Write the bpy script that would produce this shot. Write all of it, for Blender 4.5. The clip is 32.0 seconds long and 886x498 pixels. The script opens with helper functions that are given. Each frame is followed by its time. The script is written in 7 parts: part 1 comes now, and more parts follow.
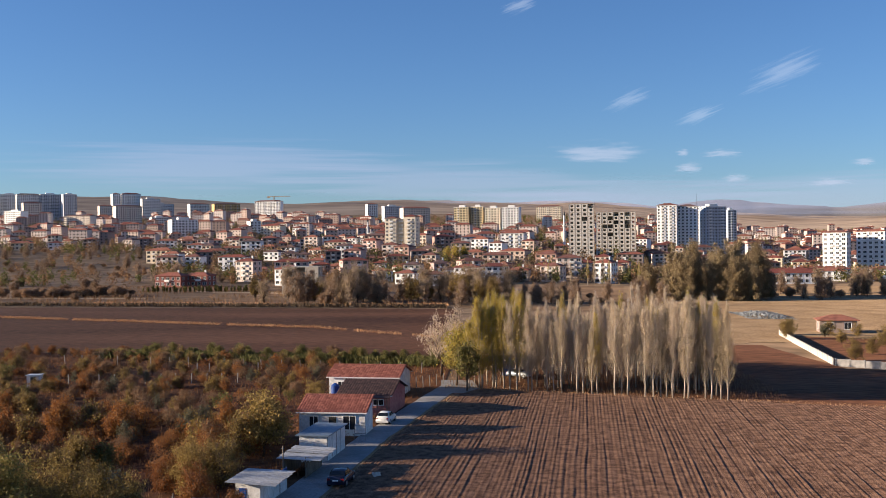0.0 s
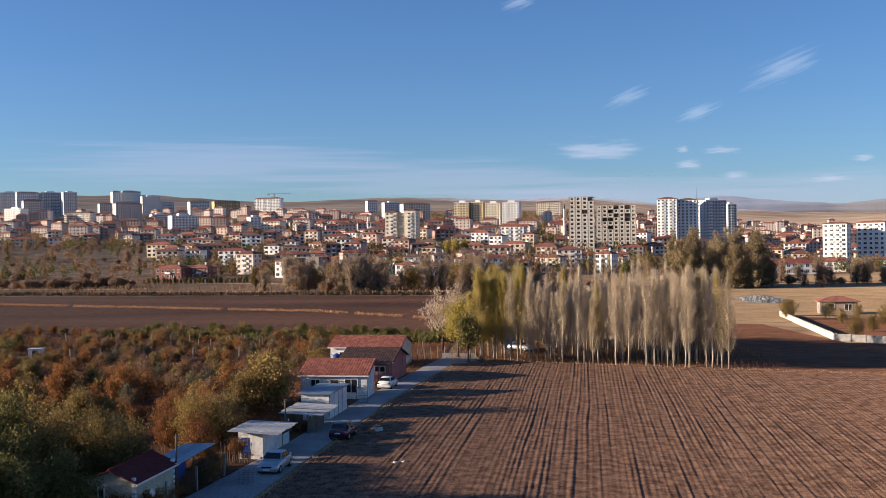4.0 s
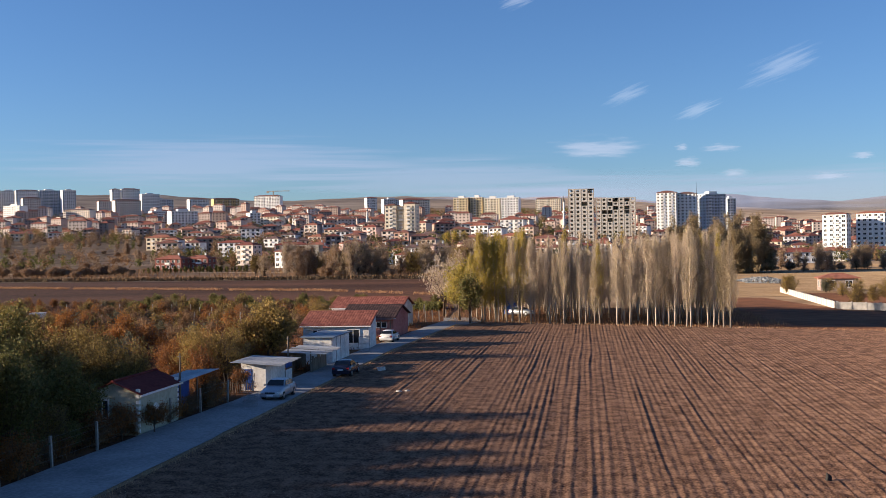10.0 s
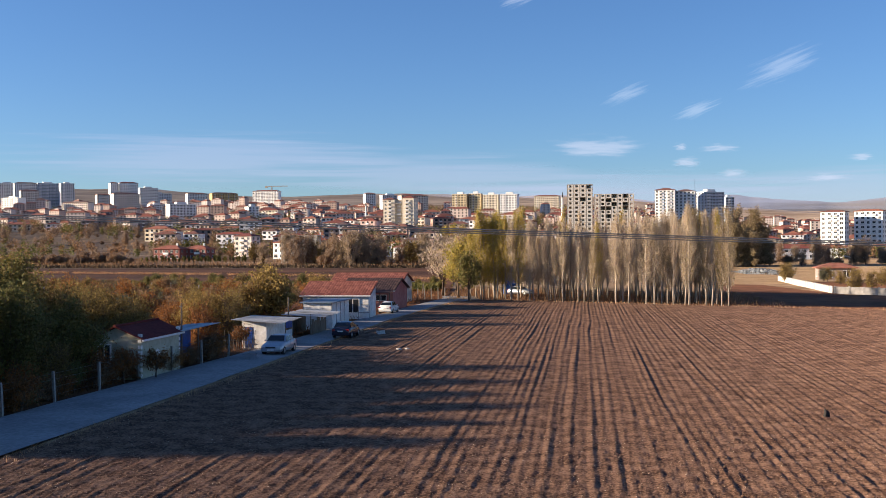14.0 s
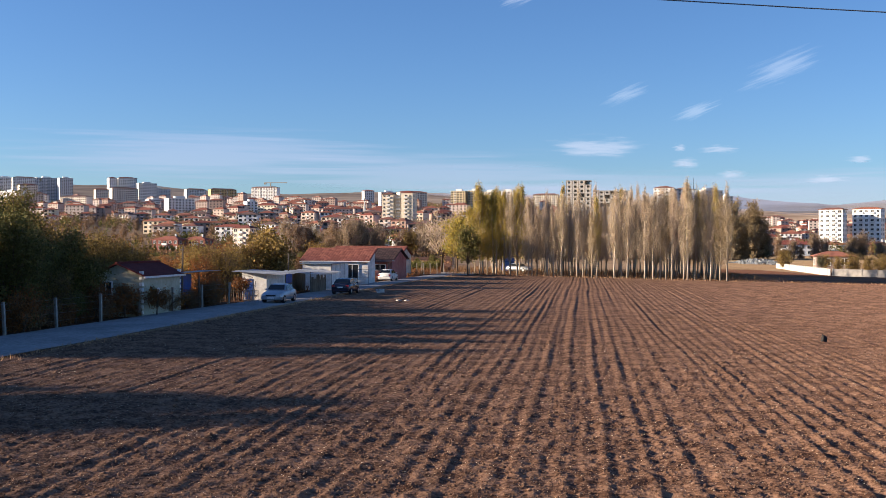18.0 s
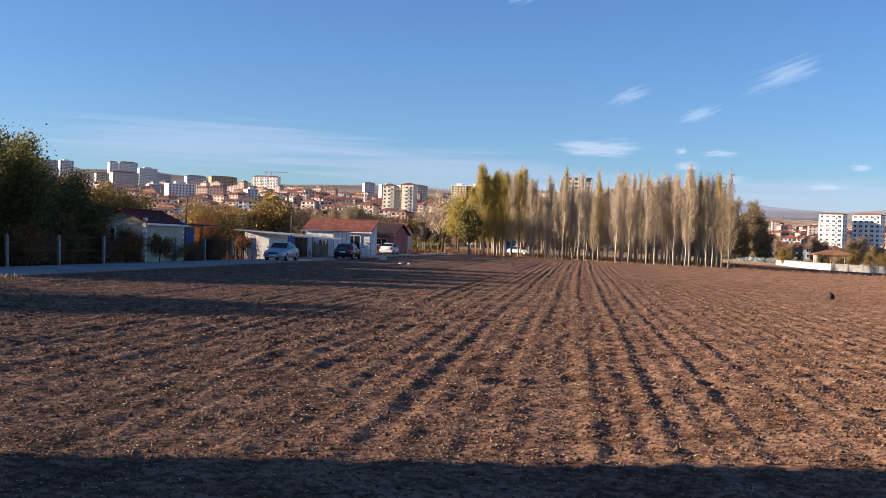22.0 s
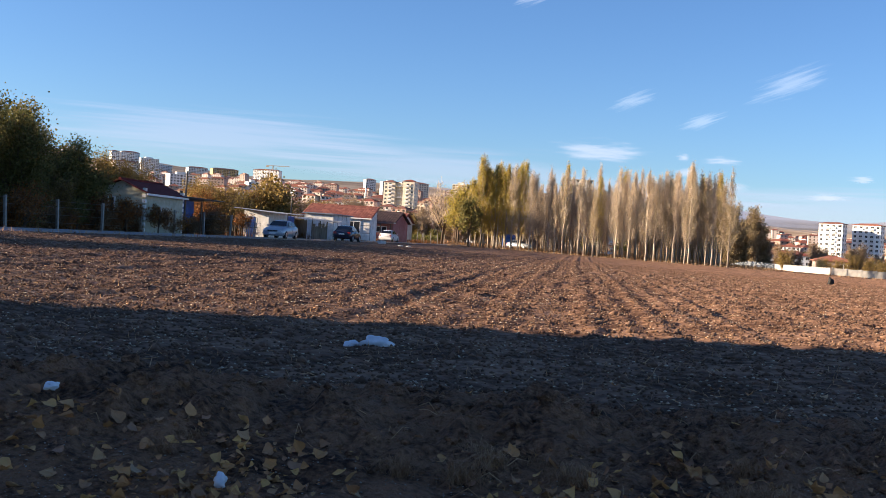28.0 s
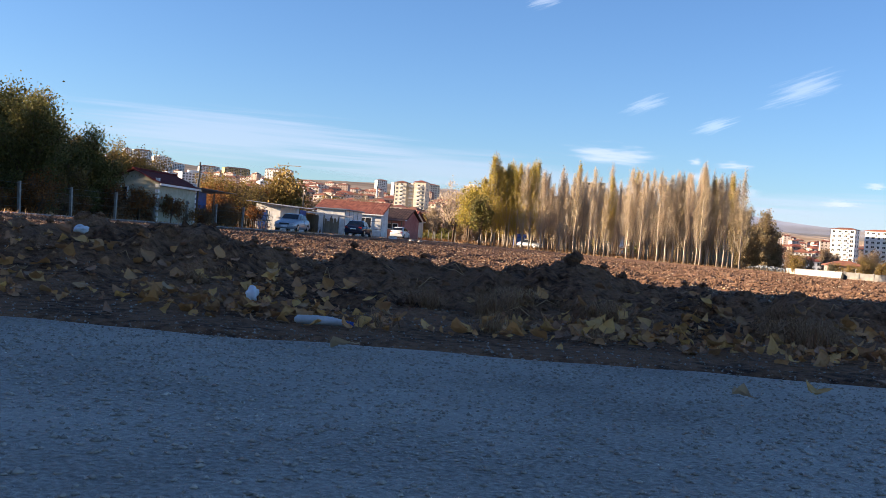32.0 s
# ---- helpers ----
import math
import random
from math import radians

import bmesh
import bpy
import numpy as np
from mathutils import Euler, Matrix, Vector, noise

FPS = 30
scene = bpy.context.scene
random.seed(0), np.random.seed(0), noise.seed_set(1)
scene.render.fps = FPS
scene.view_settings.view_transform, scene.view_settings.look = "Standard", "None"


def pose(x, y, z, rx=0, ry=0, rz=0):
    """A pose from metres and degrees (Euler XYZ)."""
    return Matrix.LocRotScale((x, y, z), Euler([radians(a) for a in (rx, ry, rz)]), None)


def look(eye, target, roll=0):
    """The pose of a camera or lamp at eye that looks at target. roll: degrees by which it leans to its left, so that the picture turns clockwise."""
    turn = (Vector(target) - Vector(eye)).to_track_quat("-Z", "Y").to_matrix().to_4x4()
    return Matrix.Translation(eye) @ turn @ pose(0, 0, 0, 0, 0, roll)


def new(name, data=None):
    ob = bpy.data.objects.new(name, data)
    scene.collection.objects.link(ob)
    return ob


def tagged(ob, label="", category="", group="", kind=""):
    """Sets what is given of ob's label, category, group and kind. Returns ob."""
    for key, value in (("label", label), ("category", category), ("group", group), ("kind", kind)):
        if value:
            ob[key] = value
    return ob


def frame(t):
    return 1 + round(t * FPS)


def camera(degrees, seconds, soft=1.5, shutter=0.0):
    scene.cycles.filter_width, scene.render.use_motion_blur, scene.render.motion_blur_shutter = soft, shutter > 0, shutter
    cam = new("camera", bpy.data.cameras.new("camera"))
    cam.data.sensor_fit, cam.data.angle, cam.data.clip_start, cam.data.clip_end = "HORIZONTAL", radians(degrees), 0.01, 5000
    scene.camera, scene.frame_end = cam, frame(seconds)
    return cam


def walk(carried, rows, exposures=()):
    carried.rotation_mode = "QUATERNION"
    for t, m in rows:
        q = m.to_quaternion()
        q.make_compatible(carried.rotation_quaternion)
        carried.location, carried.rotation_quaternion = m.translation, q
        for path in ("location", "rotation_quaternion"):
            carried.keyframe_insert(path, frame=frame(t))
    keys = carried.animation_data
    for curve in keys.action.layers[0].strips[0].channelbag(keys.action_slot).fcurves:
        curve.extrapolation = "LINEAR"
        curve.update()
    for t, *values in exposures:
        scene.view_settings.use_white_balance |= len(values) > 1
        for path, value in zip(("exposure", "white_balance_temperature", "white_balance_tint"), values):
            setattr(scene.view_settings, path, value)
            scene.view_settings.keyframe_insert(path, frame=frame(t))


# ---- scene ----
cam = camera(46.3, 32.0, 0.7)
PATH = [
    (0, (1.719, 1.332, 19.95), (1.493, 3.319, 19.947), -0.6),
    (3, (1.684, 1.055, 17.113), (1.457, 3.042, 17.108), -0.8),
    (6, (1.302, 1.508, 14.259), (1.078, 3.495, 14.252), -0.8),
    (9, (1.22, 1.284, 11.694), (0.996, 3.271, 11.687), -1.0),
    (11, (1.274, 0.976, 10.109), (1.048, 2.964, 10.103), -0.8),
    (13, (1.108, 0.81, 8.759), (0.885, 2.797, 8.749), -0.5),
    (16.5, (0.941, 0.622, 5.571), (0.723, 2.61, 5.562), -0.1),
    (19, (0.825, 0.374, 3.663), (0.608, 2.363, 3.65), 0.5),
    (21, (0.517, 0.677, 2.468), (0.303, 2.666, 2.449), 1.7),
    (23, (0.509, 0.693, 1.623), (0.294, 2.681, 1.606), 2.2),
    (25, (0.467, 0.881, 1.248), (0.254, 2.87, 1.229), 3.1),
    (28, (0.548, 0.859, 0.792), (0.335, 2.848, 0.773), 3.7),
    (29, (0.541, 0.84, 0.615), (0.326, 2.828, 0.598), 4.0),
    (30, (0.542, 0.885, 0.478), (0.323, 2.873, 0.459), 4.2),
    (31, (0.534, 0.913, 0.345), (0.309, 2.9, 0.326), 4.3),
    (32, (0.523, 0.853, 0.297), (0.29, 2.839, 0.28), 4.4),
]
walk(cam, [(t, look(e, a, r)) for t, e, a, r in PATH], [(0, 1.10, 6600, 10), (10, 1.16, 6650, 10), (14, 1.30, 6700, 10), (24, 1.44, 6750, 10), (32, 1.76, 7250, 10)])

# ---- world and sun ----
SUN_ELEV, SUN_AZ = 13.4, 11.0          # degrees: height, and turn of the light off the x axis
world = bpy.data.worlds.new("world")
scene.world = world
world.use_nodes = True
wn = world.node_tree
sky = wn.nodes.new("ShaderNodeTexSky")
sky.sky_type, sky.sun_disc = "NISHITA", False
sky.sun_elevation, sky.sun_rotation = radians(SUN_ELEV + 8), radians(-90 - SUN_AZ)
sky.air_density, sky.dust_density, sky.ozone_density = 1.0, 0.3, 4.2
tint = wn.nodes.new("ShaderNodeMix")
tint.data_type, tint.blend_type = "RGBA", "MULTIPLY"
tint.inputs[0].default_value = 1.0
tint.inputs[7].default_value = (0.75, 0.93, 1.20, 1)
clear = wn.nodes.new("ShaderNodeHueSaturation")
clear.inputs["Saturation"].default_value = 1.04
wn.links.new(sky.outputs[0], clear.inputs["Color"])
wn.links.new(clear.outputs[0], tint.inputs[6])
wn.links.new(tint.outputs[2], wn.nodes["Background"].inputs[0])
wn.nodes["Background"].inputs[1].default_value = 0.050
sun_data = bpy.data.lights.new("sun", "SUN")
sun_data.energy, sun_data.angle, sun_data.color = 5.0, radians(0.6), (1.0, 0.82, 0.63)
sun = new("sun", sun_data)
sun.matrix_world = look((-100, 0, 100 * math.tan(radians(SUN_ELEV))), (0, 100 * math.tan(radians(SUN_AZ)), 0))  # the light runs mostly along x

# ---- small tools ----
def site(x, y):
    """The sketch plan, drawn short in depth, laid out on the ground: depth runs away from the road along the camera's heading."""
    dx, dy = x - 0.6, y - 0.5
    lat, dep = 0.9939 * dx + 0.1105 * dy, 1.7 * (0.9939 * dy - 0.1105 * dx)
    return 0.96 + 0.9936 * lat - 0.113 * dep, 0.5 + 0.113 * lat + 0.9936 * dep

def unsite(x, y):
    """The place on the plan of a point on the ground."""
    dx, dy = x - 0.96, y - 0.5
    lat, dep = 0.9936 * dx + 0.113 * dy, (0.9936 * dy - 0.113 * dx) / 1.7
    return 0.6 + 0.9939 * lat - 0.1105 * dep, 0.5 + 0.1105 * lat + 0.9939 * dep

def vnoise(x, y, seed=0):
    x, y = np.asarray(x, float), np.asarray(y, float)
    i, j = np.floor(x), np.floor(y)
    fx, fy = x - i, y - j
    fx, fy = fx * fx * (3 - 2 * fx), fy * fy * (3 - 2 * fy)
    def h(a, b):
        n = np.sin(a * 127.1 + b * 311.7 + seed * 74.7) * 43758.5453
        return n - np.floor(n)
    return (h(i, j) * (1 - fx) + h(i + 1, j) * fx) * (1 - fy) + (h(i, j + 1) * (1 - fx) + h(i + 1, j + 1) * fx) * fy

def fbm(x, y, octaves=4, seed=0):
    total, amp, f = 0.0, 0.5, 1.0
    for o in range(octaves):
        total = total + amp * (vnoise(x * f, y * f, seed + o) - 0.5)
        amp, f = amp / 2, f * 2.03
    return total

def sstep(a, b, v):
    u = np.clip((np.asarray(v, float) - a) / (b - a), 0, 1)
    return u * u * (3 - 2 * u)

def fall(x, y):
    """How far the plain sinks towards its right-hand side, at a place of the plan."""
    lat, dep = 0.9939 * (x - 0.6) + 0.1105 * (y - 0.5), 0.9939 * (y - 0.5) - 0.1105 * (x - 0.6)
    return -0.0150 * np.clip(lat, 0, 110) * sstep(6, 40, dep)

def np_mesh(name, verts, faces, smooth=False):
    verts, faces = np.asarray(verts, np.float32), np.asarray(faces, np.int32)
    me = bpy.data.meshes.new(name)
    nf, k = faces.shape
    me.vertices.add(len(verts))
    me.vertices.foreach_set("co", verts.ravel())
    me.loops.add(nf * k)
    me.loops.foreach_set("vertex_index", faces.ravel())
    me.polygons.add(nf)
    me.polygons.foreach_set("loop_start", np.arange(nf, dtype=np.int32) * k)
    if smooth:
        me.polygons.foreach_set("use_smooth", np.ones(nf, dtype=bool))
    me.update(calc_edges=True)
    return me

def grid_mesh(name, X, Y, Z, smooth=True, laid=True):
    n, m = X.shape
    idx = np.arange(n * m).reshape(n, m)
    f = np.stack([idx[:-1, :-1], idx[:-1, 1:], idx[1:, 1:], idx[1:, :-1]], -1).reshape(-1, 4)
    return np_mesh(name, np.stack([*(site(X, Y) if laid else (X, Y)), Z], -1).reshape(-1, 3), f, smooth)

class Soup:
    """Gathers vertices and faces of one mesh."""
    def __init__(self):
        self.v, self.f, self.m, self.slot = [], [], [], 0
    def add(self, verts, faces):
        n = len(self.v)
        self.v += [tuple(p) for p in verts]
        self.f += [tuple(i + n for i in q) for q in faces]
        self.m += [self.slot] * len(faces)
        return self
    def box(self, x0, x1, y0, y1, z0, z1):
        return self.add([(x0, y0, z0), (x1, y0, z0), (x1, y1, z0), (x0, y1, z0), (x0, y0, z1), (x1, y0, z1), (x1, y1, z1), (x0, y1, z1)],
                        [(3, 2, 1, 0), (4, 5, 6, 7), (0, 1, 5, 4), (1, 2, 6, 5), (2, 3, 7, 6), (3, 0, 4, 7)])
    def tube(self, pts, radii, n=6, cap=True):
        pts = [Vector(p) for p in pts]
        rings = []
        for i, p in enumerate(pts):
            d = (pts[min(i + 1, len(pts) - 1)] - pts[max(i - 1, 0)]).normalized()
            a = d.cross(Vector((0, 0, 1)) if abs(d.z) < 0.9 else Vector((1, 0, 0))).normalized()
            b = d.cross(a)
            rings.append([p + radii[i] * (a * math.cos(2 * math.pi * k / n) + b * math.sin(2 * math.pi * k / n)) for k in range(n)])
        verts = [q for r in rings for q in r]
        faces = [(i * n + k, i * n + (k + 1) % n, (i + 1) * n + (k + 1) % n, (i + 1) * n + k) for i in range(len(pts) - 1) for k in range(n)]
        if cap:
            faces += [tuple(range(n))[::-1], tuple((len(pts) - 1) * n + k for k in range(n))]
        return self.add(verts, faces)
    def extrude(self, profile, x0, x1):
        """A closed profile of (y, z) points, drawn out along x."""
        n = len(profile)
        return self.add([(x0, y, z) for y, z in profile] + [(x1, y, z) for y, z in profile],
                        [tuple(range(n))[::-1], tuple(range(n, 2 * n))] + [(i, (i + 1) % n, n + (i + 1) % n, n + i) for i in range(n)])
    def mesh(self, name, *materials, smooth=False):
        me = bpy.data.meshes.new(name)
        me.from_pydata(self.v, [], self.f)
        for m in materials:
            me.materials.append(m)
        if len(materials) > 1:
            me.polygons.foreach_set("material_index", self.m)
        if smooth:
            me.polygons.foreach_set("use_smooth", [True] * len(me.polygons))
        me.update()
        return me

def recalc(me):
    bm = bmesh.new()
    bm.from_mesh(me)
    bmesh.ops.recalc_face_normals(bm, faces=bm.faces)
    bm.to_mesh(me)
    bm.free()
    return me

def thing(name, m, label, category, group="", kind="", data=None, laid=True):
    """A top-level object at a pose of the plan."""
    ob = new(name, data)
    m = m.copy()
    if laid:
        m.translation.x, m.translation.y = site(m.translation.x, m.translation.y)
    ob.matrix_world = m
    return tagged(ob, label, category, group, kind)

def part(name, me, parent, label="", at=None):
    ob = new(name, me)
    ob.parent = parent
    if at is not None:
        ob.matrix_local = at
    return tagged(ob, label) if label else ob

def structure(name, me, label, category="ground", mat=None):
    if mat:
        me.materials.append(mat)
    return tagged(new(name, me), label, category, "", "structure")

# ---- materials ----
def material(name, dark, light, scale=5.0, rough=0.85, metal=0.0, bump=0.0, bump_scale=None, random_mix=0.0, coarse=None, stretch=(1, 1, 1), spec=0.3, gen="Object"):
    """Two colours mixed by fine and coarse noise, a bump, and a part of chance by object."""
    mt = bpy.data.materials.new(name)
    mt.use_nodes = True
    nt = mt.node_tree
    N, L = nt.nodes, nt.links
    b = N["Principled BSDF"]
    tc = N.new("ShaderNodeTexCoord")
    mp = N.new("ShaderNodeMapping")
    mp.inputs["Scale"].default_value = stretch
    L.new(tc.outputs[gen], mp.inputs["Vector"])
    fine, big = N.new("ShaderNodeTexNoise"), N.new("ShaderNodeTexNoise")
    for node, s, d in ((fine, scale, 6), (big, coarse or scale / 9, 3)):
        node.inputs["Scale"].default_value, node.inputs["Detail"].default_value = s, d
        L.new(mp.outputs[0], node.inputs["Vector"])
    add = N.new("ShaderNodeMath")
    add.operation = "MULTIPLY_ADD"
    L.new(big.outputs["Fac"], add.inputs[0])
    add.inputs[1].default_value = 0.8
    sub = N.new("ShaderNodeMath")
    sub.operation = "SUBTRACT"
    L.new(fine.outputs["Fac"], sub.inputs[0])
    sub.inputs[1].default_value = 0.4
    L.new(sub.outputs[0], add.inputs[2])
    fac = add.outputs[0]
    if random_mix:
        oi = N.new("ShaderNodeObjectInfo")
        mx = N.new("ShaderNodeMath")
        mx.operation = "MULTIPLY_ADD"
        off = N.new("ShaderNodeMath")
        off.operation = "SUBTRACT"
        L.new(oi.outputs["Random"], off.inputs[0])
        off.inputs[1].default_value = 0.5
        L.new(off.outputs[0], mx.inputs[0])
        mx.inputs[1].default_value = random_mix
        L.new(fac, mx.inputs[2])
        fac = mx.outputs[0]
    ramp = N.new("ShaderNodeValToRGB")
    ramp.color_ramp.elements[0].position, ramp.color_ramp.elements[0].color = 0.25, (*dark, 1)
    ramp.color_ramp.elements[1].position, ramp.color_ramp.elements[1].color = 0.75, (*light, 1)
    L.new(fac, ramp.inputs[0])
    L.new(ramp.outputs[0], b.inputs["Base Color"])
    b.inputs["Roughness"].default_value, b.inputs["Metallic"].default_value = rough, metal
    b.inputs["Specular IOR Level"].default_value = spec
    b.inputs["Diffuse Roughness"].default_value = 1.0 if rough > 0.92 else 0.0
    if bump:
        bn, tx = N.new("ShaderNodeBump"), N.new("ShaderNodeTexNoise")
        tx.inputs["Scale"].default_value, tx.inputs["Detail"].default_value = bump_scale or scale * 3, 5
        L.new(mp.outputs[0], tx.inputs["Vector"])
        bn.inputs["Strength"].default_value, bn.inputs["Distance"].default_value = 1.0, bump
        L.new(tx.outputs["Fac"], bn.inputs["Height"])
        L.new(bn.outputs[0], b.inputs["Normal"])
    return mt

def palette(name, colours, rough=0.8, by="object", thin=0.0, jitter=0.25, spec=0.2):
    """One of several colours for each object, or for each loose piece of a mesh, with grain."""
    mt = bpy.data.materials.new(name)
    mt.use_nodes = True
    nt = mt.node_tree
    N, L = nt.nodes, nt.links
    b = N["Principled BSDF"]
    ramp = N.new("ShaderNodeValToRGB")
    ramp.color_ramp.interpolation = "CONSTANT" if by == "object" else "LINEAR"
    els = ramp.color_ramp.elements
    for i, c in enumerate(colours):
        e = els[i] if i < 2 else els.new(0.5)
        e.color = (*c, 1)
    for i in range(len(colours)):
        els[i].position = i / len(colours) if by == "object" else i / max(1, len(colours) - 1)
    for i, c in enumerate(colours):
        els[i].color = (*c, 1)
    if by == "object":
        L.new(N.new("ShaderNodeObjectInfo").outputs["Random"], ramp.inputs[0])
    else:
        g, oi, m2 = N.new("ShaderNodeNewGeometry"), N.new("ShaderNodeObjectInfo"), N.new("ShaderNodeMix")
        m2.inputs[0].default_value = 0.45
        L.new(g.outputs["Random Per Island"], m2.inputs[2])
        L.new(oi.outputs["Random"], m2.inputs[3])
        L.new(m2.outputs[0], ramp.inputs[0])
    hsv, nz, mr = N.new("ShaderNodeHueSaturation"), N.new("ShaderNodeTexNoise"), N.new("ShaderNodeMapRange")
    tc = N.new("ShaderNodeTexCoord")
    L.new(tc.outputs["Object"], nz.inputs["Vector"])
    nz.inputs["Scale"].default_value, nz.inputs["Detail"].default_value = 0.9, 6
    mr.inputs[1].default_value, mr.inputs[2].default_value, mr.inputs[3].default_value, mr.inputs[4].default_value = 0.3, 0.7, 1 - jitter, 1 + jitter
    L.new(nz.outputs["Fac"], mr.inputs[0])
    L.new(mr.outputs[0], hsv.inputs["Value"])
    L.new(ramp.outputs[0], hsv.inputs["Color"])
    L.new(hsv.outputs[0], b.inputs["Base Color"])
    b.inputs["Roughness"].default_value, b.inputs["Specular IOR Level"].default_value = rough, spec
    b.inputs["Diffuse Roughness"].default_value = 1.0 if rough > 0.92 else 0.0
    if thin:
        tr, mx = N.new("ShaderNodeBsdfTranslucent"), N.new("ShaderNodeMixShader")
        L.new(hsv.outputs[0], tr.inputs[0])
        mx.inputs[0].default_value = thin
        L.new(b.outputs[0], mx.inputs[1])
        L.new(tr.outputs[0], mx.inputs[2])
        L.new(mx.outputs[0], N["Material Output"].inputs[0])
    return mt

def plain(name, colour, rough=0.5, metal=0.0, spec=0.5):
    return material(name, tuple(c * 0.85 for c in colour), tuple(min(1, c * 1.12) for c in colour), 14, rough, metal, spec=spec)

SOIL = material("ploughed_soil", (0.068, 0.034, 0.021), (0.248, 0.142, 0.092), 8, 0.95, bump=0.060, bump_scale=9, coarse=1.1, spec=0.10)
def contrast(mt, low, high):
    """Narrows the blend between a material's two colours, for a coarser grain."""
    for node in mt.node_tree.nodes:
        if node.bl_idname == "ShaderNodeValToRGB":
            node.color_ramp.elements[0].position, node.color_ramp.elements[1].position = low, high
contrast(SOIL, 0.34, 0.66)
SOIL_FAR = material("bare_far_soil", (0.048, 0.020, 0.011), (0.200, 0.092, 0.050), 1.6, 0.95, bump=0.05, bump_scale=2, coarse=0.03, stretch=(0.25, 1, 1), spec=0.1)
MOUND = material("dug_dark_earth", (0.064, 0.029, 0.017), (0.320, 0.158, 0.088), 34, 0.95, bump=0.045, bump_scale=70, spec=0.15)
GROUND = material("dry_steppe_ground", (0.085, 0.056, 0.034), (0.33, 0.225, 0.14), 0.09, 0.95, bump=0.1, bump_scale=0.4, coarse=0.006, spec=0.1)
# dry grass, made paler in its colour to stand for distant haze
HILLS = material("hazed_hill_grass", (0.17, 0.125, 0.095), (0.40, 0.31, 0.23), 0.012, 0.95, bump=0.5, bump_scale=0.05, coarse=0.0022, stretch=(0.5, 1, 1), spec=0.1)
ORCHARD = material("orchard_floor", (0.055, 0.025, 0.014), (0.185, 0.083, 0.040), 1.2, 0.95, bump=0.06, bump_scale=4, coarse=0.09, spec=0.1)
DRYGRASS = material("dry_grass_ground", (0.190, 0.120, 0.065), (0.360, 0.250, 0.145), 1.5, 0.95, bump=0.08, bump_scale=5, coarse=0.1, spec=0.1)
PALEGRASS = material("pale_dry_grass", (0.30, 0.205, 0.12), (0.56, 0.43, 0.28), 0.6, 0.95, bump=0.08, bump_scale=4, coarse=0.05, stretch=(0.4, 1, 1), spec=0.1)
MEADOW = material("brown_meadow", (0.085, 0.052, 0.030), (0.330, 0.210, 0.120), 0.35, 0.95, bump=0.1, bump_scale=2, coarse=0.03, stretch=(0.4, 1, 1), spec=0.1)
ASPHALT = material("worn_asphalt", (0.185, 0.165, 0.142), (0.560, 0.505, 0.445), 120, 0.85, bump=0.030, bump_scale=120, coarse=2.5, spec=0.35)
contrast(MOUND, 0.25, 0.57)
contrast(ASPHALT, 0.12, 0.62)
LANE = material("pale_village_road", (0.200, 0.195, 0.190), (0.340, 0.330, 0.320), 6, 0.9, bump=0.01, bump_scale=25, coarse=0.35, spec=0.2)
VERGE = material("gritty_verge", (0.080, 0.050, 0.034), (0.260, 0.170, 0.120), 60, 0.95, bump=0.03, bump_scale=120, spec=0.15)
BARK = material("grey_bark", (0.27, 0.22, 0.175), (0.48, 0.405, 0.325), 6, 0.9, bump=0.02, stretch=(1, 1, 0.3), random_mix=0.5)
DARKBARK = material("brown_bark", (0.060, 0.040, 0.028), (0.150, 0.105, 0.075), 9, 0.9, bump=0.01, random_mix=0.4)
TWIG = palette("bare_twigs", [(0.42, 0.325, 0.26), (0.54, 0.43, 0.35), (0.66, 0.54, 0.45)], 0.85, "island", 0.3)
TWIG_DARK = palette("brown_twigs", [(0.10, 0.066, 0.042), (0.17, 0.115, 0.074), (0.24, 0.17, 0.115)], 0.85, "island", 0.2)
TWIG_HAZE = palette("pale_brown_twigs", [(0.22, 0.155, 0.110), (0.33, 0.245, 0.18), (0.42, 0.32, 0.24)], 0.85, "island", 0.3)
LEAF_TAN = palette("tan_poplar_leaves", [(0.43, 0.33, 0.225), (0.55, 0.44, 0.305), (0.49, 0.405, 0.21)], 0.75, "island", 0.35)
LEAF_GOLD = palette("golden_poplar_leaves", [(0.34, 0.27, 0.06), (0.48, 0.36, 0.08), (0.25, 0.24, 0.07)], 0.7, "island", 0.4)
LEAF_GREEN = palette("green_leaves", [(0.070, 0.074, 0.023), (0.135, 0.128, 0.040), (0.26, 0.195, 0.060)], 0.7, "island", 0.25)
LEAF_OLIVE = palette("olive_leaves", [(0.11, 0.080, 0.024), (0.24, 0.165, 0.050), (0.40, 0.27, 0.085)], 0.75, "island", 0.25)
LEAF_RUST = palette("rust_leaves", [(0.13, 0.052, 0.020), (0.27, 0.105, 0.030), (0.42, 0.195, 0.05)], 0.8, "island", 0.25)
LEAF_GREY = palette("grey_green_leaves", [(0.085, 0.085, 0.052), (0.14, 0.135, 0.085), (0.20, 0.185, 0.12)], 0.8, "island", 0.2)
LEAF_BROWN = palette("brown_leaves", [(0.13, 0.068, 0.036), (0.23, 0.130, 0.066), (0.34, 0.205, 0.11)], 0.85, "island", 0.2)
LEAF_WILLOW = palette("willow_leaves", [(0.17, 0.125, 0.066), (0.31, 0.235, 0.13), (0.45, 0.355, 0.21)], 0.85, "island", 0.25)
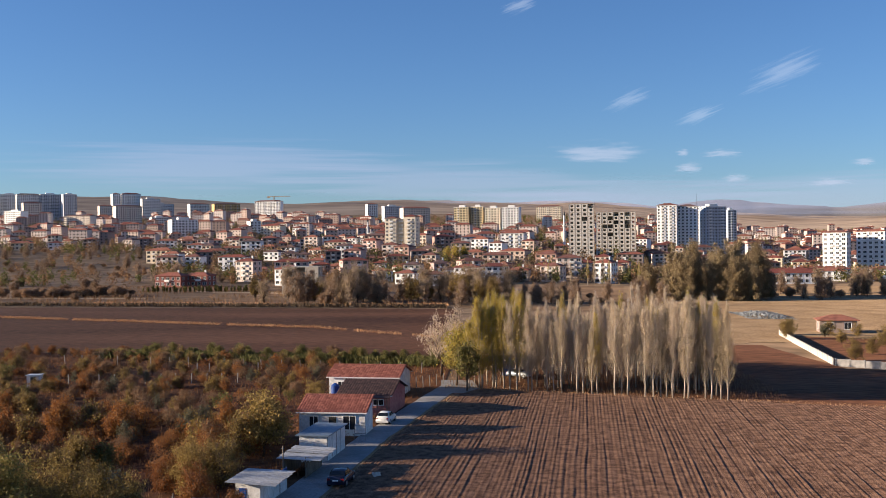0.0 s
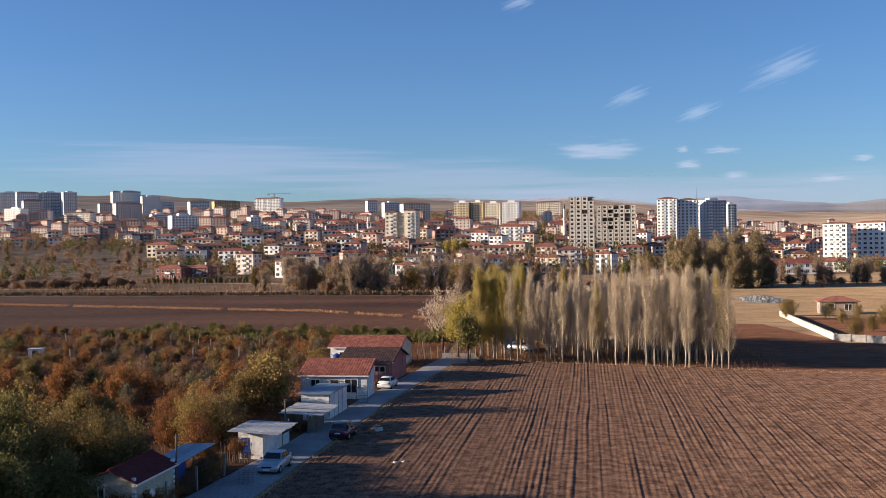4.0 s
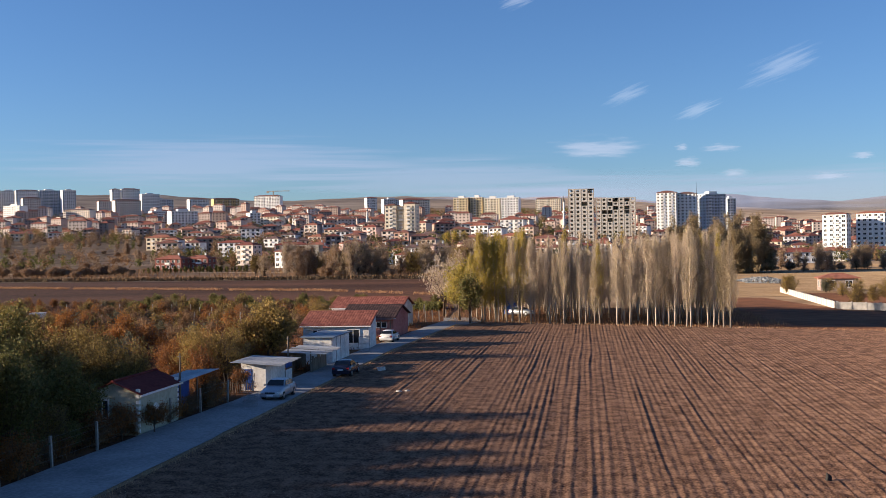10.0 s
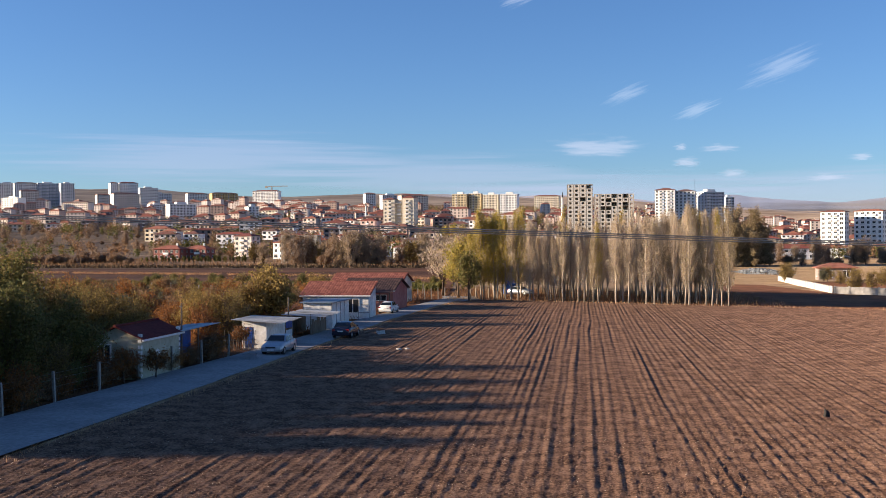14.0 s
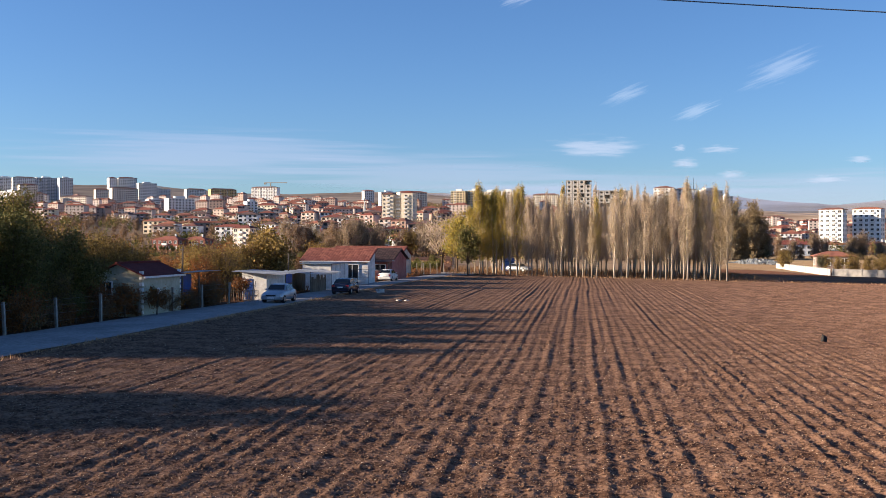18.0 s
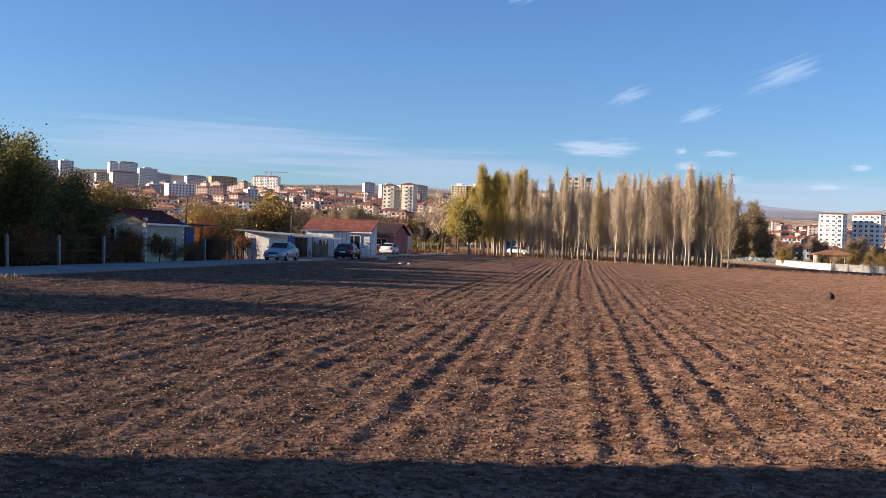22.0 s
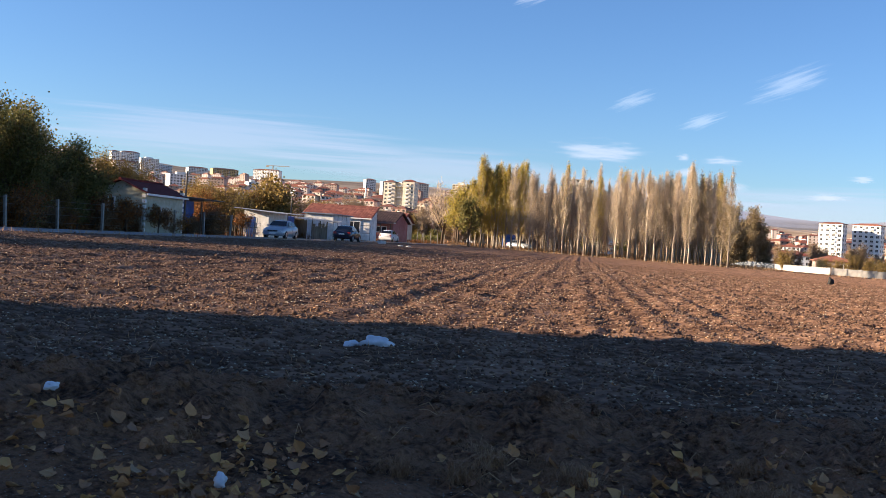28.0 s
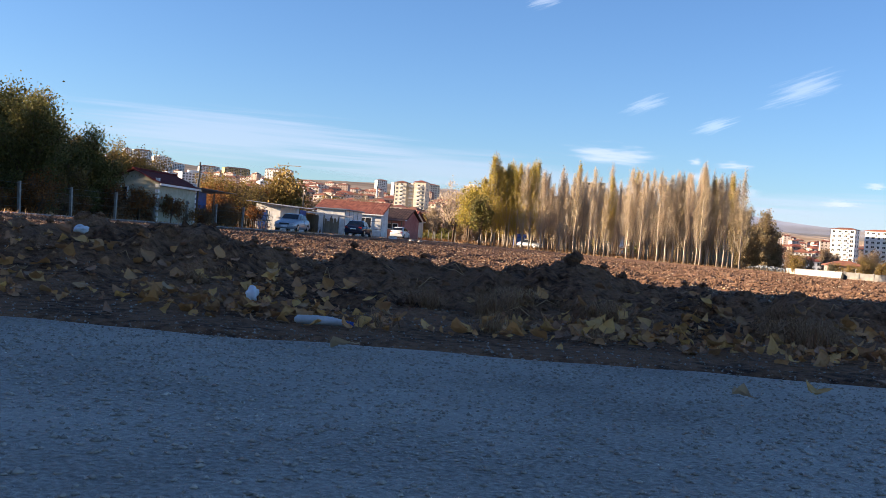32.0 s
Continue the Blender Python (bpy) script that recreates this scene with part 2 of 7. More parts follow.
RENDER = palette("house_render", [(0.72, 0.70, 0.69), (0.46, 0.36, 0.30), (0.62, 0.52, 0.46), (0.36, 0.24, 0.20), (0.74, 0.73, 0.74), (0.52, 0.38, 0.34), (0.26, 0.22, 0.21), (0.58, 0.48, 0.40), (0.66, 0.56, 0.42)], 0.9, jitter=0.12)
WHITE_RENDER = palette("white_render", [(0.80, 0.79, 0.77), (0.76, 0.75, 0.73)], 0.85, jitter=0.08)
BEIGE_RENDER = palette("beige_render", [(0.66, 0.58, 0.46), (0.72, 0.66, 0.56), (0.60, 0.42, 0.20), (0.68, 0.60, 0.52)], 0.85, jitter=0.08)
AMBER_RENDER = palette("amber_render", [(0.58, 0.47, 0.30), (0.68, 0.60, 0.47), (0.72, 0.69, 0.64)], 0.85, jitter=0.08)
BLUE_RENDER = palette("grey_blue_render", [(0.50, 0.53, 0.57), (0.60, 0.62, 0.64), (0.40, 0.44, 0.50), (0.68, 0.68, 0.68)], 0.7, jitter=0.1)
CONCRETE = material("raw_concrete", (0.30, 0.27, 0.23), (0.46, 0.42, 0.36), 1.5, 0.9, bump=0.02)
ROOFS = [(0.23, 0.072, 0.052), (0.27, 0.100, 0.070), (0.18, 0.062, 0.048), (0.30, 0.12, 0.080), (0.20, 0.090, 0.070), (0.15, 0.095, 0.085)]
ROOF_RED = palette("clay_roof", ROOFS, 0.85, jitter=0.3)
ROOF_FAR = palette("far_clay_roof", ROOFS, 0.85, "island", jitter=0.2)
RENDER_FAR = palette("far_house_render", [(0.74, 0.71, 0.69), (0.34, 0.24, 0.20), (0.66, 0.58, 0.53), (0.44, 0.33, 0.28), (0.62, 0.52, 0.44)], 0.9, "island", jitter=0.1)
TRIM = plain("pale_trim", (0.70, 0.69, 0.67), 0.7)
GLASS_FAR = plain("dark_window_glass", (0.022, 0.024, 0.028), 0.3, spec=0.2)

# ---- the lie of the land ----
def terrain(x, y):
    x, y = np.asarray(x, float), np.asarray(y, float)
    d = np.maximum(0.9939 * y - 0.1105 * x, 0.0)
    side = np.where(d > 50, (0.9939 * x + 0.1105 * y) / np.maximum(d, 50.0), 0.0)
    begin = 300 + 130 * sstep(0.2, 0.5, side)
    slope = 0.088 - 0.030 * sstep(0.25, 0.6, side)
    run = np.maximum(d - begin, 0)
    z = slope * run * sstep(0, 160, run)
    far = sstep(1400, 2500, d)
    z = z * (1 - 0.05 * far) + far * 60 * fbm(x / 500.0, y / 700.0, 4, 5) + 22 * far * sstep(0.3, 0.6, side) * sstep(2100, 2600, d)
    z = z + sstep(1650, 2500, d) * (24 - 20 * sstep(0.02, 0.3, side) + 38 * sstep(-0.25, -0.55, side))
    return z + fall(x, y) + sstep(300, 700, d) * 6 * fbm(x / 160.0, y / 160.0, 3, 9)

def ter(x, y):
    return float(terrain(x, y))

gx = np.concatenate([-np.geomspace(2900, 60, 70), np.linspace(-55, 55, 40), np.geomspace(60, 2900, 70)])
gy = np.concatenate([[-400, -200, -80, -45], np.linspace(-30, 290, 60), np.geomspace(295, 2850, 130)])
near_rows = gy[gy < 1400]
far_rows = gy[gy >= near_rows[-1]]
for name, rows_y, mat, words in (("ground", near_rows, GROUND, "dry brown steppe ground under fields and town"), ("hills", far_rows, HILLS, "bare hills behind the town, paled by painted haze")):
    GX, GY = np.meshgrid(gx, rows_y)
    structure(name, grid_mesh(name, GX, GY, terrain(GX, GY) - 0.10), words, "ground", mat)

def patch(name, outline, z, mat, label, category="ground", rag=0.6, step=2.5):
    """A flat piece of ground with a ragged edge."""
    pts = []
    for (ax, ay), (bx, by) in zip(outline, outline[1:] + outline[:1]):
        n = max(1, int(math.hypot(bx - ax, by - ay) / step))
        for i in range(n):
            x, y = ax + (bx - ax) * i / n, ay + (by - ay) * i / n
            pts.append((x + rag * 2 * float(fbm(x * 0.4, y * 0.4, 3, 3)), y + rag * 2 * float(fbm(x * 0.4, y * 0.4, 3, 17)), z))
    me = bpy.data.meshes.new(name)
    me.from_pydata([(*site(x, y), h) for x, y, h in pts], [], [tuple(range(len(pts)))])
    bm = bmesh.new()
    bm.from_mesh(me)
    bmesh.ops.triangulate(bm, faces=bm.faces)
    if max(x for x, y in outline) > 20 and min(y for x, y in outline) > 50:
        bmesh.ops.subdivide_edges(bm, edges=bm.edges[:], cuts=5, use_grid_fill=True)
        for v in bm.verts:
            v.co.z += float(fall(*unsite(v.co.x, v.co.y)))
    if bm.faces and sum(f.normal.z for f in bm.faces) < 0:
        bmesh.ops.reverse_faces(bm, faces=bm.faces)
    bm.to_mesh(me)
    bm.free()
    return structure(name, me, label, category, mat)

patch("orchard_ground", [(-20, 18), (-8.5, 88), (-9, 106), (-110, 114), (-260, 150), (-260, 18)], -0.06, ORCHARD, "rusty brown orchard floor with dry weeds")
patch("far_field", [(-9, 106), (-17, 198), (-185, 203), (-330, 215), (-330, 150), (-110, 114)], -0.05, SOIL_FAR, "dark red-brown ploughed field behind the orchard", rag=1.5)
patch("meadow", [(-17, 200), (-185, 206), (-420, 225), (-420, 330), (-150, 330), (-30, 300)], -0.04, MEADOW, "brown meadow with dry grass below the town", rag=2)
patch("grove_ground", [(-6, 85), (30, 83.3), (130, 76), (130, 81), (37, 86), (42, 112), (-8, 108)], -0.03, ORCHARD, "bare brown soil under the poplar grove", rag=0.5)
patch("side_field", [(31, 85.2), (130, 79), (150, 103), (57, 110), (53, 134), (43, 134), (36, 108)], -0.02, SOIL_FAR, "dark ploughed field beside the grove", rag=0.4)
for k, (px, py, pl, pw) in enumerate(((-20, 205, 320, 5), (-150, 236, 170, 6), (-60, 262, 90, 5), (-190, 270, 190, 9))):
    patch("grass_strip", [(px, py), (px - pl * 0.5, py + 3), (px - pl, py + 14), (px - pl, py + 14 + pw), (px - pl * 0.5, py + 3 + pw * 1.3), (px, py + pw)], -0.015, PALEGRASS, "strip of pale dry grass in the meadow", rag=2.2)
patch("middle_meadow", [(-17, 201), (38, 200), (60, 330), (-30, 331)], -0.05, MEADOW, "brown meadow behind the grove", rag=1.5)
patch("east_meadow", [(44, 135), (58, 139), (160, 150), (260, 230), (260, 330), (60, 330), (40, 200)], -0.04, DRYGRASS, "pale dry meadow beyond the grove", rag=1.5)

# ---- main field, lane, near road, earth bank ----
LANE_Y = [-2, 3, 21.5, 30.4, 38.2, 46.7, 63.5, 83.2, 90]
LANE_R = [-20.6, -20.2, -18.4, -16.8, -15.6, -14.3, -11.7, -7.0, -5.2]
LANE_W = [5.5, 5.5, 5.4, 5.0, 4.4, 3.6, 3.2, 3.2, 3.2]

def lane_right(y):
    return np.interp(y, LANE_Y, LANE_R)

GROOVES = [(8.83, 0.134, 0.028), (-0.1, 0.1085, 0.02), (4.0, 0.103, 0.016), (16.5, 0.150, 0.025), (22.0, 0.17, 0.025)]

def field_height(x, y):
    """Furrows of a plough: broad ridges with finer drill rows on them, crumbled near the headland."""
    lean = x - 0.118 * y - 0.0004 * x * y
    wander = fbm(x * 0.22, y * 0.03, 3, 31)
    away = sstep(3.5, 10, y)
    def rows_of(period, sway, seed, sharp):
        phase = lean / period + sway * wander
        pick = np.sin(np.floor(phase + 0.5) * 91.7 + seed) * 437.5
        each = 0.65 + 0.6 * (pick - np.floor(pick))
        return each * (0.5 + 0.5 * np.cos(2 * np.pi * phase)) ** sharp
    broken = 0.45 + 0.8 * vnoise(lean * 0.9, y * 0.07, 7)
    streak = vnoise(lean * 6.0, y * 0.05, 33) + 0.8 * vnoise(lean * 11.0, y * 0.09, 35) - 0.9
    z = (0.006 + 0.006 * away) * broken * rows_of(0.82, 1.8, 0.0, 1.2) + (0.009 + 0.018 * away) * broken * rows_of(0.44, 2.6, 2.0, 1.3)
    z = z + (0.014 + 0.006 * away) * streak
    for a, s, depth in GROOVES:
        off = np.abs(x - a - s * y - 0.25 * fbm(y * 0.08, 0 * y + a, 2, 13))
        depth = 0.30 * depth
        z = z - depth * away * np.exp(-(off / 0.16) ** 2) + 0.5 * depth * away * np.exp(-((off - 0.4) / 0.16) ** 2)
    crumb = 1 - 0.5 * sstep(16, 34, y)
    z = z + 0.03 * fbm(x * 0.9, y * 0.5, 3, 41) + crumb * (0.018 + 0.046 * away) * fbm(x * 6.0, y * 6.0, 3, 53)
    z = z + crumb * (0.009 + 0.034 * away) * np.maximum(vnoise(x * 9, y * 9, 61) - 0.55, 0) * 2
    return z + 0.03 + fall(x, y)

def field_piece(name, ys, us, label):
    U, Yg = np.meshgrid(us, ys)
    X = U + 0.118 * Yg
    Z = field_height(X, Yg)
    n, m = X.shape
    idx = np.arange(n * m).reshape(n, m)
    f = np.stack([idx[:-1, :-1], idx[:-1, 1:], idx[1:, 1:], idx[1:, :-1]], -1).reshape(-1, 4)
    cx, cy = X[:-1, :-1].ravel(), Yg[:-1, :-1].ravel()
    f = f[(cy > 3.0 + 0.09 * cx) & (cx > lane_right(cy) + 0.35 + 0.25 * fbm(cy, cx, 2, 3)) & (cy < 86.6 - 0.068 * cx + 0.4 * fbm(cx, cy, 2, 5))]
    return structure(name, np_mesh(name, np.stack([*site(X, Yg), Z], -1).reshape(-1, 3), f, True), label, "field", SOIL)

field_piece("ploughed_field", np.concatenate([np.arange(15.9, 40, 0.26), np.geomspace(40, 88, 72)]), np.arange(-24, 96, 0.075), "ploughed red-brown field with long furrows")
field_piece("field_headland", np.arange(2.2, 16.01, 0.065), np.arange(-22.5, 25, 0.062), "cloddy brown headland of a ploughed field")

# village lane along the field
ly = np.concatenate([np.arange(-2, 84, 1.2), np.arange(84, 90, 1.0)])
lr, lw = lane_right(ly), np.interp(ly, LANE_Y, LANE_W)
across = np.linspace(0, 1, 9)
LX = lr[:, None] - lw[:, None] * across[None, :]
edge = np.where((across == 0) | (across == 1), 1.0, 0.0)[None, :]
LX = LX + edge * 0.35 * fbm(ly * 0.7, ly * 0.1, 3, 71)[:, None]
LY = np.repeat(ly[:, None], 9, 1)
LZ = 0.05 + 0.05 * np.sin(np.pi * across)[None, :] + 0 * LX
structure("lane", grid_mesh("lane", LX, LY, LZ), "pale worn village lane beside the field", "road", LANE)
# branch at the lane's far end, in front of the grove
patch("lane_bend", [(-8.5, 84), (-5.2, 84), (-3.2, 87), (-4.5, 92), (-9.2, 92)], 0.045, LANE, "dusty bend of the village lane", "road", 0.2, 1.0)
patch("lane_verge", [(-16.8, 18), (-15.0, 30.4), (-13.9, 38.2), (-12.6, 46.7), (-10.2, 63.5), (-5.6, 83.2), (-7.2, 83.2), (-11.9, 63.5), (-14.5, 46.7), (-15.8, 38.2), (-17.0, 30.4), (-18.6, 18)], 0.012, DRYGRASS, "thin dry grass beside the lane", "verge", 0.3, 1.5)

# near road, turned a little off the x axis
ROAD_TURN, FOOT = 0.09, 0.09   # turn of the road, and how far the foot of the bank lies back
rx, ry = np.linspace(-10, 60, 900), np.linspace(-5, 1.93, 24)
RX, RY = np.meshgrid(rx, ry)
RZ = 0.065 + 0.012 * np.cos((RY + 1.6) / 3.4 * 1.5) + 0.004 * fbm(RX * 2, RY * 2, 2, 3)
RY = RY + np.where(RY > 1.92, 0.065 * fbm(RX * 5.0, RX * 0.2, 4, 9), 0) + ROAD_TURN * RX
structure("road", grid_mesh("road", RX, RY, RZ), "grey worn asphalt road in shade", "road", ASPHALT)

def bank_height(x, y):
    crest = 2.78 + 0.30 * fbm(x * 0.8, x * 0.1, 3, 81)
    tall = np.interp(x, [-6, -1.54, -1.04, -0.75, -0.36, 0.0, 0.46, 0.8, 0.91, 1.15, 1.55, 4], [0.13, 0.14, 0.215, 0.135, 0.13, 0.15, 0.13, 0.11, 0.06, 0.10, 0.085, 0.08])
    back = np.exp(-np.abs((y - crest) / 0.42) ** 2.4)
    front = sstep(1.9, 2.75, y)
    lump = 0.62 + 0.75 * vnoise(x * 5.5, y * 5.5, 91) * vnoise(x * 2.0, y * 2.0, 95) + 0.25 * vnoise(x * 1.2, y, 97)
    z = np.maximum(back, 0.28 * front * (y < crest)) * tall * lump
    rough = 0.07 * fbm(x * 9, y * 9, 4, 101) + 0.085 * np.maximum(vnoise(x * 11, y * 11, 103) - 0.45, 0) + 0.045 * np.maximum(vnoise(x * 21, y * 21, 107) - 0.4, 0) + 0.020 * np.maximum(vnoise(x * 43, y * 43, 109) - 0.4, 0)
    z = z + (rough - 0.02) * sstep(2.1, 2.55, y)
    return z + 0.068 - 0.03 * sstep(2.9, 3.5, y) + 0.012 * fbm(x * 12, y * 12, 3, 7)

bx, by = np.concatenate([np.arange(-7.5, -2.6, 0.03), np.arange(-2.6, 3.6, 0.0125), np.arange(3.6, 9.5, 0.03)]), np.arange(1.72, 3.75, 0.0125)
BX, BY = np.meshgrid(bx, by)
BZ = bank_height(BX, BY) - 0.10 * sstep(1.92, 1.78, BY) - 0.12 * sstep(3.5, 3.75, BY)
structure("earth_bank", grid_mesh("earth_bank", BX, BY + FOOT + ROAD_TURN * BX, BZ), "low bank of dug dark earth along the road", "earth bank", MOUND)
patch("bank_verge", [(-10, 0.7), (60, 7.0), (60, 8.6), (-10, 2.3)], 0.045, VERGE, "gritty road verge", "verge", 0.1, 2)

# ---- trees ----
def blades(centres, size, aspect, upward, seed):
    """Corners of many small blades at the given centres."""
    rng = np.random.default_rng(seed)
    n = len(centres)
    a = rng.normal(size=(n, 3))
    a[:, 2] += upward * 3
    a /= np.linalg.norm(a, axis=1)[:, None]
    b = np.cross(a, rng.normal(size=(n, 3)))
    b /= np.linalg.norm(b, axis=1)[:, None] + 1e-9
    s = (size * rng.uniform(0.6, 1.4, n))[:, None]
    c = np.asarray(centres)
    return np.stack([c - a * s, c + b * s * aspect, c + a * s, c - b * s * aspect], 1).reshape(-1, 3)

def leaf_cloud(name, centres, size, aspect, mat, upward=0.0, seed=0):
    n = len(centres)
    me = np_mesh(name, blades(centres, size, aspect, upward, seed), np.arange(4 * n).reshape(n, 4))
    me.materials.append(mat)
    return me

def crown_mesh(leaves, twigs, leaf_mat, seed, twig_mat=None):
    """Leaves and thin twigs of one crown."""
    a, b = blades(*leaves, seed + 2), blades(*twigs, seed + 1)
    n, m = len(a) // 4, len(b) // 4
    me = np_mesh("crown", np.concatenate([a, b]), np.arange(4 * (n + m)).reshape(-1, 4))
    me.materials.append(leaf_mat)
    me.materials.append(twig_mat or TWIG)
    me.polygons.foreach_set("material_index", np.array([0] * n + [1] * m, dtype=np.int32))
    return me

def poplar(seed, height, radius, leaf_mat, leaves, twigs, bare):
    """trunk, branches and crown of one column-shaped poplar."""
    rng = np.random.default_rng(seed)
    s = Soup()
    lean = rng.normal(0, 0.02, 2)
    curve = [(lean[0] * h * h / height + 0.06 * math.sin(h + seed), lean[1] * h * h / height, h) for h in np.linspace(0, height * 0.97, 9)]
    s.tube(curve, [0.105 * (1 - 0.9 * i / 8) + 0.010 for i in range(9)], 7)
    br, tips = Soup(), []
    for i in range(58):
        h = height * (bare + (0.84 - bare) * rng.random())
        rise = min(rng.uniform(1.6, 3.4), (height - h) * rng.uniform(0.45, 0.9))
        u = (h + rise) / height
        ang, out = rng.uniform(0, 6.283), radius * rng.uniform(0.45, 1.15) * min(1.0, 0.45 + 1.5 * u) * (1 - u ** 3) * 1.25
        base = np.array([np.interp(h, [c[2] for c in curve], [c[0] for c in curve]), np.interp(h, [c[2] for c in curve], [c[1] for c in curve]), h])
        mid = base + np.array([math.cos(ang) * out * 0.7, math.sin(ang) * out * 0.7, rise * 0.4])
        tip = base + np.array([math.cos(ang) * out, math.sin(ang) * out, rise])
        br.tube([base, mid, tip], [0.030, 0.018, 0.005], 3, False)
        tips.append((base, mid, tip))
    trunk = s.mesh("trunk", BARK, smooth=True)
    def along(n):
        k = rng.integers(0, len(tips), n)
        u = rng.random(n) ** 0.7
        B, M, T = (np.array([t[j] for t in tips])[k] for j in range(3))
        u2 = u[:, None]
        return B * (1 - u2) ** 2 + 2 * M * u2 * (1 - u2) + T * u2 * u2 + rng.normal(0, 0.14, (n, 3)) * np.array([1, 1, 1.6])
    return trunk, br.mesh("branchwork", BARK, smooth=True), crown_mesh((along(leaves), 0.062, 0.7, 0.1), (along(twigs), 0.30, 0.013, 0.8), leaf_mat, seed)

def bush(seed, height, spread, leaf_mat, leaves, twigs, size=0.11, trunk_share=0.22, mat_bark=DARKBARK, limbs=21, twig_mat=None, droop=0.0):
    """trunk, limbs and crown of a broad tree or shrub with an uneven outline."""
    rng = np.random.default_rng(seed)
    if size < 0.115:
        leaves, size = int(leaves * 1.7), size * 0.76
    s, tips = Soup(), []
    fork = height * trunk_share
    s.tube([(0, 0, -0.1), (0.03, 0.02, fork * 0.5), (0.05, 0, fork)], [0.035 * height ** 0.8, 0.028 * height ** 0.8, 0.024 * height ** 0.8], 7)
    br = Soup()
    for i in range(limbs):
        ang, tilt = rng.uniform(0, 6.283), rng.uniform(0.15, 1.0)
        r = rng.uniform(0.6, 1.05)
        if i % 21 > 15:
            tilt, r = rng.uniform(0.8, 1.0), rng.uniform(0.45, 0.85)
        tip = np.array([math.cos(ang) * spread * tilt * r, math.sin(ang) * spread * tilt * r, fork + (height - fork) * r * (1 - (0.45 if i % 21 < 16 else 0.62) * tilt * tilt)])
        if rng.random() < droop:
            tip[2] = max(0.4, tip[2] * rng.uniform(0.12, 0.6))
        mid = np.array([tip[0] * 0.4, tip[1] * 0.4, fork + (tip[2] - fork) * 0.55])
        br.tube([(0.05, 0, fork * 0.9), mid, tip], [0.014 * height ** 0.8, 0.008 * height ** 0.8, 0.006], 4, False)
        tips.append((mid, tip))
    M, T = np.array([t[0] for t in tips]), np.array([t[1] for t in tips])
    def around(n, wide):
        k, u = rng.integers(0, len(tips), n), rng.random(n)[:, None] ** 0.6
        return M[k] * (1 - u) + T[k] * u + rng.normal(0, wide, (n, 3)) * np.array([1, 1, 0.8])
    c = around(leaves, spread * 0.17 * (21 / limbs) ** 0.4)
    c[:, 2] = np.maximum(c[:, 2], 0.15)
    tw = around(twigs, spread * 0.12 * (21 / limbs) ** 0.3)
    tw[:, 2] = np.maximum(tw[:, 2], 0.3)
    return s.mesh("trunk", mat_bark, smooth=True), br.mesh("branchwork", mat_bark, smooth=True), crown_mesh((c, size, 0.7, 0.0), (tw, size * 3.2, 0.05, 0.8), leaf_mat, seed, twig_mat or TWIG_DARK)

def plant(meshes, x, y, scale, turn, label, category="tree", group="", name="tree", z=None, tall=1.0):
    ob = new(name)
    ob.matrix_world = Matrix.LocRotScale((*site(x, y), ter(x, y) - 0.06 if z is None else z + float(fall(x, y))), Euler((0, 0, turn)), (scale, scale, scale * tall))
    tagged(ob, label, category, group)
    for n, me in zip(("trunk", "branchwork", "crown"), meshes):
        ob2 = part(n, me, ob)
        if n == "branchwork":
            tagged(ob2, kind="stuff")
    return ob

# poplar grove
POP_TAN = [poplar(100 + i, 12.8, 0.80 + 0.10 * i, LEAF_TAN, 900 + 420 * i, 2000, 0.14) for i in range(5)]
POP_OLIVE = [poplar(120 + i, 12.8, 0.85, LEAF_WILLOW if i == 0 else LEAF_GOLD, 3600, 1500, 0.13) for i in range(2)]
POP_GOLD = [poplar(130 + i, 12.8, 1.6, LEAF_GOLD, 7000, 900, 0.12) for i in range(2)]
rng = random.Random(4)
for row in range(8):
    for col in range(36):
        x = -4.5 + col * 0.98 + row * 0.45 + rng.uniform(-0.35, 0.35)
        y = 87.0 - 0.068 * x + row * 2.7 + rng.uniform(-0.4, 0.4)
        keep = {0: 0.92, 1: 0.74, 2: 0.62}.get(row, 0.55)
        dense = 1.0 if col > 25 or col < 5 else 0.84
        if rng.random() > keep * dense:
            continue
        k = rng.random()
        if col < 5 or (col < 8 and rng.random() < 0.35):
            kind, label = POP_GOLD[rng.randrange(2)], "tall golden yellow poplar in full autumn leaf"
        elif k < 0.20 or (col > 33 and row < 2):
            kind, label = POP_OLIVE[rng.randrange(2)], "slim olive yellow poplar with a leafy crown"
        else:
            kind, label = POP_TAN[rng.randrange(5)], "slim nearly bare tan poplar of a planted grove"
        sc = (rng.uniform(0.94, 1.11) if col > 22 or col < 6 else rng.uniform(0.78, 1.10)) * (0.98 if 0 < col < 5 else 1.0) * (0.93 if col == 0 else 1)
        plant(kind, x, y, sc, rng.uniform(0, 6.28), label, "poplar", "poplar grove", "poplar", 0.0, rng.uniform(0.88, 1.04))
LOW_GREEN = bush(150, 8.5, 2.6, LEAF_GREEN, 3800, 500, 0.15)
LOW_GOLD = bush(151, 9.0, 3.0, LEAF_GOLD, 3800, 700, 0.14)
LOW_PALE = bush(152, 9.0, 3.0, LEAF_TAN, 1200, 1700, 0.12, twig_mat=TWIG)
plant(LOW_GREEN, -4.8, 85.2, 0.85, 1.0, "bushy green poplar at the edge of the grove", "poplar", "", "poplar", 0.0)
plant(LOW_GOLD, -6.5, 88.5, 1.0, 2.0, "broad golden poplar at the edge of the grove", "poplar", "", "poplar", 0.0)
plant(LOW_PALE, -9.5, 95, 1.05, 0.4, "pale nearly bare tree beside the grove", "tree", "", "tree", 0.0)
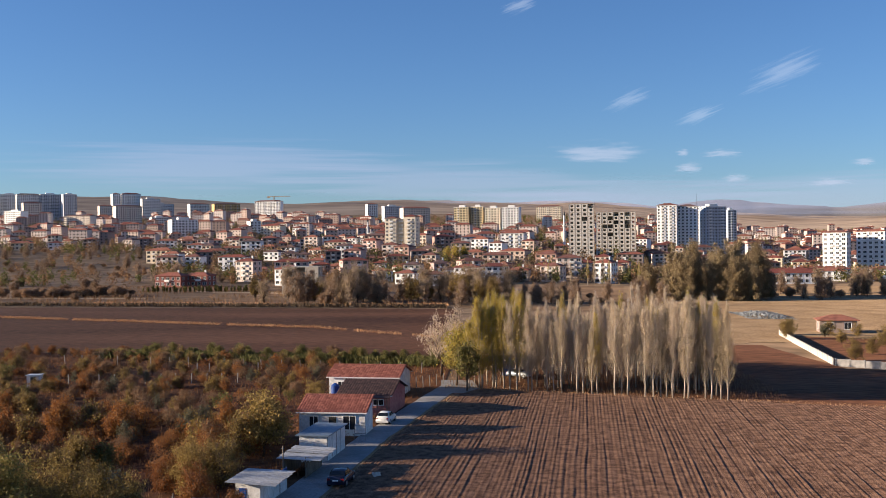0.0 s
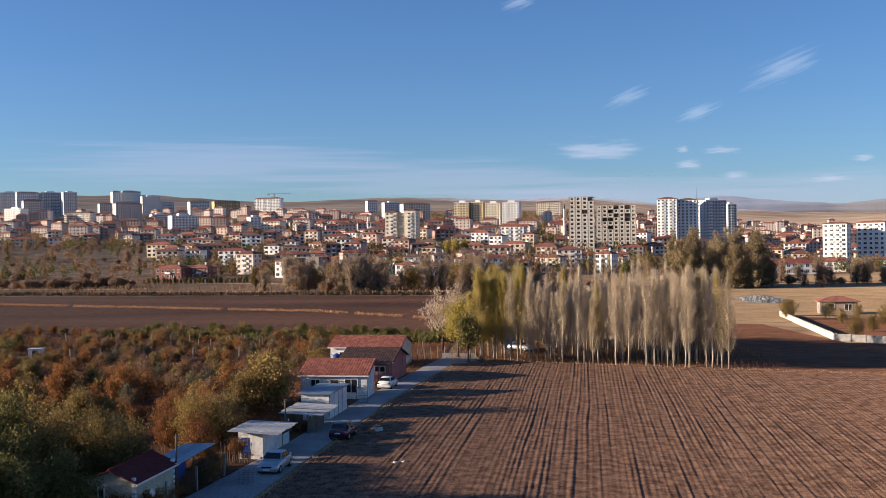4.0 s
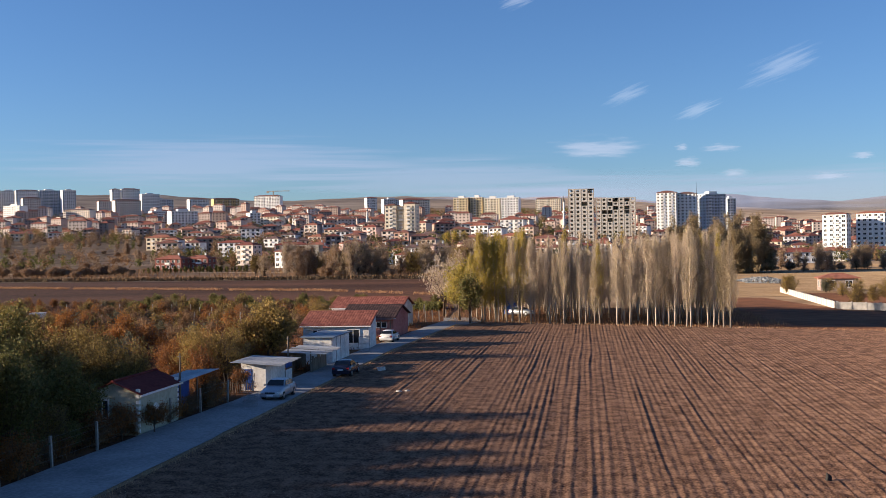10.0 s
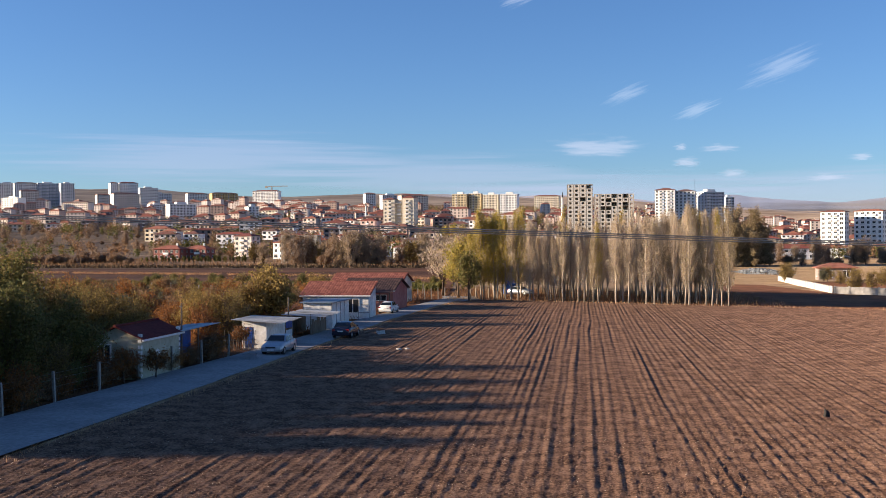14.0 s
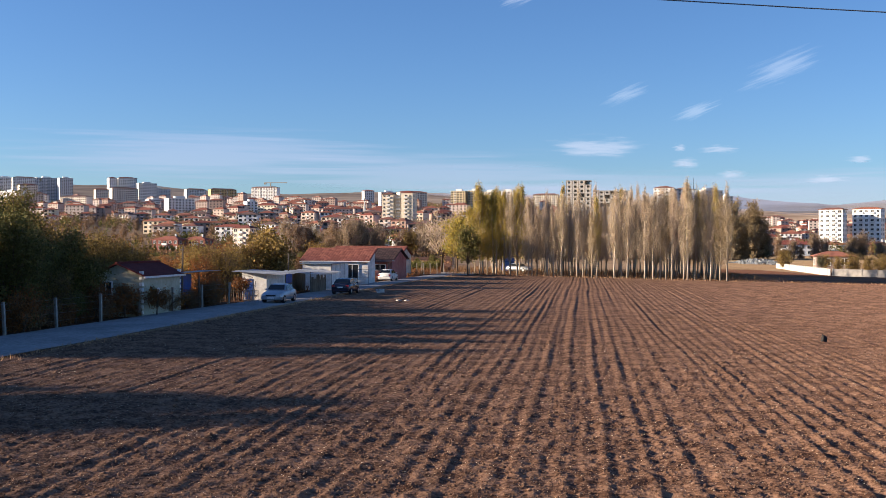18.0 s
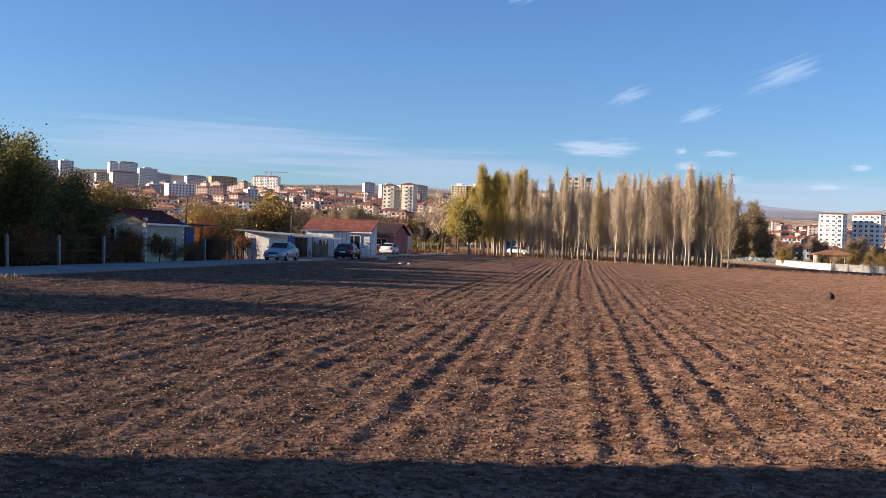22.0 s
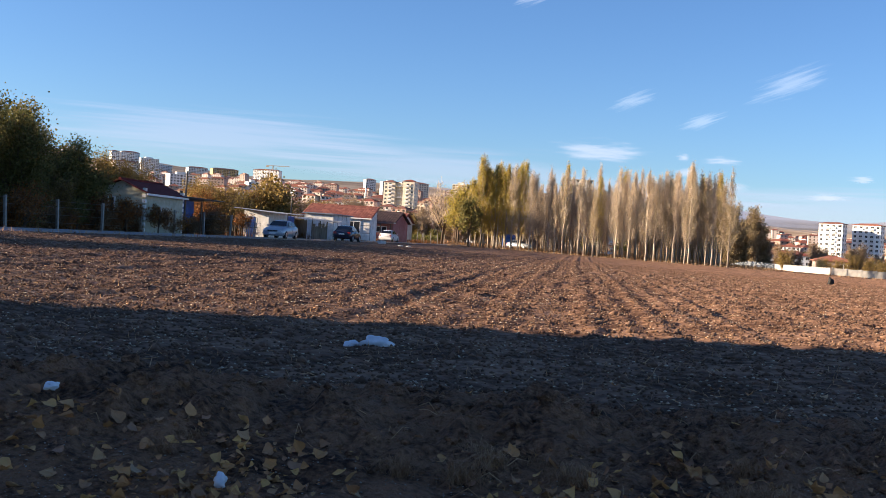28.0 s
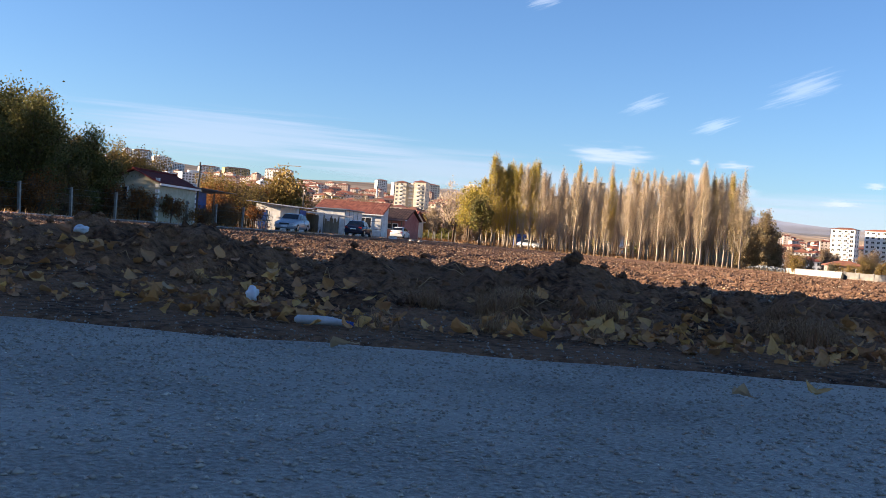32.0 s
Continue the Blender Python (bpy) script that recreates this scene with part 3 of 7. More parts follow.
plant(LOW_PALE, -8.0, 104, 1.1, 2.4, "pale nearly bare tree beside the grove", "tree", "", "tree", 0.0)

# orchard and weeds between the lane and the far field
BUSHES = [
    (bush(201, 3.4, 1.8, LEAF_OLIVE, 2600, 900, 0.075, 0.10, limbs=34, droop=0.25), "olive fruit tree turning yellow in the orchard"),
    (bush(202, 3.0, 1.7, LEAF_RUST, 2200, 1100, 0.072, 0.08, limbs=34, droop=0.25), "rust-coloured shrub in the orchard"),
    (bush(203, 3.7, 1.7, LEAF_GREEN, 2000, 300, 0.11, 0.12), "dark green fruit tree in the orchard"),
    (bush(204, 3.8, 1.4, LEAF_GREY, 1800, 600, 0.10, 0.06), "grey-green upright shrub in the orchard"),
    (bush(205, 2.8, 1.8, LEAF_BROWN, 1500, 2000, 0.072, 0.06, limbs=34, droop=0.25), "brown half-bare shrub in the orchard"),
    (bush(206, 2.2, 1.7, LEAF_RUST, 1600, 1400, 0.07, 0.05, limbs=30, droop=0.2), "low rusty shrub in the orchard"),
    (bush(207, 4.0, 1.9, LEAF_OLIVE, 2300, 1500, 0.08, 0.08, limbs=34, droop=0.25), "tall olive shrub with thin twigs"),
]
rng = random.Random(11)
def built_up(x, y):
    lane = float(lane_right(y)) - float(np.interp(y, LANE_Y, LANE_W))
    return x > lane - 1.6 or (y > 32.5 and x > lane - 7.5 and y < 90) or (y > 62 and x > -27)
count = 0
brush = {k: [] for k in range(7)}
def sunny_gap(x, y):
    """The strip left of the white shed that holds low weeds alone."""
    return 42.8 < y < 46.8 and x > -40
while count < 340:
    y = 24 + 88 * rng.random() ** 1.1
    x = -20 - (y * 1.0 + 12) * rng.random() ** 0.9
    if built_up(x, y) or x < -0.92 * y - 22 or sunny_gap(x, y):
        continue
    k = rng.choices(range(7), (2.6, 4.6, 0.5, 1.2, 4.6, 5.0, 2.6))[0]
    far = 0.8 if y > 70 else 1.0
    if y > 58:
        brush[k].append((x, y, rng.uniform(0.6, 1.12) * far, rng.uniform(0, 6.28)))
        count += 1
        continue
    plant(BUSHES[k][0], x, y, rng.uniform(0.5, 1.0) * far, rng.uniform(0, 6.28), BUSHES[k][1], "shrub", "orchard", "shrub", 0.0)
    count += 1
while count < 640:
    y = 52 + 54 * rng.random()
    x = -16 - (y * 1.0 + 12) * rng.random()
    if built_up(x, y) or x < -0.92 * y - 22:
        continue
    brush[rng.choices(range(7), (3.0, 3.6, 0.8, 1.6, 4.0, 4.0, 2.6))[0]].append((x, y, rng.uniform(0.4, 0.85), rng.uniform(0, 6.28)))
    count += 1
# green rows at the far side of the orchard
for i in range(46):
    x = -11 - i * 1.9 + rng.uniform(-0.8, 0.8)
    y = 104 - 0.07 * x + rng.uniform(-1.5, 1.5)
    k = 2 if i < 30 else rng.choice((1, 4, 5))
    plant(BUSHES[k][0], x, y, rng.uniform(0.5, 0.8), rng.uniform(0, 6.28), BUSHES[k][1], "shrub", "orchard", "shrub", 0.0)
# the shrubs farthest off, joined by kind
def joined(name, meshes, spots, label):
    for nm, me in zip(("stems", "branchwork", "crowns"), meshes):
        n = len(me.vertices)
        co = np.empty(n * 3, np.float32)
        me.vertices.foreach_get("co", co)
        co = co.reshape(-1, 3)
        starts, totals = np.empty(len(me.polygons), np.int32), np.empty(len(me.polygons), np.int32)
        me.polygons.foreach_get("loop_total", totals)
        vi = np.empty(len(me.loops), np.int32)
        me.loops.foreach_get("vertex_index", vi)
        mi = np.empty(len(me.polygons), np.int32)
        me.polygons.foreach_get("material_index", mi)
        quads = np.repeat(totals == 4, totals)
        f, mi = vi[quads].reshape(-1, 4), mi[totals == 4]
        V, Fs = [], []
        for i, (x, y, s, t) in enumerate(spots):
            c, si = math.cos(t), math.sin(t)
            V.append(np.stack([co[:, 0] * c - co[:, 1] * si, co[:, 0] * si + co[:, 1] * c, co[:, 2]], -1) * s + np.array([*site(x, y), -0.06]))
            Fs.append(f + i * n)
        out = np_mesh(name, np.concatenate(V), np.concatenate(Fs))
        for m in me.materials:
            out.materials.append(m)
        out.polygons.foreach_set("material_index", np.tile(mi, len(spots)))
        tagged(new(name, out), label, "shrubs", "", "stuff")
LIGHT = [bush(271, 3.4, 1.8, LEAF_OLIVE, 800, 350, 0.12, 0.1, limbs=30, droop=0.25), bush(272, 3.0, 1.7, LEAF_RUST, 700, 400, 0.11, 0.08, limbs=30, droop=0.25), bush(273, 3.7, 1.7, LEAF_GREEN, 800, 150, 0.12, 0.12), bush(274, 3.8, 1.4, LEAF_GREY, 800, 250, 0.11, 0.06), bush(275, 2.8, 1.8, LEAF_BROWN, 500, 600, 0.11, 0.06, limbs=30), bush(276, 2.2, 1.7, LEAF_RUST, 600, 450, 0.11, 0.05), bush(277, 4.0, 1.9, LEAF_OLIVE, 800, 450, 0.12, 0.08, limbs=30)]
for k, spots in brush.items():
    if spots:
        joined("distant_shrubs", LIGHT[k], spots, BUSHES[k][1])
# big dark trees by the lane
NEAR_TREE = bush(221, 6.2, 2.7, LEAF_GREEN, 13000, 900, 0.085, 0.12, limbs=38, droop=0.15)
YARD_TREE = bush(223, 5.2, 2.3, LEAF_OLIVE, 7000, 1200, 0.08, 0.10, limbs=36, droop=0.2)
NEAR_TREE2 = bush(222, 5.0, 2.3, LEAF_GREEN, 9000, 800, 0.08, 0.12, limbs=34, droop=0.15)
plant(NEAR_TREE, -24.6, 29.2, 0.94, 0.6, "large dark green tree beside the lane, out of view, shading the field", "tree", "", "tree", 0.0)
plant(NEAR_TREE2, -24.0, 32.6, 1.0, 1.9, "dark green fruit tree beside a garden shed", "tree", "", "tree", 0.0)
plant(NEAR_TREE2, -27.6, 27.4, 1.05, 4.0, "dark green tree beside the lane, out of view, shading the field", "tree", "", "tree", 0.0)
plant(NEAR_TREE, -31, 33.5, 0.8, 2.8, "large green fruit tree in the orchard", "tree", "", "tree", 0.0)
# stand left of the view, added so their shade falls on the field
for x, y, s, t, m in ((-26.5, 23.6, 1.0, 1.1, NEAR_TREE), (-26.0, 21.0, 0.95, 2.2, NEAR_TREE), (-29.5, 27.5, 1.05, 3.3, NEAR_TREE), (-27.0, 13.2, 0.90, 0.2, NEAR_TREE), (-25.6, 11.6, 0.85, 2.9, NEAR_TREE), (-29.0, 12.4, 0.95, 4.4, NEAR_TREE), (-28.0, 14.6, 0.80, 5.4, NEAR_TREE2)):
    plant(m, x, y, s, t, "dark green tree beside the lane, out of view, shading the field", "tree", "lane trees", "tree", 0.0)
# second row out of view, added to fill the shade on the field
for i in range(12):
    plant((NEAR_TREE, NEAR_TREE2)[i % 2], -30.5 - 1.9 * (i % 3), 20.6 + i * 1.05, 1.0 + 0.08 * (i % 3), i * 1.3, "dark green tree of a dense row added for its shade", "tree", "lane trees", "tree", 0.0)
# trees behind the hut, some added to thicken shade on the field
for x, y, s, t in ((-25.6, 38.0, 0.98, 0.4), (-27.2, 39.3, 1.0, 1.9), (-25.0, 40.0, 0.92, 3.2), (-29.5, 38.4, 1.05, 4.0), (-27.6, 41.0, 0.95, 5.2), (-28.5, 36.2, 1.15, 1.2), (-30.0, 35.0, 1.2, 2.6), (-31.5, 37.2, 1.2, 5.6), (-32.5, 40.0, 1.2, 3.9), (-30.2, 41.6, 1.05, 0.9), (-25.6, 41.6, 0.72, 2.7), (-28.6, 31.2, 1.12, 2.0), (-27.0, 26.0, 1.1, 5.0)):
    plant(YARD_TREE if y > 35 else NEAR_TREE, x, y, s, t, "dense golden brown tree behind the garden hut" if y > 35 else "dark green tree of a dense row added for its shade", "tree", "lane trees", "tree", 0.0)
for x, y, s, t in ((-24.5, 47.6, 0.9, 0.3), (-25.5, 49.4, 0.85, 2.3), (-23.6, 51.0, 0.8, 4.1)):
    plant(YARD_TREE, x, y, s, t, "dense golden brown tree behind the white shed", "tree", "lane trees", "tree", 0.0)
TALL = [(bush(231, 5.2, 1.8, LEAF_RUST, 2600, 1600, 0.11, 0.1), "tall rust-brown tree in the orchard"), (bush(232, 5.4, 2.0, LEAF_OLIVE, 2800, 1400, 0.11, 0.1), "tall yellowing tree in the orchard"), (bush(233, 4.8, 1.5, LEAF_BROWN, 1800, 2200, 0.10, 0.08), "tall half-bare brown tree in the orchard")]
rng3 = random.Random(61)
for i in range(30):
    y = rng3.uniform(30, 72)
    x = float(lane_right(y)) - 11 - rng3.random() ** 1.2 * (y * 0.75 + 4)
    k = rng3.randrange(3)
    if sunny_gap(x, y):
        continue
    plant(TALL[k][0], x, y, rng3.uniform(0.7, 1.05), rng3.uniform(0, 6.28), TALL[k][1], "tree", "orchard trees", "tree", 0.0)
for i in range(26):
    y = 23 + i * 0.95 + rng3.uniform(-0.3, 0.3)
    if 44 < y < 46:
        continue
    x = float(lane_right(y)) - float(np.interp(y, LANE_Y, LANE_W)) - rng3.uniform(0.8, 1.5)
    if 33.5 < y < 39.5:
        x = float(lane_right(y)) - float(np.interp(y, LANE_Y, LANE_W)) - 0.55
    k = rng3.choice((1, 4, 5, 2))
    plant(BUSHES[k][0], x, y, rng3.uniform(0.3, 0.5) if 33.5 < y < 39.5 else rng3.uniform(0.45, 0.7), rng3.uniform(0, 6.28), "low rusty shrub behind the lane fence", "shrub", "fence shrubs", "shrub", 0.0)
for i in range(44):
    y = 33.5 + i * 0.72 + rng3.uniform(-0.4, 0.4)
    x = float(lane_right(y)) - float(np.interp(y, LANE_Y, LANE_W)) - (rng3.uniform(2.2, 5.5) if y < 33 else rng3.uniform(7.5, 10.5))
    k = rng3.choice((0, 6, 1, 1, 0))
    if sunny_gap(x, y) or i % 2:
        continue
    plant(BUSHES[k][0], x, y, rng3.uniform(0.95, 1.3), rng3.uniform(0, 6.28), BUSHES[k][1], "tree", "yard trees", "tree", 0.0, rng3.uniform(1.0, 1.2))
for x, y, s in ((-21.9, 34.3, 0.85), (-21.4, 36.2, 0.8), (-21.0, 37.8, 0.75), (-22.6, 32.6, 0.95), (-20.2, 41.0, 0.7)):
    plant(BUSHES[5][0], x, y, s, x, "rusty shrub in front of a garden hut", "shrub", "fence shrubs", "shrub", 0.0)
plant(BUSHES[1][0], -22.6, 27.5, 0.75, 0.3, BUSHES[1][1], "shrub", "", "shrub", 0.0)
OAK = bush(223, 5.4, 2.9, LEAF_OLIVE, 5200, 900, 0.12)
plant(OAK, -22.5, 57.5, 1.05, 0.2, "broad yellowing tree behind the sheds", "tree", "", "tree", 0.0)
plant(OAK, -24.5, 61.5, 0.95, 2.0, "broad yellowing tree behind the sheds", "tree", "", "tree", 0.0)
plant(BUSHES[1][0], -23.0, 46, 1.15, 1.0, BUSHES[1][1], "shrub", "", "shrub", 0.0)
plant(BUSHES[6][0], -22.8, 49.5, 1.1, 2.0, BUSHES[6][1], "shrub", "", "shrub", 0.0)
plant(BUSHES[3][0], -27, 41.5, 1.15, 2.0, BUSHES[3][1], "shrub", "", "shrub", 0.0)

# belt of bare trees below the town
BELT = [bush(241, 16, 5.2, LEAF_WILLOW, 1800, 4200, 0.20, 0.1, limbs=46, twig_mat=TWIG_HAZE, droop=0.35), bush(242, 13, 5.0, LEAF_BROWN, 1500, 4200, 0.19, 0.1, limbs=46, twig_mat=TWIG_HAZE, droop=0.35), bush(243, 12, 3.8, LEAF_OLIVE, 3600, 1800, 0.20, 0.1, limbs=32), bush(244, 5, 3.6, LEAF_BROWN, 2400, 2400, 0.2, 0.1, limbs=32, twig_mat=TWIG_HAZE)]
rng = random.Random(21)
for i in range(64):
    x = -96 + 94 * (i / 63) + rng.uniform(-3, 3)
    y = 214 + rng.uniform(-6, 26) + (x + 60) * 0.02
    k = rng.choices(range(4), (3, 3, 1.2, 3))[0]
    if x < -76 and i % 4:
        continue
    plant(BELT[k], x, y, rng.uniform(0.6, 1.0), rng.uniform(0, 6.28), "brown leafless tree of the belt below the town", "tree", "tree belt", "tree")
for i in range(120):
    u = rng.random()
    x, y = (-330 + 200 * u, 225 + 85 * rng.random()) if i < 34 else (-212 + 46 * u, 244 + 8 * u + rng.uniform(-4, 4)) if i < 74 else (-360 + 90 * u, 300 + rng.uniform(-8, 14)) if i < 96 else (-130 + 110 * u, 213 + rng.uniform(-3, 6))
    bearing = (0.9939 * x + 0.1105 * y) / (0.9939 * y - 0.1105 * x)
    if i >= 96 or -0.50 < bearing < -0.31:
        continue
    plant(BELT[3], x, y, rng.uniform(0.5, 1.0), rng.uniform(0, 6.28), "low brown thicket in the meadow", "shrub", "thickets", "thicket")
for i in range(60):
    D, sd = rng.uniform(325, 530), rng.uniform(-0.85, -0.42)
    plant(BELT[rng.choice((3, 3, 1))], D * (0.9939 * sd - 0.1105), D * (0.9939 + 0.1105 * sd), rng.uniform(0.5, 0.9), rng.uniform(0, 6.28), "brown thicket on the slope below the town", "shrub", "thickets", "thicket")
WILLOW = bush(251, 24, 7.5, LEAF_WILLOW, 24000, 6000, 0.26, 0.05, limbs=90, droop=0.4)
WILLOW2 = bush(252, 22, 6.5, LEAF_WILLOW, 20000, 6000, 0.26, 0.05, limbs=80, droop=0.4)
for x, y, s, t, m in ((66, 249, 1.0, 0, WILLOW2), (73, 253, 1.0, 1, WILLOW), (81, 249, 0.93, 2, WILLOW2), (90, 255, 1.03, 3, WILLOW), (97, 251, 0.98, 4, WILLOW), (85, 261, 1.0, 5, WILLOW2), (57, 256, 0.72, 6, WILLOW2), (69.5, 245, 0.72, 2.2, WILLOW), (77, 246, 0.78, 3.1, WILLOW2), (86, 245, 0.74, 0.7, WILLOW), (93.5, 246, 0.78, 5.1, WILLOW2)):
    plant(m, x, y, s, t, "huge brown willow behind the grove", "tree", "willows", "tree")
for i in range(44):
    x, y = 102 + 130 * rng.random() ** 1.3, 243 + 40 * rng.random()
    plant(BELT[rng.choice((0, 1, 3))], x, y, rng.uniform(0.5, 0.85), rng.uniform(0, 6.28), "dark leafless tree below the town", "tree", "tree belt", "tree")
for i in range(30):
    plant(BELT[rng.choice((1, 3, 3))], -8 + 66 * rng.random(), 214 + 34 * rng.random(), rng.uniform(0.45, 0.75), rng.uniform(0, 6.28), "pinkish brown leafless thicket behind the grove", "tree", "grove thicket", "tree")
for x, y, s, m in ((42, 332, 1.1, 1), (46, 336, 1.2, 0), (50, 333, 1.25, 0), (54, 338, 1.1, 1), (33, 330, 1.0, 0), (22, 345, 0.9, 1), (66, 320, 1.0, 1)):
    plant(POP_OLIVE[m], x, y, s, x, "yellow poplar at the foot of the town", "poplar", "", "poplar")
for x, y, s in ((-36, 412, 1.6), (-30, 415, 1.5), (-42, 416, 1.4)):
    plant(LOW_GOLD, x, y, s, x, "yellow-green tree between town houses", "tree", "", "tree")

# ---- town ----
def window_mesh(w, h, sill=0.10):
    """Glazing bars and panes as one connected face plate."""
    xs = (-w / 2 - sill, -w / 2, -0.05, 0.05, w / 2, w / 2 + sill)
    zs = (-h / 2 - sill, -h / 2, h / 2, h / 2 + sill)
    s = Soup()
    verts = [(x, -0.07 if 0 < i < 5 and 0 < j < 3 else -0.10, z) for j, z in enumerate(zs) for i, x in enumerate(xs)]
    verts += [(xs[i], 0.02, zs[j]) for i, j in ((0, 0), (5, 0), (5, 3), (0, 3))]
    s.slot = 1
    glass, frame_faces = [], []
    for j in range(3):
        for i in range(5):
            q = (j * 6 + i, j * 6 + i + 1, j * 6 + i + 7, j * 6 + i + 6)
            (glass if j == 1 and i in (1, 3) else frame_faces).append(q)
    frame_faces += [(0, 24, 25, 5), (5, 25, 26, 23), (23, 26, 27, 18), (18, 27, 24, 0)]
    s.add(verts, frame_faces + glass)
    s.m = [1] * len(frame_faces) + [0] * len(glass)
    return s.mesh("window", GLASS_FAR, TRIM)

WIN = {"small": window_mesh(1.5, 1.5), "wide": window_mesh(2.1, 1.6), "door": window_mesh(1.9, 2.1)}

def balcony_mesh(w):
    s = Soup()
    s.box(-w / 2, w / 2, -1.1, 0, -0.12, 0)
    for x0, x1, y0, y1 in ((-w / 2, w / 2, -1.1, -1.02), (-w / 2, -w / 2 + 0.08, -1.02, 0), (w / 2 - 0.08, w / 2, -1.02, 0)):
        s.box(x0, x1, y0, y1, 0, 0.95)
    return s.mesh("balcony", TRIM)

BALCONY = balcony_mesh(3.0)
hip_cache, wall_cache = {}, {}

def wall_mesh(w, d, h, mat):
    key = (w, d, h, mat.name)
    if key not in wall_cache:
        wall_cache[key] = Soup().box(-w / 2, w / 2, -d / 2, d / 2, -2.5, h).mesh("walls", mat)
    return wall_cache[key]

def hip_mesh(w, d, pitch, over=0.6):
    key = (w, d, pitch)
    if key not in hip_cache:
        a, b, r = w / 2 + over, d / 2 + over, pitch * (d / 2 + over)
        k = max(a - b, 0.0) if w >= d else 0.0
        m = max(b - a, 0.0) if d > w else 0.0
        s = Soup()
        s.add([(-a, -b, 0), (a, -b, 0), (a, b, 0), (-a, b, 0), (-a, -b, 0.18), (a, -b, 0.18), (a, b, 0.18), (-a, b, 0.18), (-k, -m, r), (k, m, r)],
              [(3, 2, 1, 0), (0, 1, 5, 4), (1, 2, 6, 5), (2, 3, 7, 6), (3, 0, 4, 7), (4, 5, 9, 8), (5, 6, 9), (6, 7, 8, 9), (7, 4, 8)])
        hip_cache[key] = s.mesh("roof", ROOF_RED)
    return hip_cache[key]

CHIMNEY = Soup().box(-0.4, 0.4, -0.4, 0.4, -1.0, 1.3).box(-0.5, 0.5, -0.5, 0.5, 1.3, 1.45).mesh("chimney", TRIM)
row_cache = {}

def window_rows(w, d, storeys, n, step):
    """The windows of one distant front, joined."""
    key = (round(w, 1), d, storeys, n, step)
    if key not in row_cache:
        s = Soup()
        for k in range(storeys):
            for i in range(n):
                x, z, hw = (i + 0.5) * w / n - w / 2, k * step + 1.6, (1.15, 0.75, 0.95)[i % 3]
                s.slot = 0
                s.box(x - hw, x + hw, -d / 2 - 0.06, -d / 2, z - 0.8, z + 0.75)
                if i % 4 == 1 and k:
                    s.slot = 1
                    s.box(x - 1.2, x + 1.2, -d / 2 - 0.9, -d / 2, z - 1.45, z - 0.55)
        row_cache[key] = s.mesh("window_rows", GLASS_FAR, TRIM)
    return row_cache[key]

def town_house(x, y, w, d, storeys, turn, near, mat=None, label="", rnd=random):
    h = storeys * 2.9
    ob = thing("town_house", pose(x, y, ter(x, y), 0, 0, turn), label or "town house with a red tiled hip roof on the hillside", "house", "town houses")
    part("wall", wall_mesh(w, d, h, mat or RENDER), ob)
    roof = part("roof", hip_mesh(w, d, 0.36), ob, "", pose(0, 0, h))
    if near and storeys > 1:
        part("chimney", CHIMNEY, roof, "", pose(w * 0.18, d * 0.1, 0.30 * d * 0.6))
    n, ns = max(2, int(w / 3.2)), max(1, int(d / 3.6))
    if not near:
        tagged(part("glazing", window_rows(w, d, storeys, n, 2.9), ob), kind="stuff")
        return ob
    for s in range(storeys):
        zc = s * 2.9 + 1.6
        for i in range(n):
            wide = (i + s) % 3 == 0
            if near and s and i == n // 2:
                part("balcony", BALCONY, ob, "", pose((i + 0.5) * w / n - w / 2, -d / 2, s * 2.9 + 0.1))
                part("window", WIN["door"], ob, "", pose((i + 0.5) * w / n - w / 2, -d / 2, s * 2.9 + 1.2))
            else:
                part("window", WIN["wide" if wide else "small"], ob, "", pose((i + 0.5) * w / n - w / 2, -d / 2, zc))
        if near:
            for sgn in (-1, 1):
                for i in range(ns):
                    part("window", WIN["small"], ob, "", pose(sgn * w / 2, (i + 0.5) * d / ns - d / 2, zc, 0, 0, 90 * sgn))
    return ob

def band_mesh(w, d):
    return Soup().box(-w / 2 - 0.12, w / 2 + 0.12, -d / 2 - 0.12, d / 2 + 0.12, -0.16, 0.0).mesh("floor_band", TRIM)

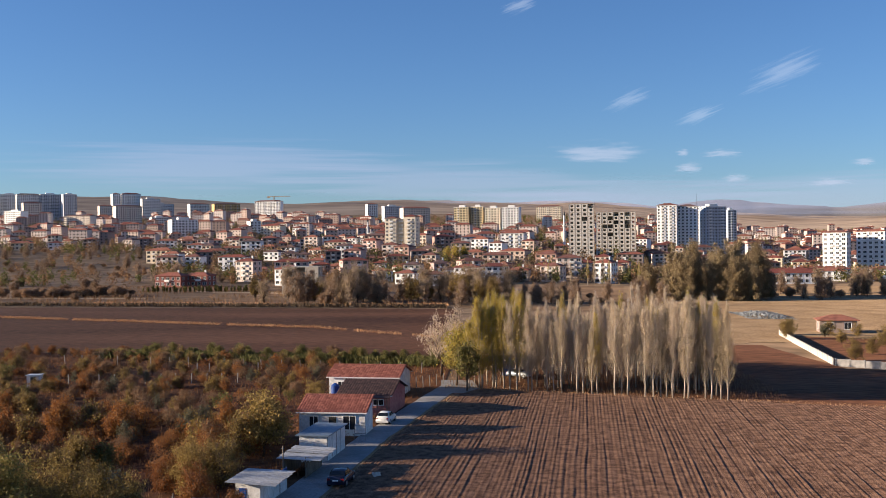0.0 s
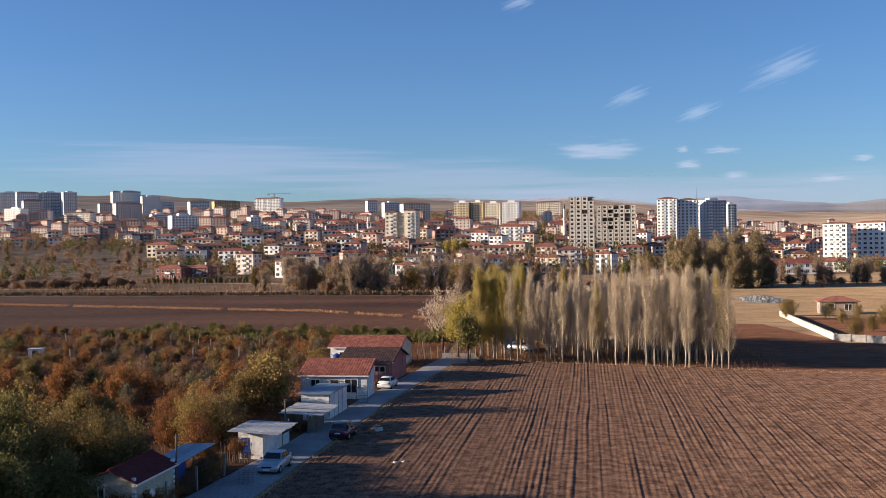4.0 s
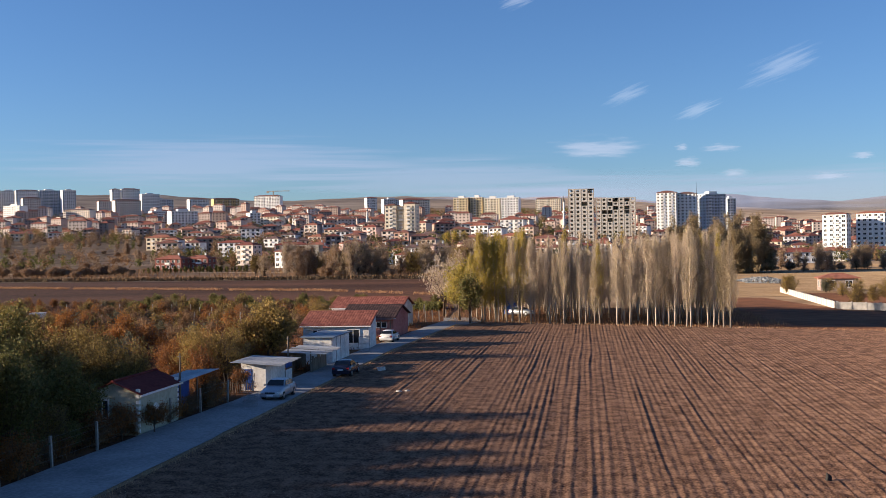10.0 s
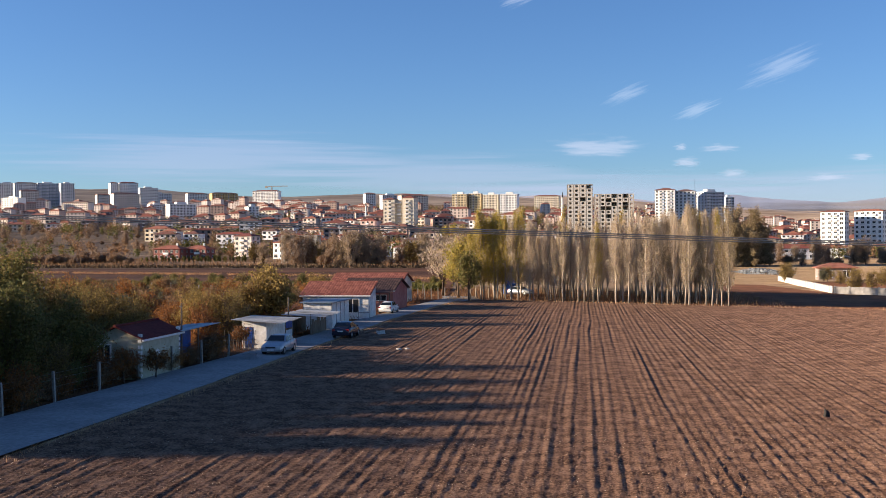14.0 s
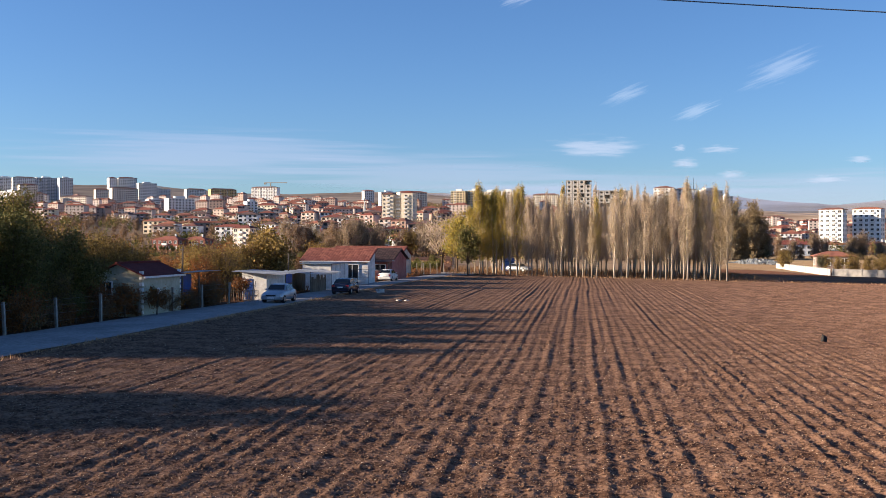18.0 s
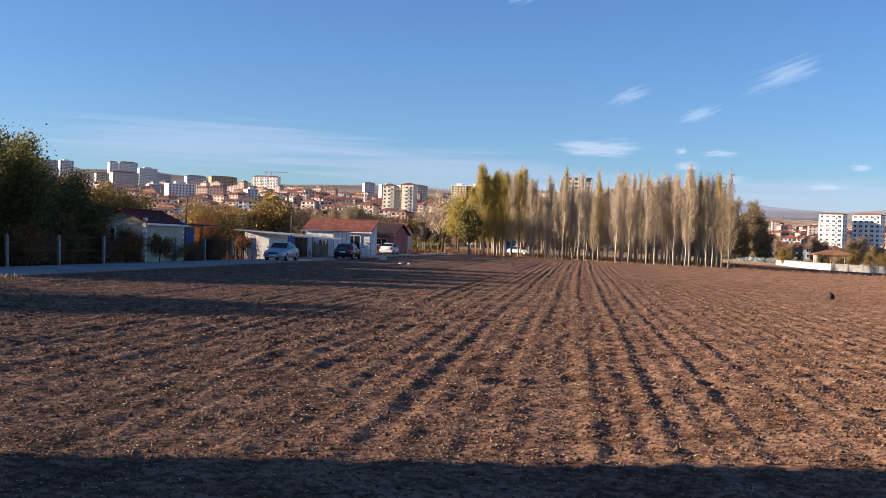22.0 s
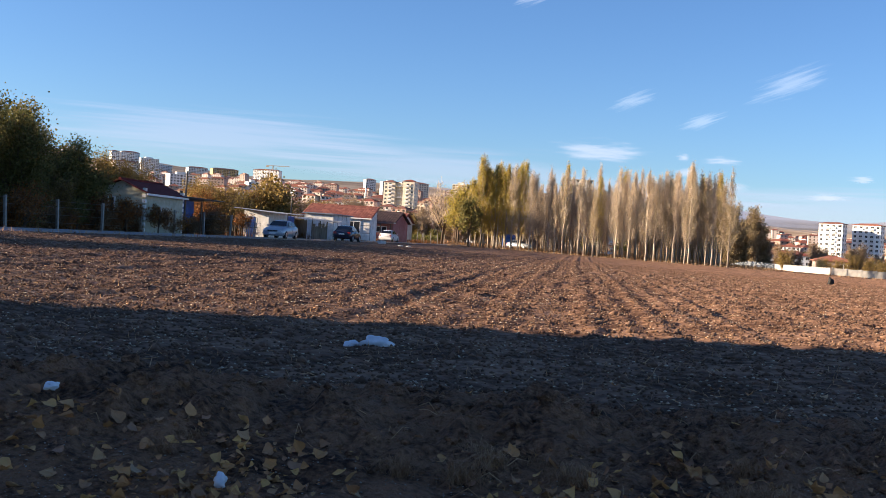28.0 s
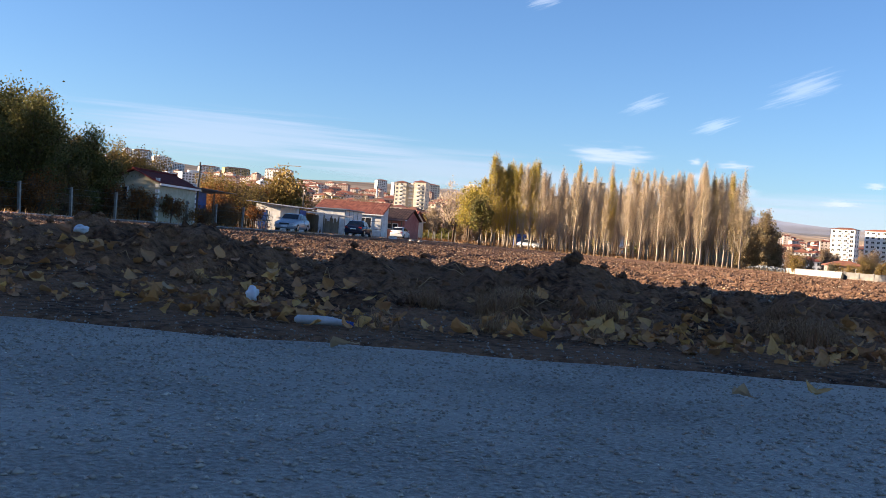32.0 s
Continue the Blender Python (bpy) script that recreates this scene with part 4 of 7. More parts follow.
def apartment(x, y, w, d, top, mat, label, turn=0, roof="flat", step=3.0, detail=2):
    """A block of flats whose roof stands at the given height."""
    z0 = ter(x, y)
    storeys = max(4, min(15, round((top - z0) / step)))
    base = top - storeys * step
    h = storeys * step
    ob = thing("apartment_building", pose(x, y, base, 0, 0, turn), label, "apartment building", "apartment buildings")
    low = min(-2.5, z0 - base - 2)
    if roof == "wings":
        s = Soup().box(-w / 2, -w * 0.13, -d / 2, d / 2, low, h).box(w * 0.13, w / 2, -d / 2, d / 2, low, h + 1.2).box(-w * 0.13, w * 0.13, -d / 2 + 3.5, d / 2 - 1, low, h - 0.5)
    else:
        s = Soup().box(-w / 2, w / 2, -d / 2, d / 2, low, h)
    part("wall", s.mesh("walls", mat), ob)
    if roof == "wings":
        for px, up in ((-w * 0.315, 0), (w * 0.315, 1.2)):
            part("roof", hip_mesh(round(w * 0.37, 1), d, 0.25), ob, "dark red tiled roof", pose(px, 0, h + up))
    elif roof == "hip":
        part("roof", hip_mesh(round(w, 1), d, 0.30), ob, "red tiled roof", pose(0, 0, h))
    else:
        part("roof", Soup().box(-w / 2 - 0.3, w / 2 + 0.3, -d / 2 - 0.3, d / 2 + 0.3, h, h + 0.5).box(-w * 0.2, w * 0.2, -d * 0.2, d * 0.25, h + 0.5, h + 3.0).mesh("roof", TRIM), ob)
    n = max(3, int(w / 3.4))
    ns = max(2, int(d / 4.5)) if detail > 1 else 0
    if detail < 2:
        tagged(part("glazing", window_rows(w, d, storeys, n, step), ob), kind="stuff")
    for k in range(storeys if detail > 1 else 0):
        zc = k * step + 1.6
        for i in range(n):
            px = (i + 0.5) * w / n - w / 2
            if roof == "wings" and abs(px) < w * 0.15:
                if i == n // 2:
                    part("balcony", BALCONY, ob, "", pose(0, -d / 2 + 3.4, k * step + 0.15))
                continue
            if i in (1, n - 2) and k and detail > 1:
                part("balcony", BALCONY, ob, "", pose(px, -d / 2, k * step + 0.15))
                part("window", WIN["door"], ob, "", pose(px, -d / 2, k * step + 1.25))
            else:
                part("window", WIN["wide" if i % 2 else "small"], ob, "", pose(px, -d / 2, zc))
        for i in range(ns):
            side = -1 if turn > 10 else 1
            part("window", WIN["small"], ob, "", pose(side * w / 2, (i + 0.5) * d / ns - d / 2, zc, 0, 0, 90 * side))
    if detail > 1:
        for k in range(2, storeys, 3):
            part("floor_band", band_mesh(w, d), ob, "", pose(0, 0, k * step))
    return ob

WHITE = [
    (-973.8, 1139.8, 43.9, 16, 136.0, 38), (-730.2, 832.9, 35.1, 14, 79.9, -20), (-770.5, 1122.2, 15.1, 16, 131.6, 40), (-747.9, 1134.8, 36.2, 16, 132.2, 40),
    (-361.7, 644.4, 29.8, 14, 53.4, 40), (-634.0, 1187.7, 41.0, 16, 113.6, 40), (-250.5, 1091.5, 19.1, 14, 100.0, 30), (2.8, 749.3, 21.2, 14, 67.5, -8),
    (3.9, 493.9, 18.8, 14, 30.8, -10), (-490.1, 1203.7, 56.3, 16, 117.9, -8), (-291.5, 672.4, 12.5, 14, 51.6, 35), (-219.3, 622.0, 9.8, 14, 41.9, -10),
    (-30.2, 512.2, 19.9, 14, 28.4, 5), (-703.1, 1129.7, 35.8, 16, 120.9, 40), (152.4, 611.0, 18.7, 14, 58.3, -12), (172.3, 615.2, 18.5, 14, 57.1, -12),
]
BEIGE = [
    (-84.9, 484.0, 25.0, 14, 43.6, -6), (-825.8, 975.2, 29.8, 16, 104.4, 40), (-621.6, 824.8, 45.4, 14, 71.0, -12), (-555.0, 1146.2, 52.2, 16, 109.3, 38),
    (-256.1, 642.1, 23.3, 14, 45.5, -12), (-128.0, 823.3, 39.3, 14, 73.8, 30), (-777.7, 1101.3, 25.6, 14, 107.0, 40), (66.8, 1042.2, 42.2, 14, 87.0, -8),
]
AMBER = [(-57.7, 754.7, 18.3, 14, 69.0, -8), (-38.6, 756.8, 14.8, 14, 69.5, -8), (-19.3, 752.9, 18.4, 14, 67.5, -8)]
BLUE = [
    (-1043.6, 1172.3, 41.3, 16, 140.2, 30), (-936.8, 1154.0, 41.3, 16, 136.5, 42), (-890.4, 1149.1, 26.5, 16, 135.2, 42), (-701.4, 1152.0, 63.6, 14, 112.4, 42),
    (-511.0, 843.1, 24.2, 14, 67.7, 40), (-193.1, 991.2, 30.6, 14, 88.3, 30), (198.1, 626.2, 24.4, 14, 56.8, 30), (252.1, 732.8, 9.8, 14, 58.9, 10),
]
BARE_END = [(-596.7, 898.0, 42.2, 14, 89.4, 45)]
RIGHT = [(212.0, 423, 15.5, 8, 27, -34), (236.5, 428, 18.0, 8, 27.5, -34)]
taken = [(53.4, 457, 22), (84, 495, 22), (-90, 258, 18), (-160, 288, 25)]
for rows_of, mat, words in ((WHITE, WHITE_RENDER, "white rendered apartment building with rows of windows"), (BEIGE, BEIGE_RENDER, "beige apartment building with rows of windows"),
                            (AMBER, AMBER_RENDER, "amber and white apartment tower of a new estate"), (BLUE, BLUE_RENDER, "grey-blue apartment tower with dark glazing"),
                            (BARE_END, BEIGE_RENDER, "large beige apartment block with a windowless end wall"), (RIGHT, WHITE_RENDER, "tall bright white apartment block with a small red roof")):
    for i, (x, y, w, d, top, turn) in enumerate(rows_of):
        apartment(x, y, w, d, top, mat, words, turn, "wings" if (mat is BEIGE_RENDER and i == 0 and rows_of is BEIGE) else "hip" if mat is BEIGE_RENDER or rows_of is RIGHT or (mat is WHITE_RENDER and i % 3 != 1) else "flat", 3.0, 2 if y < 640 else 1)
        taken.append((x, y, w / 2 + 9))

def shell_tower(x, y, w, d, top, storeys, filled, infill=None):
    """An unfinished concrete frame with some walls built in."""
    z0 = ter(x, y)
    step = (top - z0) / storeys
    ob = thing("unfinished_tower", pose(x, y, z0, 0, 0, -3), "unfinished grey concrete apartment tower, partly walled in", "apartment building")
    slab = Soup().box(-w / 2, w / 2, -d / 2, d / 2, -0.3, 0).mesh("floor_slab", CONCRETE)
    nx = int(w / 4.4)
    col = Soup().box(-0.3, 0.3, -0.3, 0.3, 0, step - 0.3).mesh("column", CONCRETE)
    pw = w / nx - 0.6
    panel_s = Soup()
    for x0, x1, za, zb in ((-pw / 2, -1.0, 0, step - 0.3), (1.0, pw / 2, 0, step - 0.3), (-1.0, 1.0, 0, 0.8), (-1.0, 1.0, 2.4, step - 0.3)):
        panel_s.box(x0, x1, -0.1, 0.1, za, zb)
    panel = panel_s.mesh("infill_panel", infill or WHITE_RENDER)
    dark = Soup().box(-w * 0.42, w * 0.42, d * 0.05, d * 0.42, 0, (top - z0) * 0.98).mesh("core", CONCRETE)
    part("core", dark, ob)
    r = random.Random(int(x))
    for k in range(storeys + 1):
        part("floor_slab", slab, ob, "", pose(0, 0, k * step))
        if k == storeys:
            break
        for i in range(nx + 1):
            part("column", col, ob, "", pose(-w / 2 + 0.3 + i * (w - 0.6) / nx, -d / 2 + 0.3, k * step))
        for i in range(nx):
            if r.random() < filled * (1.2 - 0.4 * k / storeys):
                part("infill_panel", panel, ob, "", pose(-w / 2 + (i + 0.5) * w / nx, -d / 2 + 0.15, k * step))
    for k in range(storeys):
        part("side_wall", Soup().box(-0.1, 0.1, -d / 2 + 1.2, d / 2 - 1.2, 0, step - 0.3).mesh("side_wall", CONCRETE), ob, "", pose(-w / 2 + 0.2, 0, k * step))
    return ob

BEIGE_CONC = material("beige_blockwork", (0.58, 0.53, 0.46), (0.74, 0.69, 0.62), 1.0, 0.9)
shell_tower(53.4, 457.1, 18.5, 16, 50.6, 13, 0.97, BEIGE_CONC)
shell_tower(84.2, 494.8, 31.0, 16, 46.3, 11, 0.92, BEIGE_CONC)
shell_tower(-89.5, 262, 16.5, 12, 12.2, 3, 0.5, CONCRETE)

# low houses over the hillside
rng = random.Random(33)
def free(x, y, r):
    return all((x - a) ** 2 + (y - b) ** 2 > (r + c) ** 2 for a, b, c in taken)
far_town = Soup()
def far_house(x, y, w, d, storeys, turn):
    """Adds one distant house to the joined hillside."""
    m, h = pose(*site(x, y), ter(x, y), 0, 0, turn), storeys * 2.9
    def put(slot, verts, faces):
        far_town.slot = slot
        far_town.add([m @ Vector(v) for v in verts], faces)
    s = Soup().box(-w / 2, w / 2, -d / 2, d / 2, -2.5, h)
    put(0, s.v, s.f)
    if storeys > 4:
        s = Soup().box(-w * 0.15, w * 0.2, -d * 0.2, d * 0.3, h, h + 2.4)
        put(0, s.v, s.f)
    a, b, r = w / 2 + 0.6, d / 2 + 0.6, 0.42 * (d / 2 + 0.6)
    k = max(a - b, 0.2)
    put(1, [(-a, -b, h), (a, -b, h), (a, b, h), (-a, b, h), (-k, 0, h + r), (k, 0, h + r)], [(3, 2, 1, 0), (0, 1, 5, 4), (1, 2, 5), (2, 3, 4, 5), (3, 0, 4)])
    n = max(2, int(w / 3.4))
    for lv in range(storeys):
        for i in range(n):
            cx, cz = (i + 0.5) * w / n - w / 2, lv * 2.9 + 1.6
            put(2, [(cx - 0.7, -d / 2 - 0.05, cz - 0.7), (cx + 0.7, -d / 2 - 0.05, cz - 0.7), (cx + 0.7, -d / 2 - 0.05, cz + 0.7), (cx - 0.7, -d / 2 - 0.05, cz + 0.7)], [(0, 1, 2, 3)])

made = 0
tries = 0
while made < 860 and tries < 50000:
    tries += 1
    D = 335 * math.exp(1.5 * rng.random())
    side = rng.uniform(-0.80, 0.80)
    first = 540 if side < -0.46 else 400 if side < -0.34 else 345 if side < 0.3 else 420
    last = 1180 if side < -0.28 else 1180 - 330 * min(1.0, (side + 0.28) / 0.2) if side < 0.3 else 1050
    if D < first or D > last:
        continue
    x, y = D * (0.9939 * side - 0.1105), D * (0.9939 + 0.1105 * side)
    w, d = rng.choice((10.0, 12.0, 15.0, 19.0)), rng.choice((9.0, 10.0, 11.0))
    if not free(x, y, w * 0.56):
        continue
    taken.append((x, y, w * 0.56))
    levels, turned = rng.choices((1, 2, 3, 4), (1.2, 3.2, 4, 2.2))[0] + (2 if D > 560 and rng.random() < (0.35 if D > 850 else 0.12) else 0) + (2 if D > 850 and rng.random() < 0.2 else 0), rng.uniform(-25, 25)
    if D < 560:
        town_house(x, y, w, d, levels, turned, D < 400)
    else:
        far_house(x, y, w, d, levels, turned)
    made += 1
tagged(new("distant_houses", far_town.mesh("distant_houses", RENDER_FAR, ROOF_FAR, GLASS_FAR)), "pale houses with red roofs crowding a distant hillside", "houses", "", "stuff")
for x, y, w, d, n, t in ((-55, 330, 11, 9, 2, -12), (-38, 318, 10, 9, 2, 8), (-22, 335, 14, 10, 3, -5), (-8, 345, 16, 10, 3, 10), (-72, 345, 11, 9, 2, 15), (-30, 352, 12, 9, 2, 0), (-118, 322, 14, 10, 3, -20),
                         (150, 352, 30, 12, 2, 3), (185, 375, 14, 10, 2, -8), (205, 380, 11, 9, 1, 6), (165, 378, 22, 11, 2, 5), (182, 392, 24, 11, 2, -4), (198, 398, 18, 10, 2, 8), (222, 392, 14, 10, 2, -6)):
    town_house(x, y, w, d, n, t, True, WHITE_RENDER, "white house with red hip roof below the town")
VILLA = plain("dark_red_brick", (0.22, 0.075, 0.060), 0.9)
for x, y, w, d, n, t in ((-180, 312, 16, 10, 2, -12), (-166, 315, 14, 9, 2, -12)):
    town_house(x, y, w, d, n, t, True, VILLA, "long low villa with a dark red roof behind a hedge")

CONIFER = bush(261, 5.0, 1.1, LEAF_GREEN, 1500, 100, 0.20, 0.05)
rng4 = random.Random(71)
for i in range(34):
    plant(CONIFER, -171 + i * 1.5 + rng4.uniform(-0.4, 0.4), 271 + i * 0.1 + rng4.uniform(-0.8, 0.8), rng4.uniform(0.5, 0.8), rng4.uniform(0, 6), "dark green conifer of a garden hedge", "conifer", "garden hedge", "conifer")
# haze of the distance is painted into this ridge's bluish grey
RIDGE = material("hazed_blue_ridge", (0.13, 0.125, 0.135), (0.22, 0.205, 0.20), 0.006, 0.95, coarse=0.002, spec=0.05)
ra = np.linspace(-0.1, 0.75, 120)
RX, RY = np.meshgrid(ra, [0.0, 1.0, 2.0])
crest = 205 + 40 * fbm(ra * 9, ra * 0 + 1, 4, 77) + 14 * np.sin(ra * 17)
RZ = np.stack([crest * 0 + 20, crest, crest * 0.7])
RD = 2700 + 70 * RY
structure("far_ridge", grid_mesh("far_ridge", RD * (0.9939 * RX - 0.1105), RD * (0.9939 + 0.1105 * RX), RZ), "far ridge beyond the town, bluish with painted haze", "hills", RIDGE)

# trees between the houses, too many to count
rng2 = np.random.default_rng(8)
pts = []
for i in range(5600):
    D = 330 * math.exp(1.3 * rng2.random())
    side = rng2.uniform(-0.8, 0.8)
    x, y, r = D * (0.9939 * side - 0.1105), D * (0.9939 + 0.1105 * side), rng2.uniform(1.7, 4.0)
    if D < (500 if side < -0.46 else 340) and rng2.random() > 0.2:
        continue
    c = rng2.normal(0, 1, (120, 3)) * np.array([r * 0.42, r * 0.42, r * 0.62])
    pts.append(c + np.array([*site(x, y), ter(x, y) + r * 1.2]))
for half, mat in ((pts[::3], LEAF_GREEN), (pts[1::3], LEAF_BROWN), (pts[2::3], TWIG_DARK)):
    tagged(new("town_trees", leaf_cloud("town_trees", np.concatenate(half), 0.5, 0.7, mat, 0.2, 5)), "brown and dull green trees between town houses", "trees", "", "stuff")

# minarets, mosque, crane, mast
def minaret(x, y, top):
    z0 = ter(x, y)
    h = top - z0
    ob = thing("minaret", pose(x, y, z0), "slim pale stone minaret with a pointed cap", "minaret")
    part("shaft", Soup().tube([(0, 0, -1), (0, 0, h * 0.62)], [1.1, 0.95], 12).tube([(0, 0, h * 0.62), (0, 0, h * 0.86)], [0.75, 0.7], 12).mesh("shaft", TRIM), ob)
    part("gallery", Soup().tube([(0, 0, h * 0.60), (0, 0, h * 0.64)], [1.2, 1.7], 12).mesh("gallery", TRIM), ob)
    part("cap", Soup().tube([(0, 0, h * 0.86), (0, 0, h)], [0.85, 0.03], 12).mesh("cap", GLASS_FAR), ob, "dark lead cap")
minaret(-138.3, 588.8, 49.3)
minaret(44.1, 496.4, 49.4)
mq = thing("mosque", pose(-119.3, 524.5, ter(-119.3, 524.5)), "pale mosque with a grey dome", "mosque")
part("hall", Soup().box(-9, 9, -8, 8, -3, 8).mesh("hall", TRIM), mq)
dome = Soup()
dome.tube([(0, 0, 8 + 6 * math.sin(a)) for a in np.linspace(0, 1.5, 7)], [6.5 * math.cos(a) for a in np.linspace(0, 1.5, 7)], 20)
part("dome", dome.mesh("dome", CONCRETE, smooth=True), mq, "grey lead dome")
cr = thing("tower_crane", pose(-478, 1200, ter(-478, 1200)), "slim construction crane over a white block", "crane")
ch = 127 - ter(-478, 1200)
part("mast", Soup().box(-0.9, 0.9, -0.9, 0.9, -2, ch).mesh("mast", CONCRETE), cr)
part("jib", Soup().box(-14, 34, -0.6, 0.6, ch, ch + 1.4).box(-14, -9, -1, 1, ch - 2.5, ch).mesh("jib", CONCRETE), cr)
ms = thing("roof_mast", pose(183, 622, 57), "thin antenna mast on a tower roof", "antenna")
part("rod", Soup().tube([(0, 0, 0), (0, 0, 12.5)], [0.25, 0.12], 6).mesh("rod", GLASS_FAR), ms)

# ---- walled garden and house beyond the grove ----
WALL_PALE = material("pale_block_wall", (0.40, 0.37, 0.34), (0.62, 0.58, 0.53), 1.2, 0.9, bump=0.02)
def wall_run(name, pts, h, mat, label, seg=2.4):
    pts = [site(*q) for q in pts]
    ob = thing(name, pose(pts[0][0], pts[0][1], 0), label, "wall", "", "structure", laid=False)
    me = Soup().box(0, seg - 0.03, -0.08, 0.08, -0.1, h).box(-0.12, 0.12, -0.14, 0.14, -0.1, h + 0.12).mesh("wall_panel", mat)
    for (ax, ay), (bx2, by2) in zip(pts, pts[1:]):
        L = math.hypot(bx2 - ax, by2 - ay)
        ang = math.degrees(math.atan2(by2 - ay, bx2 - ax))
        for i in range(int(L / seg)):
            part("wall_panel", me, ob, "", pose(ax - pts[0][0] + (bx2 - ax) * i * seg / L, ay - pts[0][1] + (by2 - ay) * i * seg / L, float(fall(*unsite(ax + (bx2 - ax) * i * seg / L, ay + (by2 - ay) * i * seg / L))), 0, 0, ang))
FENCE_GREY = material("grey_sheet_fence", (0.22, 0.21, 0.20), (0.36, 0.34, 0.32), 1.5, 0.8, bump=0.02)
wall_run("garden_wall_white", [(63.3, 150.5), (56.6, 112.6)], 1.1, WALL_PALE, "low white block wall round a garden")
wall_run("garden_wall_grey", [(56.6, 112.4), (66, 109.5), (120, 104)], 1.15, FENCE_GREY, "grey corrugated fence beside a ploughed field")
BRICKY = material("brown_stone_render", (0.24, 0.18, 0.15), (0.36, 0.28, 0.24), 3, 0.9)
gh = town_house(79.5, 158, 8.5, 6.0, 1, -6, True, BRICKY, "single-storey beige house with a red hip roof in a walled garden")
gh2 = town_house(112, 160, 12, 8, 1, 4, True, BRICKY, "low farm building with a red roof behind a garden wall")
rng = random.Random(5)
for i in range(26):
    x, y = 62 + 62 * rng.random(), 116 + 36 * rng.random()
    plant(BUSHES[rng.choice((0, 6, 3, 6))][0], x, y, rng.uniform(0.8, 1.25), rng.uniform(0, 6.28), "small garden fruit tree in autumn colours", "tree", "garden trees", "tree", 0.0)
patch("garden_ground", [(63.6, 149.5), (57.4, 113.2), (66, 110.4), (120, 105), (124, 140)], -0.005, SOIL_FAR, "dug brown soil of a walled garden", "ground", 0.3)
# heap of rubble
rb = np.random.default_rng(3)
c = np.stack([rb.uniform(69, 82, 1500), rb.uniform(184, 202, 1500), np.zeros(1500)], -1)
c[:, 2] = 1.5 * np.maximum(0, 1 - ((c[:, 0] - 75.5) / 7) ** 2 - ((c[:, 1] - 192) / 8) ** 2) * rb.uniform(0.5, 1, 1500)
RUBBLE = palette("grey_rubble", [(0.12, 0.14, 0.15), (0.20, 0.22, 0.23), (0.32, 0.33, 0.34)], 0.9, "island")
c[:, 2] += fall(c[:, 0], c[:, 1])
c[:, 0], c[:, 1] = site(c[:, 0], c[:, 1])
tagged(new("rubble_heap", leaf_cloud("rubble_heap", c, 0.28, 0.8, RUBBLE, 0, 4)), "heap of grey rubble on the meadow", "rubble", "", "stuff")

# ---- clouds ----
def cloud_material(name, streak, low, dense, colour):
    mt = bpy.data.materials.new(name)
    mt.use_nodes = True
    N, L = mt.node_tree.nodes, mt.node_tree.links
    N.remove(N["Principled BSDF"])
    tc, mp, nz = N.new("ShaderNodeTexCoord"), N.new("ShaderNodeMapping"), N.new("ShaderNodeTexNoise")
    oi = N.new("ShaderNodeObjectInfo")
    L.new(tc.outputs["Object"], mp.inputs["Vector"])
    mp.inputs["Scale"].default_value, mp.inputs["Rotation"].default_value = (streak[0], 1, streak[1]), (0, radians(streak[2]), 0)
    L.new(oi.outputs["Location"], mp.inputs["Location"])
    L.new(mp.outputs[0], nz.inputs["Vector"])
    nz.inputs["Scale"].default_value, nz.inputs["Detail"].default_value, nz.inputs["Roughness"].default_value = 2.2, 9, 0.62
    ln = N.new("ShaderNodeVectorMath")
    ln.operation = "LENGTH"
    L.new(tc.outputs["Object"], ln.inputs[0])
    fall = N.new("ShaderNodeMapRange")
    fall.inputs[1].default_value, fall.inputs[2].default_value, fall.inputs[3].default_value, fall.inputs[4].default_value = 1.0, 0.0, -0.35, 0.32
    L.new(ln.outputs["Value"], fall.inputs[0])
    add = N.new("ShaderNodeMath")
    L.new(nz.outputs["Fac"], add.inputs[0])
    L.new(fall.outputs[0], add.inputs[1])
    cut = N.new("ShaderNodeMapRange")
    cut.inputs[1].default_value, cut.inputs[2].default_value, cut.inputs[3].default_value, cut.inputs[4].default_value = low, low + 0.42, 0.0, dense
    cut.interpolation_type = "SMOOTHSTEP"
    L.new(add.outputs[0], cut.inputs[0])
    # emission gives the cloud its brightness in place of sunlight
    em, tr, mx = N.new("ShaderNodeEmission"), N.new("ShaderNodeBsdfTransparent"), N.new("ShaderNodeMixShader")
    em.inputs[0].default_value, em.inputs[1].default_value = (*colour, 1), 1.0
    L.new(cut.outputs[0], mx.inputs[0])
    L.new(tr.outputs[0], mx.inputs[1])
    L.new(em.outputs[0], mx.inputs[2])
    L.new(mx.outputs[0], N["Material Output"].inputs[0])
    return mt

CLOUD_PUFF = cloud_material("puffy_cloud", (0.8, 1.6, 0), 0.38, 0.50, (0.30, 0.33, 0.42))
CLOUD_WISP = cloud_material("wispy_cloud", (0.65, 2.1, 0), 0.42, 0.28, (0.34, 0.39, 0.48))
# lavender glow paints the haze band low in the sky
CLOUD_VEIL = cloud_material("low_haze_cloud", (0.5, 2.5, 0), 0.28, 0.34, (0.25, 0.275, 0.385))
def cloud(x, y, z, w, h, mat, label):
    me = Soup().add([(-1, 0, -1), (1, 0, -1), (1, 0, 1), (-1, 0, 1)], [(0, 1, 2, 3)]).mesh("cloud", mat)
    ob = tagged(new("cloud", me), label, "cloud", "", "structure")
    k = 0.68
    x, y = site(x * k, y * k)
    ob.matrix_world = Matrix.LocRotScale((x, y, z * k), Euler((0, -0.36 if mat is CLOUD_WISP else 0, -math.atan2(x, y))), (w * k, 1, h * k))
